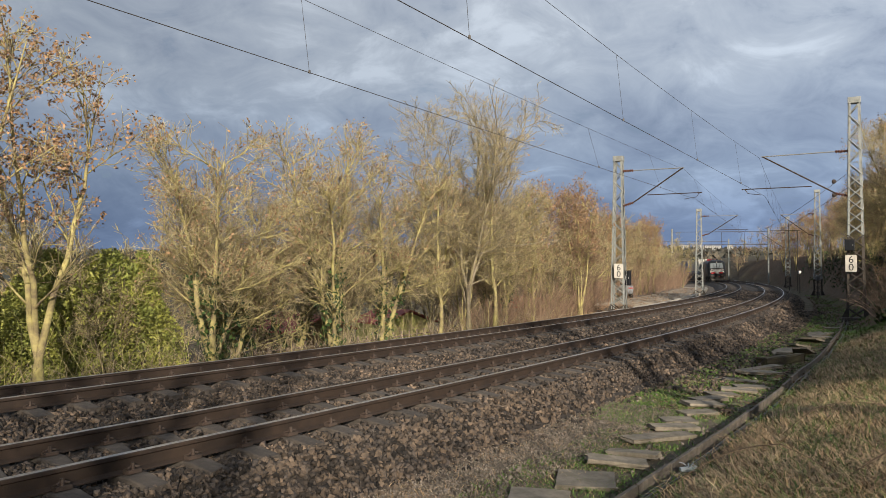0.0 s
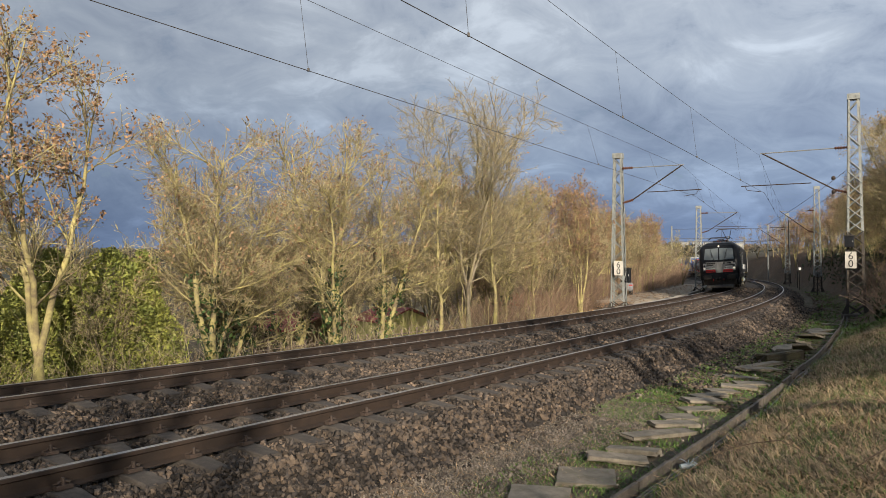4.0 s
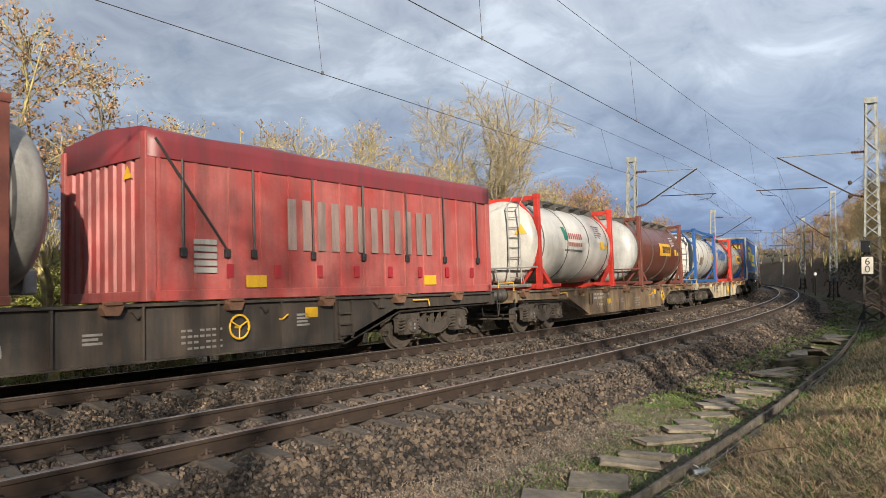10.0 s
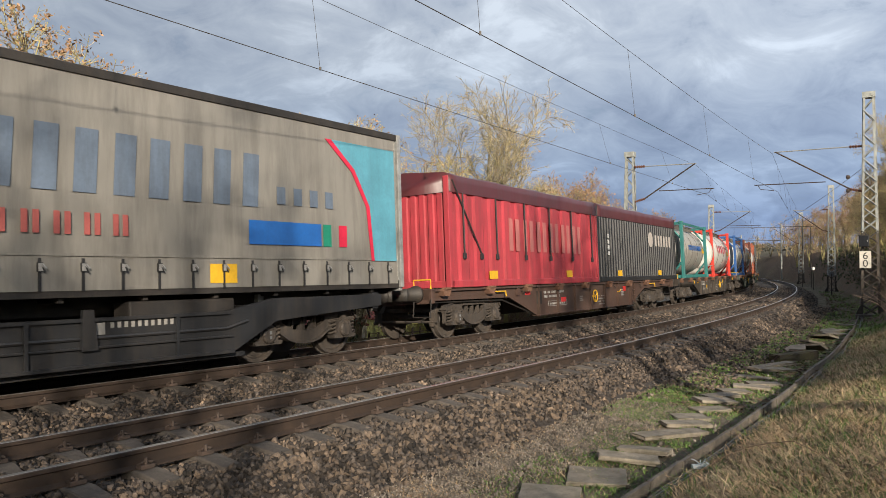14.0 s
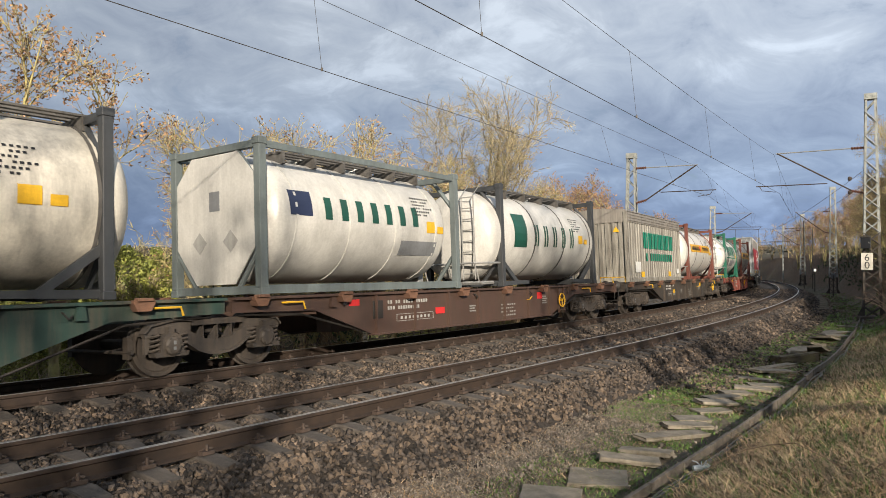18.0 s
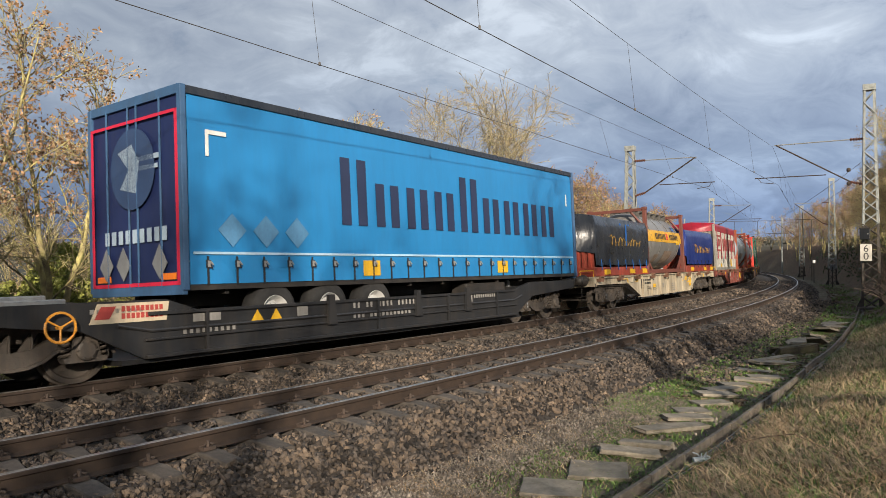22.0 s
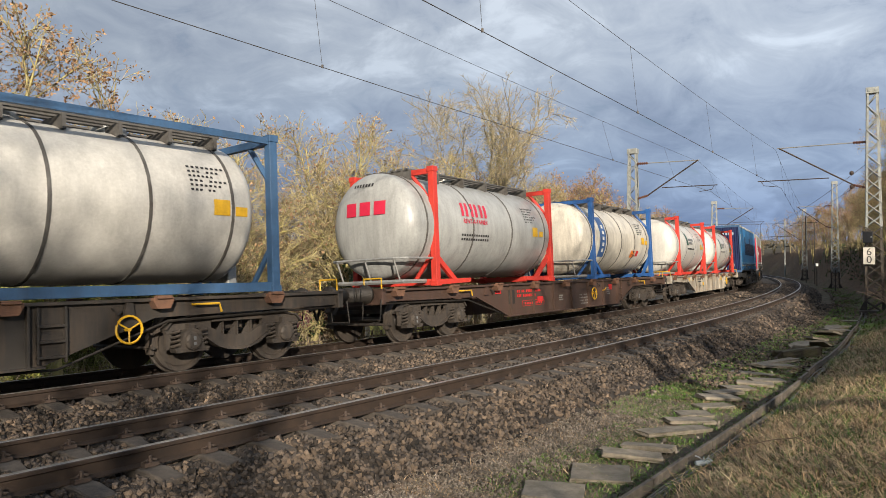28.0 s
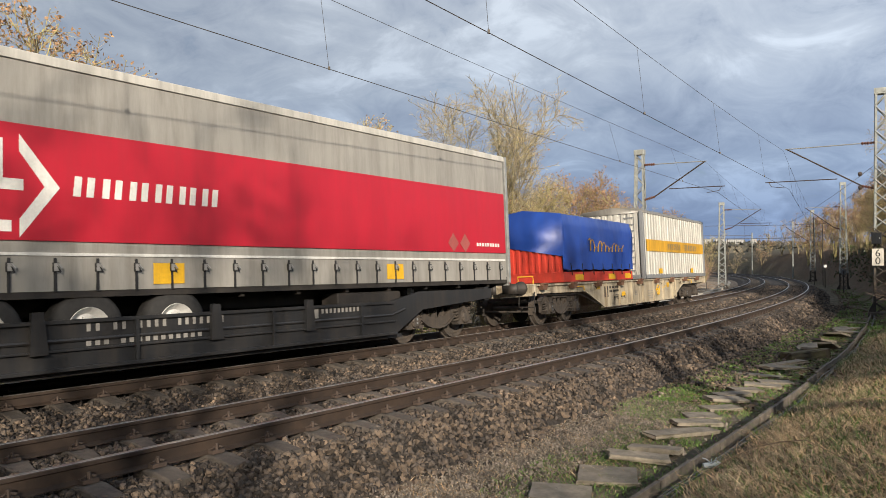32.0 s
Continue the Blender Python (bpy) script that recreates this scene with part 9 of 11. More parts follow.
for i in range(30):
    s = 62 + i * 3.6
    plant(("far_b", "far_b", "far_a", "far_c")[i % 4], s, float(10.8 + rs_.uniform(0, 5)), float(rs_.uniform(0.75, 1.0)), float(rs_.uniform(0, 360)))
for i in range(12):
    plant(("far_a", "far_c")[i % 2], float(rs_.uniform(-10, 90)), float(rs_.uniform(24, 60)), float(rs_.uniform(0.6, 0.85)), float(rs_.uniform(0, 360)), "trees in the gardens")
for i in range(34):
    s = float(rs_.uniform(100, 205))
    side = i % 2
    plant(("far_a", "far_b", "far_c")[i % 3], s, float(rs_.uniform(9, 22) if side else rs_.uniform(-20, -7)), float(rs_.uniform(0.65, 0.95)), float(rs_.uniform(0, 360)))
# the bank on the near side
for s, o, k, z in ((44, -7.2, "lichen", 1.05), (47, -7.4, "broad", 0.8), (50.5, -7.6, "lichen", 1.1), (54, -7.2, "russet", 1.0), (48, -6.2, "lichen", 0.9), (53, -6.4, "lichen", 0.95), (59, -6.8, "russet", 0.95), (66, -7.2, "lichen", 0.9), (41, -8.2, "slim", 0.85), (45.5, -9.0, "far_b", 0.95), (85, -6.8, "far_a", 0.7), (92, -6.6, "far_b", 0.72), (99, -6.5, "far_c", 0.75), (50, -9.5, "far_a", 0.85), (57, -9, "russet", 0.9), (64, -8.5, "far_b", 0.75), (70, -9.5, "far_c", 0.8), (76, -8.5, "far_a", 0.8),
                   (82, -8.8, "far_b", 0.85), (88, -9.5, "far_a", 0.85), (95, -8.5, "far_c", 0.85), (103, -8, "far_b", 0.85), (112, -9, "far_a", 0.9), (121, -8, "far_b", 0.9), (131, -9, "far_a", 0.9),
                   (142, -8, "far_c", 0.9), (154, -8, "far_b", 1.0), (166, -9, "far_a", 1.0), (180, -6, "far_b", 1.0), (195, -3, "far_a", 1.0), (44, -11, "far_a", 0.9), (54, -13, "far_c", 0.9), (66, -13, "far_a", 0.9), (62, -7.0, "russet", 1.05), (69, -6.6, "shrubby", 1.15), (73, -7.2, "russet", 1.1), (79, -7.4, "russet", 1.1), (84, -7.6, "shrubby", 1.3), (90, -7.2, "russet", 1.15), (96, -7.4, "russet", 1.2), (104, -6.8, "russet", 1.2), (113, -6.8, "russet", 1.3), (124, -6.5, "russet", 1.3), (136, -6.5, "russet", 1.35)):
    plant(k, s, o, z, (s * 37) % 360, "trees on the bank")


# unseen trees behind the camera: their branches shade the train and the ballast
def behind(kind, x, y, size, turn):
    s, o = nearest(np.array([x]), np.array([y]))
    return plant(kind, float(s[0]), float(o[0]), size, turn, "trees on the bank")


# the trees at x 8.4 and 11 are added only to shade the ballast
for x, y, k, z, a in ((-9.5, -9, "open", 1.15, 0), (-4.4, -10, "open", 1.25, 70), (-0.5, -9.5, "open", 1.15, 140), (14, -6, "open", 1.2, 80), (8.4, -4.2, "open", 1.3, 45), (11, -3.2, "open", 1.35, 200),
                      (-14.5, -11, "open", 1.2, 160), (-7, -15, "open", 1.4, 90), (2, -16, "open", 1.4, 10), (20, -2, "open", 1.1, 20), (-11.5, -14, "open", 1.3, 220), (-2.5, -13.5, "open", 1.3, 300), (-18, -14, "open", 1.3, 120)):
    behind(k, x, y, z * 0.84, a)


def thicket(name, label, n, place, hgt, material, seed, r=0.007, bend=0.5, K=4):
    """Brush: many thin arching stems, too many to count. place(rs, n) gives along and across the track."""
    rs = np.random.RandomState(seed)
    s, o = place(rs, n)
    th = np.interp(s, LINE_S, _th)
    X = np.interp(s, LINE_S, LINE_X) - np.cos(th) * o
    Y = np.interp(s, LINE_S, LINE_Y) + np.sin(th) * o
    Z = lie(s, o, X, Y) - 0.03
    L = hgt * rs.uniform(0.35, 1.1, n)
    d = unit(np.stack([rs.normal(0, 0.45, n), rs.normal(0, 0.45, n), np.ones(n)], 1))
    pts = [np.stack([X, Y, Z], 1)]
    side = rs.normal(0, bend, (n, 3))
    side[:, 2] = -np.abs(side[:, 2]) * 0.5
    for k in range(K - 1):
        d = unit(d + side * 0.5 + rs.normal(0, 0.12, (n, 3)))
        pts.append(pts[-1] + d * (L / (K - 1))[:, None])
    P = np.stack(pts, 1)
    R = r * rs.uniform(0.5, 1.5, (n, 1)) * np.linspace(1, 0.4, K)[None]
    Q, RQ = grow(P, R, rs, 2, 0.3, 0.95, hgt * 0.33, 0.6, 2, 0.05, 0.2, thin=0.7)
    ob = fast(name, *join(tubes(P, R, 3), tubes(Q, RQ, 3)), material)
    return tagged(ob, label, "brush", kind="stuff")


def strip(s0, s1, o0, o1, grow_with=1.0):
    def f(rs, n):
        u = rs.uniform(0, 1, n) ** grow_with
        return s0 + (s1 - s0) * u, rs.uniform(o0, o1, n)
    return f


def yard_edge(rs, n):
    s = 40 + 100 * rs.uniform(0, 1, n) ** 1.3
    return s, 8.6 + np.interp(s, [40, 45, 70, 140], [0, 1.6, 2.0, 1.0]) + rs.uniform(0, 3, n)


thicket("brush", "tangled leafless brush along the track", 1500, strip(-1, 34, 7.8, 12.5), 1.1, TWIG, 1, r=0.0045, K=3)
thicket("brush", "yellowish leafless brush and saplings", 560, strip(0, 40, 8.0, 14), 2.2, TWIG_LICHEN, 2, r=0.006, bend=0.18, K=3)
thicket("brush", "reddish brown upright thicket", 1700, strip(27, 44, 8.4, 11.5), 2.6, TWIG_RED, 3, r=0.007, bend=0.12, K=3)
thicket("brush", "reddish brown thicket beside the yard", 2600, yard_edge, 3.6, TWIG_RED, 4, r=0.011, bend=0.1, K=3)
thicket("brush", "leafless brush on the bank, its shade put into the colour", 2400, strip(28, 150, -12, -5.8, 1.6), 1.3, TWIG_DARK, 5, r=0.008, bend=0.6, K=3)
thicket("brush", "dense brown brush on the steep bank", 3000, strip(30, 80, -9.5, -5.6, 1.4), 1.7, TWIG_DARK, 15, r=0.009, bend=0.45, K=3)
thicket("brush", "brambles on the upper bank", 1000, strip(12, 34, -12, -8.0), 1.0, TWIG_RED, 6, r=0.006, bend=0.9)


def litter(name, label, n, s0, s1, o0, o1, size, material, seed, k=1.3):
    """Fallen leaves lying flat."""
    rs = np.random.RandomState(seed)
    s, o = s0 + (s1 - s0) * rs.uniform(0, 1, n) ** k, rs.uniform(o0, o1, n)
    th = np.interp(s, LINE_S, _th)
    X = np.interp(s, LINE_S, LINE_X) - np.cos(th) * o
    Y = np.interp(s, LINE_S, LINE_Y) + np.sin(th) * o
    V, F = leaf_cards(np.zeros((n, 3)), size, rs)
    V[:, 2] *= 0.35
    V += np.repeat(np.stack([X, Y, lie(s, o, X, Y) + 0.02], 1), 4, 0)
    tagged(fast(name, V, F, material), label, "leaf litter", kind="stuff")


litter("leaf_litter", "dark fallen leaves on the bank and path", 14000, 12, 75, -10.5, -2.7, 0.09, mat("dead_leaf", (0.17, 0.115, 0.072), (0.09, 0.063, 0.043), 3, 0.85, bump=0, islands=True, vary=0.5), 51)
litter("leaf_litter", "brown fallen leaves on the near bank", 2600, 4.5, 20, -9, -4.7, 0.045, MATS["dead_leaf"], 52)
litter("leaf_litter", "fallen leaves scattered on the yard", 1600, 40, 100, 6.6, 10.5, 0.10, LEAF_BROWN, 54, 1.2)
litter("leaf_litter", "brown fallen leaves below the bare trees", 7000, 0, 46, 6.3, 12, 0.07, LEAF_BROWN, 53, 1.0)


def bank_ivy():
    """Ivy and brambles that cover the steep bank."""
    rs = np.random.RandomState(77)
    n = 7000
    s, o = 30 + 90 * rs.uniform(0, 1, n) ** 1.3, rs.uniform(-10.5, -5.5, n)
    th = np.interp(s, LINE_S, _th)
    X = np.interp(s, LINE_S, LINE_X) - np.cos(th) * o
    Y = np.interp(s, LINE_S, LINE_Y) + np.sin(th) * o
    lump = 0.25 + 0.35 * fbm(X * 2.2, Y * 2.2, 8)
    Z = lie(s, o, X, Y) + np.clip(lump, 0.02, 0.9) * rs.uniform(0.2, 1, n)
    tagged(fast("ivy_cover", *leaf_cards(np.stack([X, Y, Z], 1), 0.15, rs), LEAF_IVY), "dark ivy and brambles covering the bank", "ivy", kind="stuff")


bank_ivy()


# hedge out of view behind the camera, added to shade the foreground
def unseen_hedge(rs, n):
    x, y = np.where(rs.uniform(0, 1, n) < 0.955, rs.uniform(-28, -0.6, n), rs.uniform(1.5, 8.5, n)), rs.uniform(-11, -6.5, n)
    return nearest(x, y + 0.12 * np.abs(x))


thicket("hedge", "unseen leafless hedge added behind the camera to shade the ballast", 5200, unseen_hedge, 2.9, TWIG, 7, r=0.019, bend=0.18, K=3)


# second hedge, kept outside the view and added to shade path and bank
def unseen_side_hedge(rs, n):
    k = rs.uniform(0, 1, n) < 0.30
    x = np.where(k, rs.uniform(11.5, 16, n), rs.uniform(16, 38, n))
    y = np.where(k, rs.uniform(-5, 0, n), rs.uniform(0.0, 2.0, n) + 0.42 * (x - 14))
    return nearest(x, y)


thicket("hedge", "unseen leafless hedge added beside the view to shade path and bank", 1500, unseen_side_hedge, 5.0, TWIG, 9, r=0.03, bend=0.2, K=3)


def conifer():
    """A clipped evergreen hedge bush: hanging sprays of small leaves over inner stems."""
    t = thing("evergreen_bush", "dark and yellowish green evergreen bush behind the bare trees", "bush")
    rs = np.random.RandomState(9)
    stems = np.zeros((7, 5, 3))
    for k in range(7):
        a = k * 0.9
        stems[k] = np.stack([np.linspace(0.2, 1.2, 5) * math.cos(a), np.linspace(0.2, 1.2, 5) * math.sin(a), np.linspace(-0.3, 3.2, 5)], 1)
    fast("stem", *tubes(stems, np.tile(np.linspace(0.09, 0.03, 5), (7, 1)), 6), BARK, t)
    n = 44000
    a, h = rs.uniform(0, 6.28, n), rs.uniform(0, 1, n) ** 0.8
    r = (1.75 - 0.55 * h ** 3) * (0.80 + 0.22 * rs.uniform(0, 1, n)) * (1 + 0.16 * np.sin(3 * a + 5 * h) + 0.09 * np.sin(11 * a + 13 * h))
    c = np.stack([r * np.cos(a) * 1.25, r * np.sin(a), 0.05 + 4.1 * h * (1 + 0.06 * np.sin(5 * a))], 1)
    fast("foliage", *leaf_cards(c, 0.05, rs), LEAF_GREEN, t)
    return t


cf = conifer()
p_ = at(10.6, 12.2)
cf.matrix_basis = pose(p_.x, p_.y, ground_z(10.6, 12.2) - 0.05)
c2 = copy_thing(cf, pose(at(8.8, 12.4).x, at(8.8, 12.4).y, ground_z(8.8, 12.4) - 0.05, 0, 0, 80))
c2.scale = (0.85, 0.85, 0.78)


def grass(name, label, n, place, length, material, seed, flat=0.6, width=0.006):
    rs = np.random.RandomState(seed)
    s, o = place(rs, n)
    th = np.interp(s, LINE_S, _th)
    X = np.interp(s, LINE_S, LINE_X) - np.cos(th) * o
    Y = np.interp(s, LINE_S, LINE_Y) + np.sin(th) * o
    Z = lie(s, o, X, Y) - 0.01
    L = length * rs.uniform(0.4, 1.2, n)
    az = rs.uniform(0, 6.28, n)
    d0 = unit(np.stack([np.cos(az) * flat * 0.6, np.sin(az) * flat * 0.6, np.ones(n)], 1))
    bend = az + rs.normal(0, 0.9, n)
    lay = np.stack([np.cos(bend), np.sin(bend), rs.uniform(-0.5, 0.4, n)], 1)
    p0 = np.stack([X, Y, Z], 1)
    p1 = p0 + d0 * (L * 0.5)[:, None]
    p2 = p1 + unit(d0 + lay * flat * 1.6) * (L * 0.5)[:, None]
    side = np.stack([-np.sin(az), np.cos(az), np.zeros(n)], 1) * width
    V = np.stack([p0 - side, p0 + side, p1 + side * 0.8, p1 - side * 0.8, p2 + side * 0.25, p2 - side * 0.25], 1).reshape(-1, 3)
    i = np.arange(n)[:, None] * 6
    F = np.concatenate([i + np.array([[0, 1, 2, 3]]), i + np.array([[3, 2, 4, 5]])])
    return tagged(fast(name, V, F, material), label, "grass", kind="stuff")


def tufted(s0, s1, o0, o1, spread_, k=1.6, seed=0):
    def f(rs, n):
        m_ = max(8, n // 45)
        cs, co_ = s0 + (s1 - s0) * rs.uniform(0, 1, m_) ** k, rs.uniform(o0, o1, m_)
        j = rs.randint(0, m_, n)
        return np.clip(cs[j] + rs.normal(0, spread_, n), s0, s1), np.clip(co_[j] + rs.normal(0, spread_, n), o0, o1)
    return f


def patchy(s0, s1, o0, o1):
    """Blades that leave gaps: the turf thins out in patches."""
    def f(rs, n):
        s, o = s0 + (s1 - s0) * rs.uniform(0, 1, n) ** 1.7, rs.uniform(o0, o1, n)
        lump = fbm(s * 4.0, o * 4.0, 21)
        return s + np.where(lump < -0.12, rs.normal(0, 0.35, n), 0), o + np.where(lump < -0.12, np.abs(rs.normal(0, 0.3, n)) * np.where(o < -5.2, 1, -1), 0)
    return f


def bramble():
    """Dark thorny canes that arch over the grass."""
    t = thing("bramble", "dark leafless bramble canes arching over dry grass", "bramble")
    rs = np.random.RandomState(18)
    for k in range(5):
        s, o, a = float(rs.uniform(6.2, 11)), float(rs.uniform(-7.0, -5.2)), float(rs.uniform(-0.7, 0.7))
        L, pts = float(rs.uniform(0.9, 1.8)), []
        for f in np.linspace(0, 1, 8):
            q, r = s + L * f * math.sin(a), o - L * f * math.cos(a) + L / 2
            p = at(q, r)
            pts.append((p.x, p.y, ground_z(q, r) + 0.05 + 0.34 * math.sin(math.pi * f) * rs.uniform(0.85, 1.1)))
        part("cane", rod(bmesh.new(), pts, 0.005, 5), TWIG_DARK, t)


bramble()
grass("dry_grass", "matted straw-coloured dry grass on the bank", 76000, patchy(4.5, 26, -9.0, -4.52), 0.27, DRYGRASS, 1, flat=2.4, width=0.0052)
grass("dry_grass", "tall dry grass tufts on the bank", 20000, tufted(4.5, 26, -9.0, -4.7, 0.14), 0.30, DRYGRASS, 2, flat=1.5, width=0.0055)
grass("green_grass", "green grass blades among the dry bank grass", 26000, tufted(5, 30, -8.5, -4.46, 0.28), 0.19, GREENGRASS, 3, flat=0.9, width=0.005)
grass("green_grass", "low green weeds beside the slabs", 21000, tufted(6.0, 34, -4.15, -2.75, 0.17, 1.25), 0.085, GREENGRASS, 4, flat=1.2, width=0.006)
grass("dry_grass", "dead grass and litter on the path", 9000, tufted(5.5, 26, -4.1, -2.0, 0.22), 0.16, DRYGRASS, 5, flat=2.6, width=0.003)
grass("dry_grass", "dead grass along the far edge of the ballast", 16000, strip(0, 40, 6.2, 9.5), 0.2, DRYGRASS, 6, flat=1.2, width=0.007)
grass("green_grass", "green garden grass below the line", 13000, strip(2, 34, 8.5, 18), 0.22, GREENGRASS, 7, flat=0.8, width=0.02)
grass("green_grass", "green moss and weeds at the foot of the ballast", 26000, tufted(10.5, 30, -3.6, -2.1, 0.22, 1.2), 0.085, GREENGRASS, 9, flat=1.2, width=0.007)
grass("green_grass", "green weeds on the far bank foot", 5000, tufted(30, 80, -6.0, -3.0, 0.4), 0.22, GREENGRASS, 8, flat=1.0, width=0.012)
# ---------------- overhead line ----------------
WOODPOLE = mat("old_pole", (0.17, 0.13, 0.10), (0.11, 0.085, 0.07), 4, 0.9, bump=0.3)
MASTPAINT = mat("mast_paint", (0.35, 0.37, 0.355), (0.25, 0.265, 0.25), 4, 0.6, 0.2, 0.2, 30, dirt=(0.15, 0.12, 0.09), dirt_amt=0.35)
MASTDARK = mat("mast_dark", (0.05, 0.045, 0.04), (0.08, 0.065, 0.05), 5, 0.8, bump=0.2)


def mast(s, o, H, sign=False, dark=1.6, box_=False):
    """A lattice mast with four angle legs, zigzag lacing, a footing and, on some, a kilometre board."""
    t = thing("catenary_mast", "grey riveted lattice mast of the overhead line", "mast", "masts of the overhead line")
    z0 = ground_z(s, o)
    t.matrix_basis = frame_at(s, o, 0, 90)
    t.location.z = z0
    H -= z0 - float(rise(s))
    w0, w1 = 0.40, 0.235

    def half(z):
        return w0 + (w1 - w0) * z / H

    def deep(z):
        return 0.72 * half(z)
    for sx in (-1, 1):
        for sy in (-1, 1):
            # each leg in a darker tone up to the given height
            for za, zb, m_ in ((0.0, dark, MASTDARK), (dark, H, MASTPAINT)):
                bm = bmesh.new()
                for q in (((0, 0.095), (0, 0.014)), ((0, 0.014), (0, 0.095))):
                    lo = [bm.verts.new((sx * (half(za) - u), sy * (deep(za) - v), za)) for u in q[0] for v in q[1]]
                    hi = [bm.verts.new((sx * (half(zb) - u), sy * (deep(zb) - v), zb)) for u in q[0] for v in q[1]]
                    for i, j in ((0, 1), (1, 3), (3, 2), (2, 0)):
                        bm.faces.new((lo[i], lo[j], hi[j], hi[i]))
                    bm.faces.new([hi[i] for i in (0, 1, 3, 2)])
                part("leg", bm, m_, t)
    n = int(H / 0.56)
    for i in range(n):
        za, zb = H * i / n, H * (i + 1) / n
        m_ = MASTPAINT if za > dark else MASTDARK
        for sg in (-1, 1):
            # crossed flat bars on both broad faces, single ones on the narrow faces
            for k in ((-1, 1) if za < dark + 2.5 else ((-1) ** i,)):
                bm = rod(bmesh.new(), [(-k * half(za), sg * deep(za), za), (k * half(zb), sg * deep(zb), zb)], 0.03, 4)
                part("brace", bm, m_, t)
            k = (-1) ** i
            bm = rod(bmesh.new(), [(sg * half(za), -k * deep(za), za + 0.04), (sg * half(zb), k * deep(zb), zb)], 0.024, 4)
            part("side_brace", bm, m_, t)
    bm = box(bmesh.new(), -w1 - 0.035, w1 + 0.035, -0.21, 0.21, H - 0.02, H + 0.26, 0.01)
    for x in (-0.14, 0.14):
        box(bm, x - 0.05, x + 0.05, -0.225, 0.225, H + 0.06, H + 0.18)
    part("mast_head", bm, MASTPAINT, t)
    for sx in (-1, 1):
        for ya in (-0.30, 0.27):
            bm = extrude(bmesh.new(), [(sx * 0.34, 0.10), (sx * 0.60, 0.10), (sx * 0.58, 0.18), (sx * 0.42, 0.50), (sx * 0.36, 0.50)], ya, ya + 0.03, "y")
            part("foot_gusset", bm, MASTDARK, t)
    bm = box(bmesh.new(), -0.62, 0.62, -0.46, 0.46, -0.3, 0.12, 0.03)
    part("footing", bm, CONCRETE, t)
    return t


def cantilever(s, o_mast, o_wire, zm, zc, o_dir):
    """Insulated tubes that hold the wires over a track, reaching from the mast to above the rails."""
    t = thing("cantilever", "rusty tubular cantilever with ribbed insulators", "cantilever", "cantilevers of the overhead line")
    def P(o, z):
        return at(s, o, z)
    a, b = o_mast + o_dir * 0.18, o_wire
    bm = rod(bmesh.new(), [P(a + o_dir * 0.62, zm + 0.02), P(b, zm)], 0.028, 6)
    part("top_tube", bm, STEEL_GREY, t)
    bm = rod(bmesh.new(), [P(a + o_dir * 0.62, zc - 0.05), P(b + (b - a) * -0.02, zm)], 0.038, 6)
    part("brace_tube", bm, RAILTOP, t)
    bm = rod(bmesh.new(), [P(a + (b - a) * 0.42, zc + 0.34), P(b + o_dir * 0.9, zc + 0.34)], 0.026, 6)
    rod(bm, [P(b + o_dir * 0.75, zc + 0.34), P(b + o_dir * 0.62, zc + 0.12), P(b, zc + 0.03)], 0.016, 5)
    part("registration_arm", bm, RAILTOP, t)
    for z0, z1 in ((zm + 0.02, zm + 0.02), (zc - 0.22, zc - 0.05)):
        bm = bmesh.new()
        k = 11
        p0, p1 = P(a, z0), P(a + o_dir * 0.64, z1)
        rod(bm, [p0.lerp(p1, i / k) for i in range(k + 1)], [0.035 if i % 2 else 0.085 for i in range(k + 1)], 8)
        part("insulator", bm, mat("brown_insulator", (0.12, 0.05, 0.03), None, 5, 0.3, bump=0), t, "brown ribbed insulator")
    return t


WIRE = mat("copper_wire", (0.05, 0.045, 0.042), (0.07, 0.06, 0.05), 6, 0.6, 0.3, 0.0)


def span(s0, s1, contact, carrier, zc, zm, sag):
    """One span of overhead line, pulled from side to side between its supports: contact wire, sagging carrier and droppers."""
    t = thing("overhead_wire", "dark contact wire with sagging carrier and droppers", "overhead wire", "spans of overhead wire")

    def pt(offs, f, z):
        p = at(s0, offs[0], 0).lerp(at(s1, offs[1], 0), f)
        return (p.x, p.y, p.z + z)
    part("contact_wire", rod(bmesh.new(), [pt(contact, f, zc) for f in np.linspace(0, 1, 9)], 0.008, 5), WIRE, t)

    def zmess(f):
        return zm - sag * 4 * f * (1 - f)
    part("carrier_wire", rod(bmesh.new(), [pt(carrier, f, zmess(f)) for f in np.linspace(0, 1, 17)], 0.006, 5), WIRE, t)
    for k in range(5):
        f = 0.10 + 0.187 * k
        p = Vector(pt(contact, f, zc))
        part("dropper", rod(bmesh.new(), [pt(carrier, f, zmess(f)), p], 0.004, 4), WIRE, t)
        part("clamp", box(bmesh.new(), p.x - 0.02, p.x + 0.02, p.y - 0.02, p.y + 0.02, p.z - 0.012, p.z + 0.05), WIRE, t)


SUP = [-43, -2, 39, 77, 116, 158, 200]
for i, (s0, s1) in enumerate(zip(SUP, SUP[1:])):
    k = i % 2
    span(s0, s1, (-1.154, -0.849) if k else (-0.849, -1.154), (-1.03, -0.60) if k else (-0.60, -1.03), 5.55, 7.5, 0.23)
    span(s0, s1, (2.718, 2.50) if k else (2.50, 2.718), (2.81, 3.08) if k else (3.08, 2.81), 5.55, 7.15, 0.12)
MAST_R = [mast(38.5, -4.8, 9.75, dark=3.9), mast(79, -4.05, 9.6), mast(116, -4.3, 9.6)]
MAST_L = [mast(39, 6.6, 7.85, dark=0.3), mast(75.5, 6.7, 7.75, dark=0.3)]
mast(-2, 7.2, 7.9)
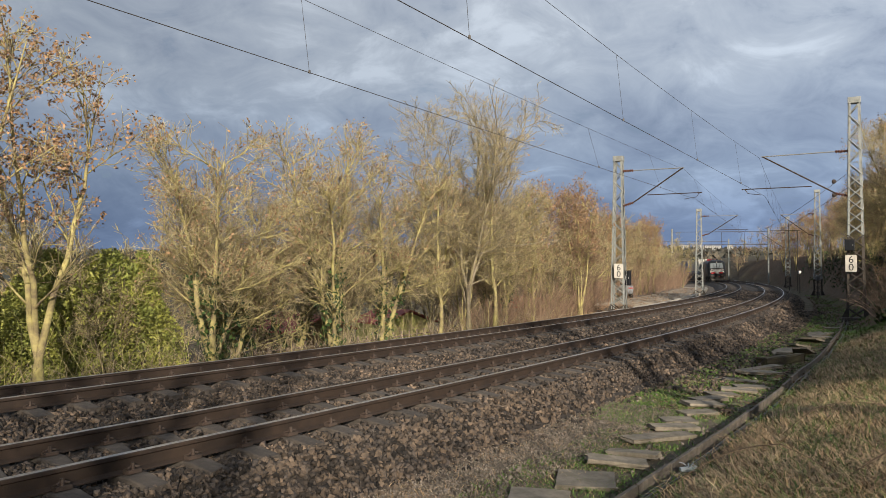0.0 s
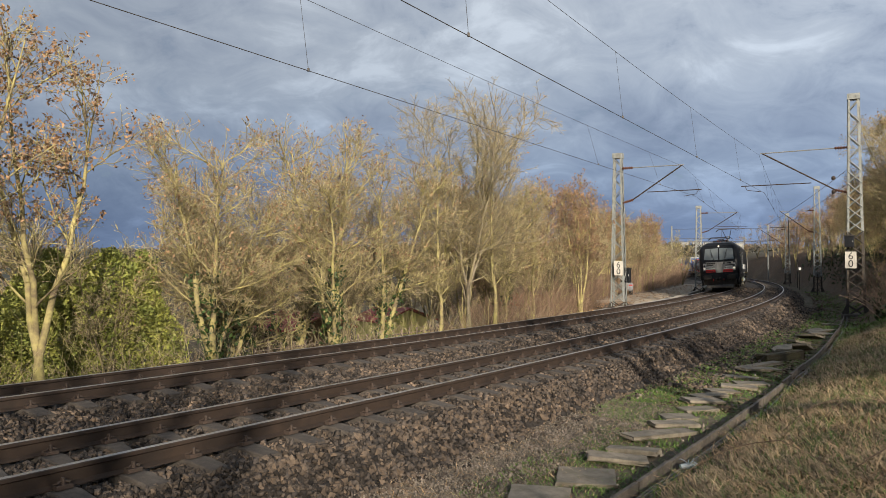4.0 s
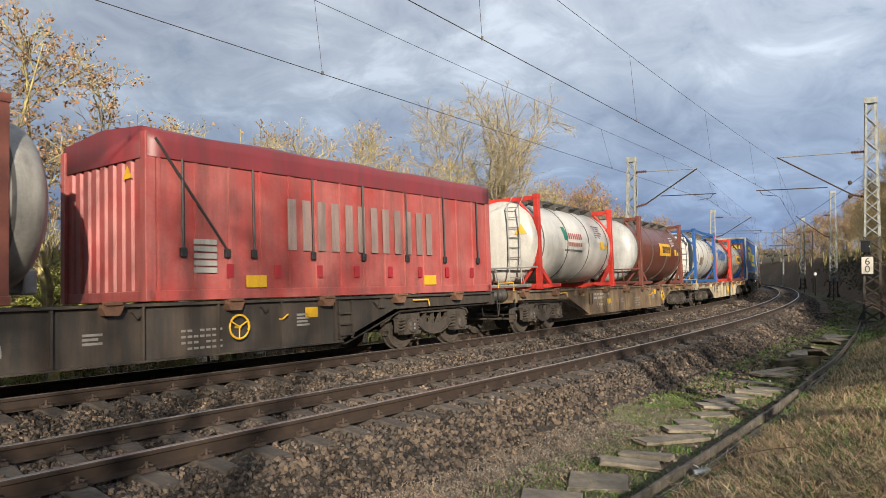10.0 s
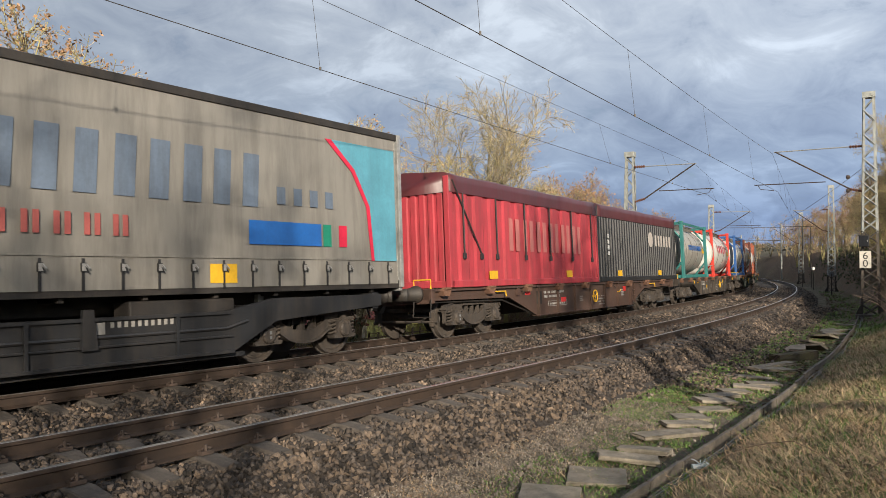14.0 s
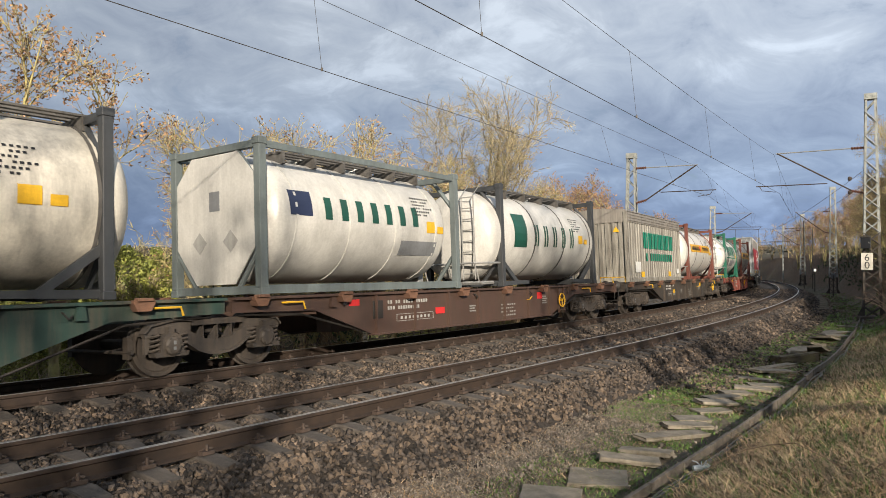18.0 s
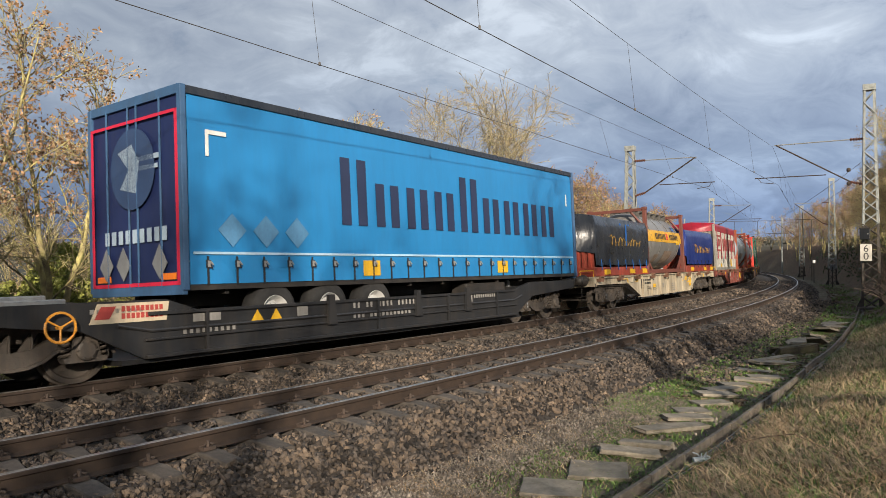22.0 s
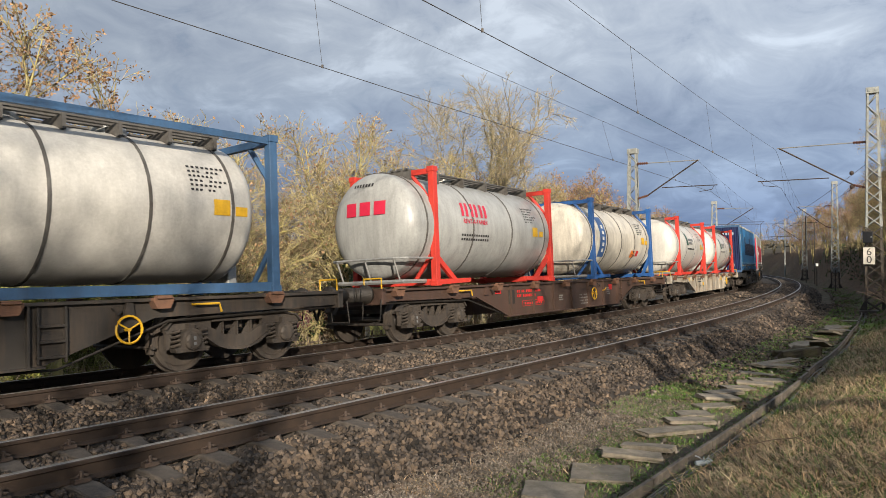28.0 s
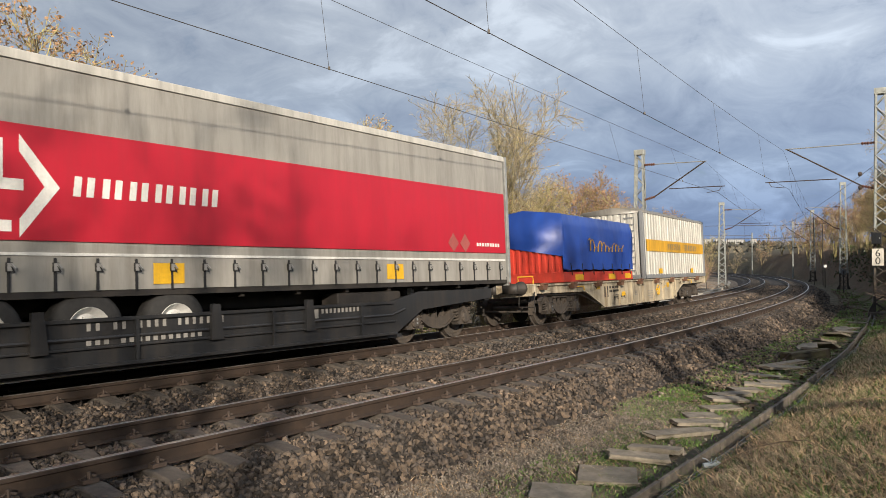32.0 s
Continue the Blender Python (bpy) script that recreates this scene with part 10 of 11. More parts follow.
for s, o in ((38.5, -4.8), (79, -4.05), (116, -4.3)):
    cantilever(s, o, -0.72, 7.48, 5.55, 1)
for s in (39, 75.5):
    cantilever(s, 6.6, SP - 0.69, 7.25, 5.55, -1)
cantilever(-2, 7.2, SP - 0.75, 7.4, 5.55, -1)
# feeder wires with small insulators that leave the mast to the far side
fw = thing("feeder_wire", "slack feeder wires with egg insulators", "feeder wire")
for z0, z1 in ((6.6, 6.0), (5.9, 5.2)):
    a, b = at(38.5, -4.7, z0), at(79, 1.5, z1 - 0.3)
    part("wire", rod(bmesh.new(), [a.lerp(b, f) - Vector((0, 0, 1.2 * f * (1 - f))) for f in np.linspace(0, 1, 11)], 0.012, 5), WIRE, fw)
    p = a.lerp(b, 0.10)
    part("egg_insulator", rod(bmesh.new(), [p + Vector((0, 0, dz)) for dz in (-0.12, -0.08, 0, 0.08, 0.12)], [0.02, 0.09, 0.11, 0.09, 0.02], 8), RAILTOP, fw)


def board(s, o, z, turn, name="kilometre_board"):
    """A white board with two stacked figures."""
    t = thing(name, "white kilometre board with black figures 6 and 0", "sign", "kilometre boards")
    m = frame_at(s, o, z, 0)
    p = m.translation
    t.matrix_basis = pose(p.x, p.y, p.z, 0, 0, turn)
    bm = box(bmesh.new(), -0.235, 0.235, -0.02, 0.02, -0.39, 0.39, 0.006)
    part("plate", bm, paint("board_cream", (0.60, 0.57, 0.50), 0.25), t)
    words("figure", "6", 0.47, BLACK, t, pose(0, -0.023, 0.17, 90, 0, 0), "black figure")
    words("figure", "0", 0.47, BLACK, t, pose(0, -0.023, -0.19, 90, 0, 0), "black figure")
    return t


board(38.05, -4.6, 2.15, -28)
board(38.6, 6.5, 1.75, -12)


def cabinet(s, o, z, w, h, label):
    t = thing("switch_box", label, "switch box")
    t.matrix_basis = frame_at(s, o, z, -90)
    part("housing", box(bmesh.new(), -w / 2, w / 2, -0.18, 0.18, 0, h, 0.02), BLACKPAINT, t)
    part("lid", box(bmesh.new(), -w / 2 - 0.03, w / 2 + 0.03, -0.21, 0.21, h - 0.004, h + 0.05, 0.01), STEEL_DARK, t)
    part("handle", box(bmesh.new(), w / 2 - 0.08, w / 2 - 0.05, -0.205, -0.178, h * 0.45, h * 0.6, 0.004), STEEL_GREY, t)
    return t


cabinet(38.05, -4.55, 2.75, 0.4, 0.5, "black switch box on the lattice mast")
cabinet(39.4, 6.2, 0.95, 0.3, 0.78, "dark green narrow switch box on the mast")


def post(s, o, h, name, label, top=None):
    t = thing(name, label, "post")
    t.matrix_basis = stand(s, o)
    part("shaft", rod(bmesh.new(), [(0, 0, -0.2), (0, 0, h)], 0.05, 8), MASTDARK, t)
    if top == "disc":
        part("disc", lathe_y(bmesh.new(), [(-0.03, 0.001), (-0.03, 0.24), (0.03, 0.24), (0.03, 0.001)], 0, h - 0.05, 18), GREYPAINT, t, "grey round disc")
    if top == "cap":
        part("cap", box(bmesh.new(), -0.12, 0.12, -0.12, 0.12, h - 0.2, h + 0.1, 0.02), WHITEPAINT, t)
    return t


post(72, -3.6, 1.9, "marker_post", "thin dark post with a round disc", "disc")
post(88, -3.0, 2.4, "concrete_post", "stout pale post beside the track", "cap")
post(102, -3.0, 8.6, "pole", "tall thin dark steel pole")
post(98, -3.6, 7.4, "pole", "tall thin dark steel pole")
post(130, 6.6, 7.0, "pole", "thin grey steel pole")


def gantry(s):
    """A far cross-span of two poles and a beam over the tracks."""
    t = thing("signal_gantry", "far grey portal with cross wires over the tracks", "gantry")
    for o in (-4.4, 11.7):
        part("pole", rod(bmesh.new(), [at(s, o, -1.0), at(s, o, 9.5)], 0.14, 6), MASTPAINT, t)
    for z in (6.6, 8.9):
        part("cross_wire", rod(bmesh.new(), [at(s, -4.4, z), at(s, 11.7, z)], 0.04, 5), WIRE, t)
    for o in (-0.5, SP - 0.5, 7.2):
        part("hanger", rod(bmesh.new(), [at(s, o, 8.9), at(s, o, 5.6)], 0.03, 5), WIRE, t)
    return t


gantry(138)
gantry(182)

# ---------------- beside the path ----------------
# near-black cable with grey patches put in as its highlights
CABLE = mat("mottled_cable", (0.10, 0.10, 0.10), (0.04, 0.04, 0.04), 6, 0.55, bump=0.1)


def trough():
    """A concrete cable trough: a row of long units with thick walls, one after another."""
    t = thing("cable_trough", "grey concrete cable trough edge beside the path", "cable trough", kind="structure")
    s = 4.0
    i = 0
    rs = np.random.RandomState(2)
    while s < 44:
        L = 1.0
        a, b = at(s + 0.012, -4.34), at(s + L - 0.012, -4.34)
        m = pose(a.x, a.y, ground_z(s + 0.5, -4.34) + 0.02 + rs.uniform(-0.005, 0.005), 0, 0, heading(s + 0.5) + rs.uniform(-0.3, 0.3))

        def b_unit(bm):
            box(bm, 0, 0.976, 0.03, 0.078, -0.16, 0.118, 0.006)
            box(bm, 0, 0.976, -0.20, 0.028, -0.12, -0.03)
            return bm
        shared("trough_unit", b_unit, TROUGH, "unit", t, m)
        s += L
        i += 1
    for k, (o, z) in enumerate(((-4.43, 0.06), (-4.45, 0.04), (-4.42, 0.03), (-4.47, 0.03))):
        S = np.arange(4, 44, 0.5)
        pts = []
        for q in S:
            p = at(float(q), o + 0.02 * math.sin(q * 1.3 + k))
            pts.append((p.x, p.y, ground_z(float(q), o) + z + 0.02 * math.sin(q * 0.9 + 2 * k)))
        part("cable", rod(bmesh.new(), pts, 0.009, 6), CABLE, t, "grey cable")
    return t


trough()
clip_ = thing("cable_joint", "frayed pale blue cable joint beside the trough", "cable joint")
clip_.matrix_basis = stand(8.0, -4.5)
for k in range(5):
    a = k * 1.25
    part("strand", rod(bmesh.new(), [(0, 0, 0.1), (0.05 * math.cos(a), 0.05 * math.sin(a), 0.14), (0.10 * math.cos(a), 0.09 * math.sin(a), 0.11 + 0.02 * k)], 0.006, 5), paint("pale_plastic", (0.36, 0.42, 0.46), 0.1), clip_)
part("sleeve", rod(bmesh.new(), [(-0.09, 0, 0.08), (0.09, 0.02, 0.09)], 0.03, 8), paint("pale_plastic", (0.36, 0.42, 0.46), 0.1), clip_)

# along and across the track, length, width, turn of the long side
SLABS = [(6.4, -3.5, 0.6, 0.5, -12), (7.22, -3.63, 0.62, 0.62, -12), (8.08, -3.64, 0.69, 0.26, -9), (8.63, -3.63, 0.63, 0.24, -31), (9.71, -3.6, 1.2, 0.26, 30), (10.54, -3.54, 0.7, 0.28, 8), (11.08, -3.44, 0.52, 0.36, 5),
         (11.97, -3.49, 0.6, 0.34, 15), (12.7, -3.38, 0.7, 0.34, 13), (13.31, -3.31, 0.59, 0.4, 9), (13.97, -3.4, 0.59, 0.3, 10), (14.69, -3.55, 0.66, 0.3, -20), (15.27, -3.66, 0.64, 0.36, -4), (15.91, -3.24, 0.86, 0.28, -38),
         (17.0, -3.5, 1.05, 0.34, 22), (17.9, -3.4, 1.15, 0.3, 26), (27.7, -3.82, 0.9, 0.45, 5), (30.4, -4.0, 0.9, 0.45, 20), (33, -4.05, 0.9, 0.45, -5)]
rs_ = np.random.RandomState(12)
for i, (s, o, b, a, turn) in enumerate(SLABS):
    t = thing("concrete_slab", "loose weathered concrete slab lying on the path", "slab", "slabs along the path")
    p = at(s, o)
    tilt = (1, 0, 4, -3, 3, 2)[i % 6]
    t.matrix_basis = pose(p.x, p.y, ground_z(s, o) + 0.045 + 0.01 * abs(tilt), tilt * 0.6, tilt, turn)
    bm = box(bmesh.new(), -b / 2, b / 2, -a / 2, a / 2, -0.055, 0.0)
    bmesh.ops.subdivide_edges(bm, edges=bm.edges[:], cuts=2, use_grid_fill=True)
    for v in bm.verts:
        v.co += Vector((rs_.uniform(-0.012, 0.012), rs_.uniform(-0.012, 0.012), rs_.uniform(-0.004, 0.004)))
    part("slab", bm, SLABMAT, t)
# broken slabs heaped by a rotten sleeper
lg = thing("rotten_sleeper", "mossy rotten wooden sleeper lying across the path", "sleeper")
lg.matrix_basis = stand(19.7, -3.57, heading(19.7) - 22)
bm = box(bmesh.new(), -0.9, 0.9, -0.14, 0.14, -0.05, 0.22, 0.03)
bmesh.ops.subdivide_edges(bm, edges=bm.edges[:], cuts=2, use_grid_fill=True)
for v in bm.verts:
    v.co += Vector((rs_.uniform(-0.03, 0.03), rs_.uniform(-0.015, 0.015), rs_.uniform(-0.02, 0.02)))
part("timber", bm, mat("mossy_timber", (0.06, 0.045, 0.033), (0.075, 0.07, 0.03), 5, 0.95, bump=0.6, bscale=18), lg)
for s, o, tx, tz in ((21.0, -3.55, 16, 40), (21.9, -3.3, -12, 10), (22.4, -3.6, 22, 75), (24.0, -3.45, 10, 30), (26.0, -3.6, 14, 60), (28.6, -3.6, -8, 20)):
    t = thing("broken_slab", "broken concrete slab leaning on rubble", "slab", "broken slabs")
    p = at(s, o)
    t.matrix_basis = pose(p.x, p.y, ground_z(s, o) + 0.10, tx, tx * 0.4, heading(s) + tz)
    bm = extrude(bmesh.new(), [(-0.4, -0.25), (0.35, -0.28), (0.42, 0.1), (0.1, 0.27), (-0.38, 0.2)], -0.03, 0.03, "z")
    part("slab", bm, SLABMAT, t)

# ---------------- across the tracks ----------------
def hut(s, o, w, d_, h, wall, roof, label, turn=0.0):
    """A small garden hut with pitched roof, door and window."""
    t = thing("garden_hut", label, "hut", "garden huts")
    t.matrix_basis = stand(s, o, heading(s) + turn, 0.1)
    bm = bmesh.new()
    extrude(bm, [(-w / 2, 0), (w / 2, 0), (w / 2, h), (0, h + w * 0.18), (-w / 2, h)], -d_ / 2, d_ / 2, "y")
    wl = part("wall", bm, wall, t)
    bm = bmesh.new()
    for sg in (-1, 1):
        q = [(0, h + w * 0.18 + 0.05), (sg * (w / 2 + 0.25), h - 0.04), (sg * (w / 2 + 0.25), h + 0.04), (0, h + w * 0.18 + 0.13)]
        extrude(bm, q if sg > 0 else q[::-1], -d_ / 2 - 0.25, d_ / 2 + 0.25, "y")
    part("roof", bm, roof, t)
    wn = part("window", plates([rect(-w * 0.32, -w * 0.02, h * 0.45, h * 0.82)], -d_ / 2), WHITEPAINT, t)
    part("pane", plates([rect(-w * 0.30, -w * 0.04, h * 0.48, h * 0.79)], -d_ / 2 - 0.008), GLASS, wn)
    part("door", plates([rect(w * 0.1, w * 0.35, 0.05, h * 0.85)], -d_ / 2), GREYPAINT, t)
    return t


ROOF_RED = mat("red_roof_tiles", (0.36, 0.06, 0.05), (0.27, 0.05, 0.045), 3, 0.7, bump=0.4)
hut(25.5, 18.0, 3.4, 3.0, 1.9, paint("hut_brown", (0.22, 0.14, 0.08), 0.4), ROOF_RED, "small brown garden hut with red roof", 170)
hut(32.0, 17.0, 3.2, 2.6, 1.9, paint("hut_yellow", (0.66, 0.66, 0.22), 0.2), ROOF_RED, "pale yellow garden hut with red roof edge", 160)
hut(50.5, 17.0, 3.5, 3.0, 2.0, paint("hut_grey", (0.35, 0.33, 0.3), 0.3), mat("orange_roof", (0.45, 0.13, 0.06), None, 3, 0.7), "grey garden hut with orange roof", 170)
hut(12.0, 26, 4.5, 4.0, 2.3, WHITEPAINT, ROOF_RED, "white garden house with red roof", 140)


def garden_fence():
    t = thing("garden_fence", "weathered wooden garden fence below the line", "fence")
    for i in range(46):
        s = 4 + i * 0.62
        p = at(s, 12.0)
        z = ground_z(s, 12.0)
        part("picket", box(bmesh.new(), -0.05, 0.05, -0.012, 0.012, -0.1, 1.15), WOODPOLE, t).matrix_basis = pose(p.x, p.y, z, 0, 0, heading(s))
    for h in (0.3, 0.95):
        pts = [at(s, 12.03) for s in np.arange(4, 33, 1.0)]
        part("rail", rod(bmesh.new(), [(p.x, p.y, ground_z(float(s), 12.03) + h) for p, s in zip(pts, np.arange(4, 33, 1.0))], 0.03, 4), WOODPOLE, t)
    return t


garden_fence()


def parked_car(s, o, turn):
    """A small silver hatchback."""
    t = thing("parked_car", "silver hatchback parked beside the thicket", "car")
    t.matrix_basis = stand(s, o, heading(s) + turn)
    CP = paint("car_silver", (0.26, 0.28, 0.30), 0.1, 0.3, coat=0.5)
    bm = extrude(bmesh.new(), [(-1.95, 0.32), (1.95, 0.32), (2.0, 0.6), (1.85, 0.88), (1.0, 0.98), (-1.75, 1.0), (-1.98, 0.8)], -0.82, 0.82, "y")
    bmesh.ops.bevel(bm, geom=bm.edges[:], offset=0.07, segments=2, affect="EDGES")
    part("body", bm, CP, t, smooth=True)
    bm = extrude(bmesh.new(), [(-1.75, 0.98), (1.0, 0.96), (0.35, 1.42), (-1.2, 1.46)], -0.70, 0.70, "y")
    bmesh.ops.bevel(bm, geom=bm.edges[:], offset=0.06, segments=2, affect="EDGES")
    part("cabin", bm, CP, t, smooth=True)
    for sg in (-1, 1):
        part("side_window", extrude(bmesh.new(), [(-1.5, 1.02), (0.75, 1.02), (0.25, 1.36), (-1.15, 1.38)], min(sg * 0.70, sg * 0.715), max(sg * 0.70, sg * 0.715), "y"), GLASS, t)
    part("windscreen", extrude(bmesh.new(), [(0.92, 1.03), (0.98, 1.03), (0.42, 1.40), (0.36, 1.40)], -0.6, 0.6, "y"), GLASS, t)
    part("rear_window", extrude(bmesh.new(), [(-1.72, 1.05), (-1.66, 1.05), (-1.25, 1.40), (-1.31, 1.40)], -0.58, 0.58, "y"), GLASS, t)
    for x in (-1.25, 1.25):
        for sg in (-1, 1):
            w_ = part("wheel", lathe_y(bmesh.new(), [(sg * 0.62, 0.2), (sg * 0.64, 0.30), (sg * 0.80, 0.30), (sg * 0.83, 0.2)], x, 0.30, 20), RUBBER, t)
            part("rim", lathe_y(bmesh.new(), [(sg * 0.80, 0.19), (sg * 0.835, 0.17), (sg * 0.82, 0.001)], x, 0.30, 16), STEEL_GREY, w_)
    for sg in (-1, 1):
        part("tail_lamp", box(bmesh.new(), -1.99, -1.9, min(sg * 0.5, sg * 0.78), max(sg * 0.5, sg * 0.78), 0.76, 0.84, 0.02), RED, t)
    return t


parked_car(60.5, 11.5, 14)


def yard_kerb():
    """A pale concrete edge between the yard and the tracks."""
    t = thing("yard_kerb", "pale concrete platform edge beside the far track", "kerb", kind="structure")
    s = 24.0
    while s < 108:
        a = at(s, 6.35 + max(0, (s - 44)) * 0.012)
        m = pose(a.x, a.y, float(rise(s)) - 0.45 + 0.02 * math.sin(s * 1.7), 0, 0, heading(s + 1) + 1.2 * math.sin(s * 2.3))

        def b_k(bm):
            return box(bm, 0.01, 1.99, -0.14, 0.14, -0.4, 0.10, 0.015)
        shared("kerb_unit", b_k, mat("pale_concrete", (0.46, 0.43, 0.37), (0.36, 0.33, 0.28), 4, 0.9, bump=0.3, vary=0.12), "kerbstone", t, m)
        s += 2.0
    return t


yard_kerb()
bm = bmesh.new()
prev = None
for s in np.arange(45, 108, 1.0):
    s = float(s)
    edge = 10.4 + 0.35 * math.sin(s * 1.9) + 0.2 * math.sin(s * 4.3)
    cur = [bm.verts.new((p.x, p.y, ground_z(s, o) + 0.014)) for o in (6.62 + 0.12 * math.sin(s * 3.1), 7.6, 9.0, edge) for p in (at(s, o),)]
    if prev:
        for k in range(3):
            bm.faces.new((prev[k], prev[k + 1], cur[k + 1], cur[k]))
    prev = cur
tagged(part("yard", bm, mat("gravel_yard", (0.48, 0.41, 0.31), (0.26, 0.21, 0.15), 0.7, 0.95, bump=0.5, bscale=40), None), "pale gravel yard beside the far track", "yard", kind="structure")


def town():
    """Pale blocks of flats on the far ridge."""
    rs = np.random.RandomState(6)
    WALL = mat("far_plaster", (0.42, 0.42, 0.41), (0.33, 0.33, 0.33), 0.05, 0.9, bump=0, fine=0.05)
    for k in range(7):
        a = math.radians(17.0 + k * 0.75 + rs.uniform(-0.2, 0.2))
        r = 2250 + rs.uniform(-150, 150)
        x, y = r * math.sin(a), r * math.cos(a)
        s, o = nearest(np.array([x]), np.array([y]))
        z = float(lie(s, o, np.array([x]), np.array([y]))[0])
        t = thing("apartment_block", "pale apartment block on the far ridge", "building", "blocks on the far ridge")
        w, h = rs.uniform(14, 34), rs.uniform(9, 20)
        t.matrix_basis = pose(x, y, z - 2, 0, 0, -math.degrees(a))
        part("wall", box(bmesh.new(), -w / 2, w / 2, -6, 6, 0, h), WALL, t)
        part("roof", box(bmesh.new(), -w / 2 - 0.4, w / 2 + 0.4, -6.4, 6.4, h, h + 1.2), GREYPAINT, t)
        for f in range(int(h / 3)):
            for q in range(int(w / 6)):
                part("window", box(bmesh.new(), -w / 2 + 2 + q * 6, -w / 2 + 4.4 + q * 6, -6.05, -5.9, 1 + f * 3, 2.6 + f * 3), GLASS, t)


town()
fw_ = fast("far_woods", *leaf_cards(np.concatenate([np.stack([r * np.sin(a), r * np.cos(a), np.interp(r, [260, 700, 1700, 2700], [0, 0, 30, 68]) * (1 + 0.25 * np.sin(a * 5 + 1)) + rs_.uniform(2, 14, len(a))], 1)
           for a, r in [(rs_.uniform(-0.75, 0.62, 9000), rs_.uniform(900, 2600, 9000))]]), 7.0, rs_), mat("far_wood", (0.085, 0.075, 0.055), (0.05, 0.055, 0.05), 0.01, 0.95, bump=0, fine=0.0, islands=True, vary=0.4))
tagged(fw_, "brownish leafless woods on the far ridge", "woods", kind="stuff")
# ---------------- sleepers, fastenings and stones ----------------
def b_sleeper(bm):
    """A concrete sleeper: deep under the rails, waisted in the middle."""
    st = [(-1.30, 0.13, 0.0), (-0.98, 0.14, 0.0), (-0.55, 0.14, 0.0), (-0.3, 0.105, -0.04), (0.3, 0.105, -0.04), (0.55, 0.14, 0.0), (0.98, 0.14, 0.0), (1.30, 0.13, 0.0)]
    rings = []
    for y, w, z in st:
        e = 0.05 if abs(y) > 1.2 else 0.0
        rings.append([bm.verts.new(p) for p in ((-w - 0.015, y, -0.22), (w + 0.015, y, -0.22), (w - 0.022, y, z - 0.012 - e), (w - 0.036, y, z - e), (-w + 0.036, y, z - e), (-w + 0.022, y, z - 0.012 - e))])
    for a, b in zip(rings, rings[1:]):
        for k in range(6):
            bm.faces.new((a[k], a[(k + 1) % 6], b[(k + 1) % 6], b[k]))
    bm.faces.new(rings[0])
    bm.faces.new(rings[-1][::-1])
    return bm


def b_fastening(bm):
    """A rail clip: an angled guide plate, a bent spring clip and its screw, on both sides of the rail foot."""
    for sg in (-1, 1):
        box(bm, -0.07, 0.07, min(sg * 0.072, sg * 0.15), max(sg * 0.072, sg * 0.15), 0.0, 0.035)
        rod(bm, [(-0.06, sg * 0.06, 0.03), (-0.05, sg * 0.13, 0.055), (0.0, sg * 0.10, 0.065), (0.05, sg * 0.13, 0.055), (0.06, sg * 0.06, 0.03)], 0.011, 4)
        rod(bm, [(0, sg * 0.115, 0.0), (0, sg * 0.115, 0.095)], 0.018, 6)
    return bm


def make_sleepers():
    for track, base, dz in ((NEAR_TRACK, 0.0, 0.0), (FAR_TRACK, SP, 0.02)):
        for i in range(-34, 236):
            s = 2.98 + 0.629 * i + (0.0 if base == 0 else 0.2)
            p = at(s, base, dz - 0.178)
            m = pose(p.x, p.y, p.z, 0, 0, heading(s)) @ pose(0, 0, 0, -math.degrees(CANT), 0, 0)
            sl = shared("sleeper", b_sleeper, SLEEPER, "sleeper", track, m)
            if -4 < i < 60:
                for sg in (-1, 1):
                    shared("fastening", b_fastening, mat("rusty_clip", (0.075, 0.05, 0.038), (0.05, 0.038, 0.03), 8, 0.8, bump=0.2), "fastening", sl, pose(0, sg * GAUGE2, 0.008))


make_sleepers()


def stone_shape(seed):
    rs = np.random.RandomState(seed)
    c = np.array([[x, y, z] for x in (-1, 1) for y in (-1, 1) for z in (-1, 1)], float)
    return c * rs.uniform(0.35, 1.05, (8, 3)) * np.array([1.15, rs.uniform(0.6, 0.95), rs.uniform(0.4, 0.75)])


CUBE = np.array([[0, 1, 3, 2], [4, 6, 7, 5], [0, 4, 5, 1], [2, 3, 7, 6], [0, 2, 6, 4], [1, 5, 7, 3]])


def bed_height(o):
    return np.interp(o, [p[0] for p in bed_prof], [p[1] for p in bed_prof])


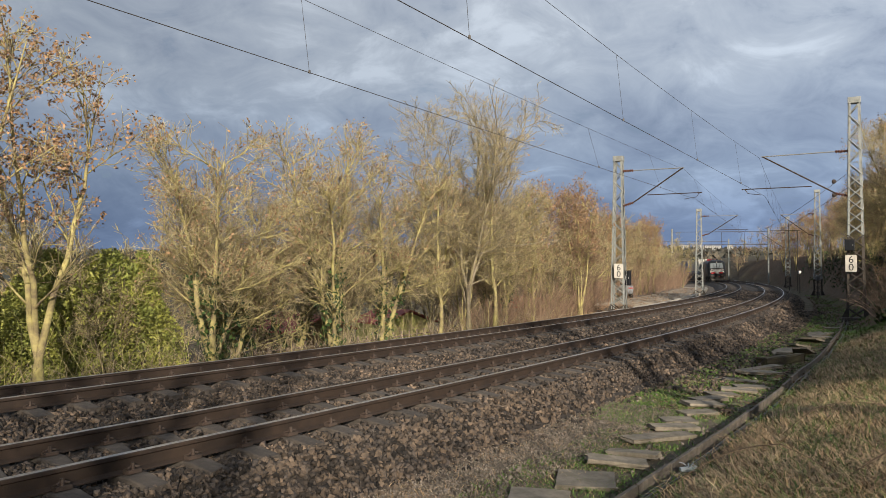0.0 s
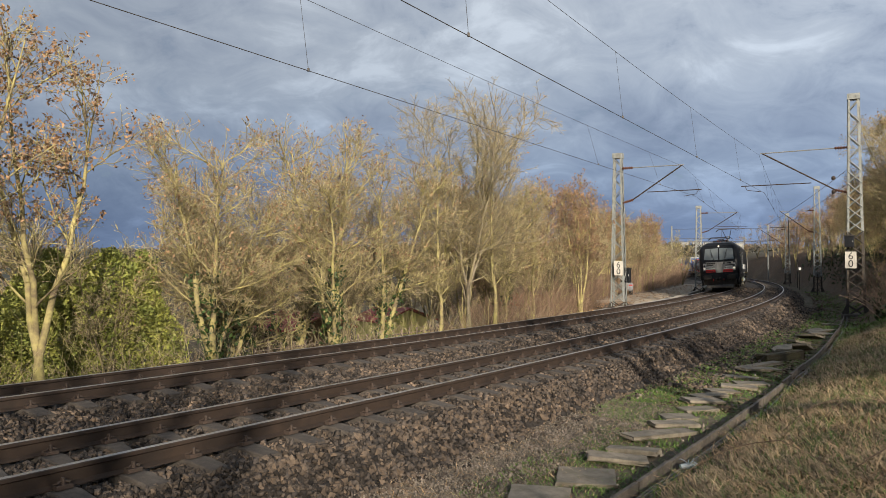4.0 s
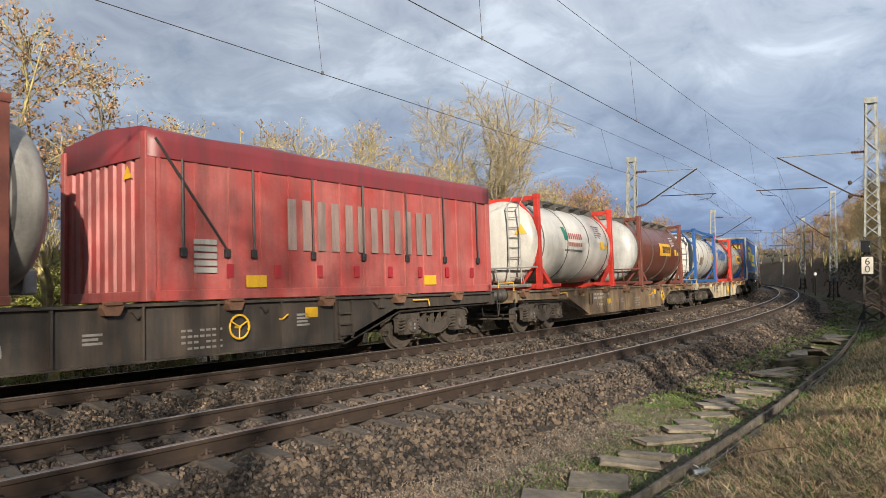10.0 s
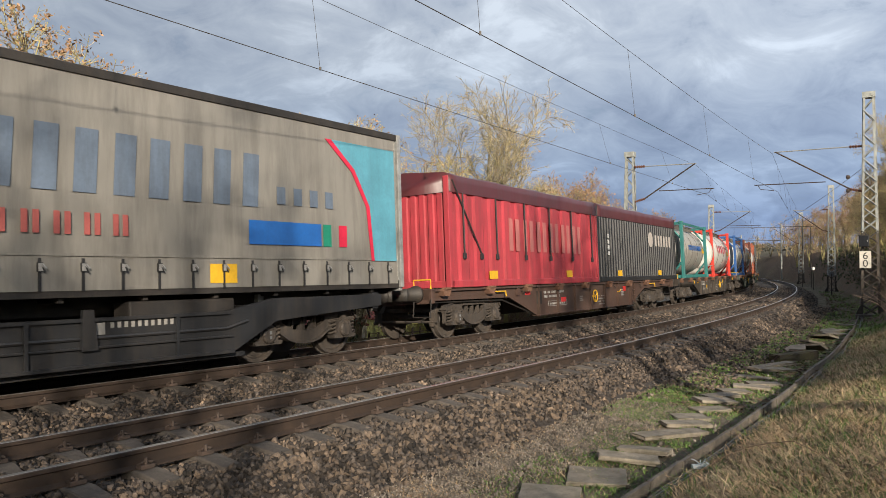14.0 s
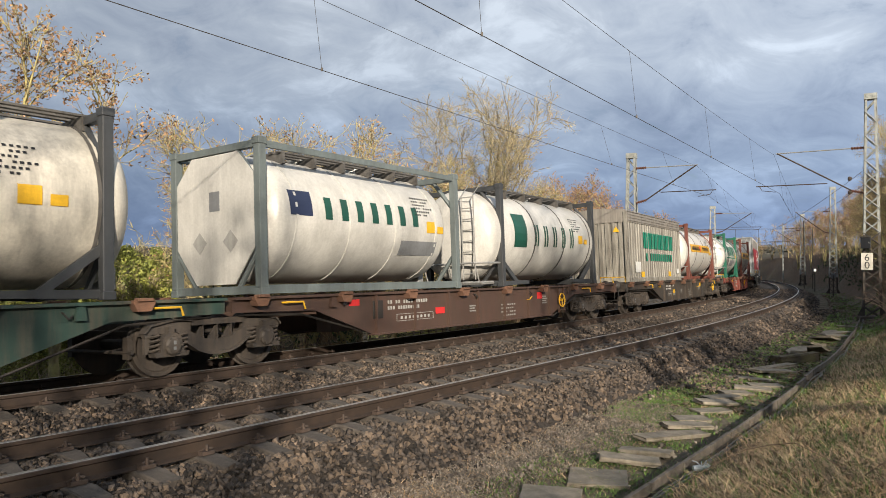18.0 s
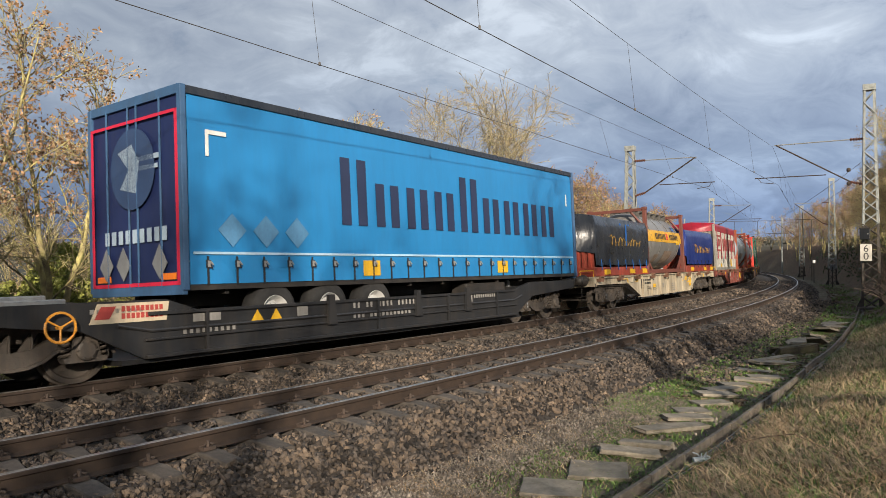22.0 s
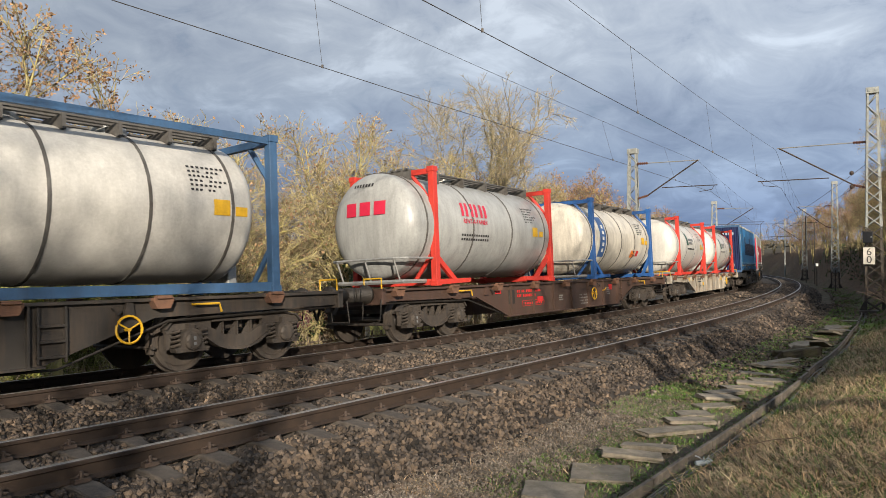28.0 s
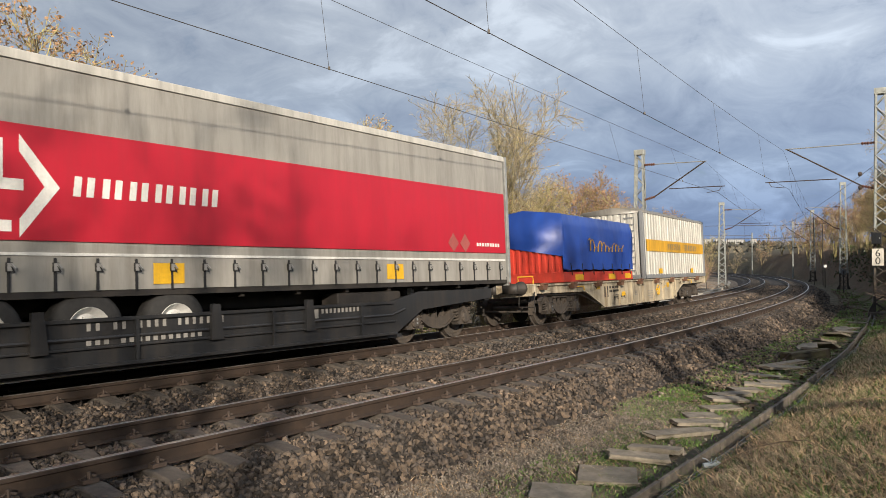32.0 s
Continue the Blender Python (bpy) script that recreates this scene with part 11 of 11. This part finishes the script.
def stones(n, s0, s1, o0, o1, size, seed, k=1.0, pack=0.0):
    """Many angular stones lying on the ballast bed: n at random or, with pack, close together on an uneven lattice."""
    rs = np.random.RandomState(seed)
    if pack:
        a, b = np.meshgrid(np.arange(s0, s1, pack), np.arange(o0, o1, pack))
        s, o = a.ravel() + rs.uniform(-0.5, 0.5, a.size) * pack, b.ravel() + rs.uniform(-0.5, 0.5, a.size) * pack
    else:
        s = s0 + (s1 - s0) * rs.uniform(0, 1, n) ** k
        o = rs.uniform(o0, o1, n)
    for base in (0.0, SP):
        for sg in (-1, 1):
            ok = np.abs(o - base - sg * GAUGE2) > 0.10
            s, o = s[ok], o[ok]
    ph = (s - 2.98) / 0.629
    on = (np.abs(o) < 1.22) & (np.abs(ph - np.round(ph)) < 0.20)
    ph2 = (s - 3.18) / 0.629
    on |= (np.abs(o - SP) < 1.22) & (np.abs(ph2 - np.round(ph2)) < 0.20)
    s, o = s[~on], o[~on]
    n = len(s)
    th = np.interp(s, LINE_S, _th)
    X = np.interp(s, LINE_S, LINE_X) - np.cos(th) * o
    Y = np.interp(s, LINE_S, LINE_Y) + np.sin(th) * o
    Z = np.maximum(bed_height(o), lie(s, o, X, Y) - rise(s)) + rise(s) + rs.uniform(-0.02, 0.035, n)
    sz = size * rs.uniform(0.5, 1.35, n)
    shapes = np.stack([stone_shape(q) for q in range(24)])
    C = shapes[rs.randint(0, 24, n)] * sz[:, None, None]
    q = rs.normal(size=(n, 4))
    q /= np.linalg.norm(q, axis=1, keepdims=True)
    w, x, y, z = q.T
    M = np.stack([np.stack([1 - 2 * (y * y + z * z), 2 * (x * y - z * w), 2 * (x * z + y * w)], -1), np.stack([2 * (x * y + z * w), 1 - 2 * (x * x + z * z), 2 * (y * z - x * w)], -1), np.stack([2 * (x * z - y * w), 2 * (y * z + x * w), 1 - 2 * (x * x + y * y)], -1)], 1)
    V = np.einsum("nij,nkj->nki", M, C) + np.stack([X, Y, Z], 1)[:, None]
    F = (np.arange(n)[:, None, None] * 8 + CUBE[None]).reshape(-1, 4)
    return V.reshape(-1, 3), F


heap = fast("ballast_stones", *join(stones(0, 2.0, 9, -2.05, -0.85, 0.035, 1, pack=0.040), stones(0, 9, 15, -1.82, -0.85, 0.035, 12, pack=0.042), stones(0, 1.0, 15, -0.85, 0.7, 0.036, 11, pack=0.052), stones(0, 0.5, 15, 0.7, 3.1, 0.038, 2, pack=0.047),
                                    stones(700, 2, 15, -2.3, -1.85, 0.03, 8), stones(2600, 14, 48, -3.3, -2.0, 0.045, 9, 1.3), stones(0, 15, 32, -2.1, 3.1, 0.05, 3, pack=0.066),
                                    stones(0, -2, 30, 3.1, 5.7, 0.045, 4, pack=0.075), stones(0, 32, 80, -2.1, 5.7, 0.075, 5, pack=0.115)), STONE)
tagged(heap, "loose angular brown ballast stones", "ballast stones", kind="stuff")
grit = fast("grit", *join(stones(30000, 3, 12, -3.2, -1.95, 0.011, 6, 1.2), stones(700, 3, 24, -4.1, -1.9, 0.028, 7)), GRIT)
tagged(grit, "fine grey grit and scattered stones on the path", "grit", kind="stuff")


def loose_stones():
    """The stones nearest to the path, one by one."""
    rs = np.random.RandomState(31)
    kinds = []
    for q in range(8):
        me = bpy.data.meshes.new("stone")
        me.from_pydata((stone_shape(q + 40) * 0.045).tolist(), [], CUBE.tolist())
        me.materials.append(STONE)
        kinds.append(me)
    for i in range(300):
        s, o = float(rs.uniform(4.5, 12.5)), float(rs.uniform(-2.15, -1.35))
        p = at(s, o)
        ob = new("stone", kinds[i % 8])
        ob.parent = bed
        ob.matrix_basis = pose(p.x, p.y, float(max(bed_height(o), -0.62)) + float(rise(s)) + 0.028, *[float(v) for v in rs.uniform(0, 360, 3)])


loose_stones()


# ---------------- movement ----------------
def front_at(t):
    """Where the front buffer is along the line at t seconds: the train runs in at 20 m/s and slows a little."""
    return float(np.polyval([-2.710323438192456e-06, 0.0003076785205374234, -0.010616234382234406, 0.16636661992958077, -20.684835241907585, 140.4542382865523], t))


def on_track(s0, s1):
    """The pose of a vehicle whose pivots stand at s0 and s1 on the far track, leaning with the cant."""
    a, b = at(s0, SP, 0.02), at(s1, SP, 0.02)
    x = (b - a).normalized()
    y = (Vector((0, 0, 1)).cross(x) - CANT * Vector((0, 0, 1))).normalized()
    z = x.cross(y).normalized()
    y = z.cross(x)
    m = Matrix((x, y, z)).transposed().to_4x4()
    m.translation = (a + b) / 2
    return m


def motions():
    seats = []
    for ob, mid, half in WAGONS:
        seats.append((ob, mid, half, None, 0.0))
    for mid, z, ob in LOADS:
        host = min(WAGONS[1:], key=lambda w: abs(w[1] - mid))
        seats.append((ob, host[1], host[2], mid - host[1], z))
    for ob, mid, half, dx, z in seats:
        rows = []
        last = -9.0
        for k in range(0, 65):
            t = k * 0.5
            s = front_at(t) + mid
            close = -40 < s < 170
            if k in (0, 64) or (close and t - last > 0.49) or t - last > 2.9:
                m = on_track(s - half, s + half)
                if dx is not None:
                    m = m @ Matrix.Translation((dx, 0, z))
                rows.append((t, m))
                last = t
        walk(ob, rows)


motions()
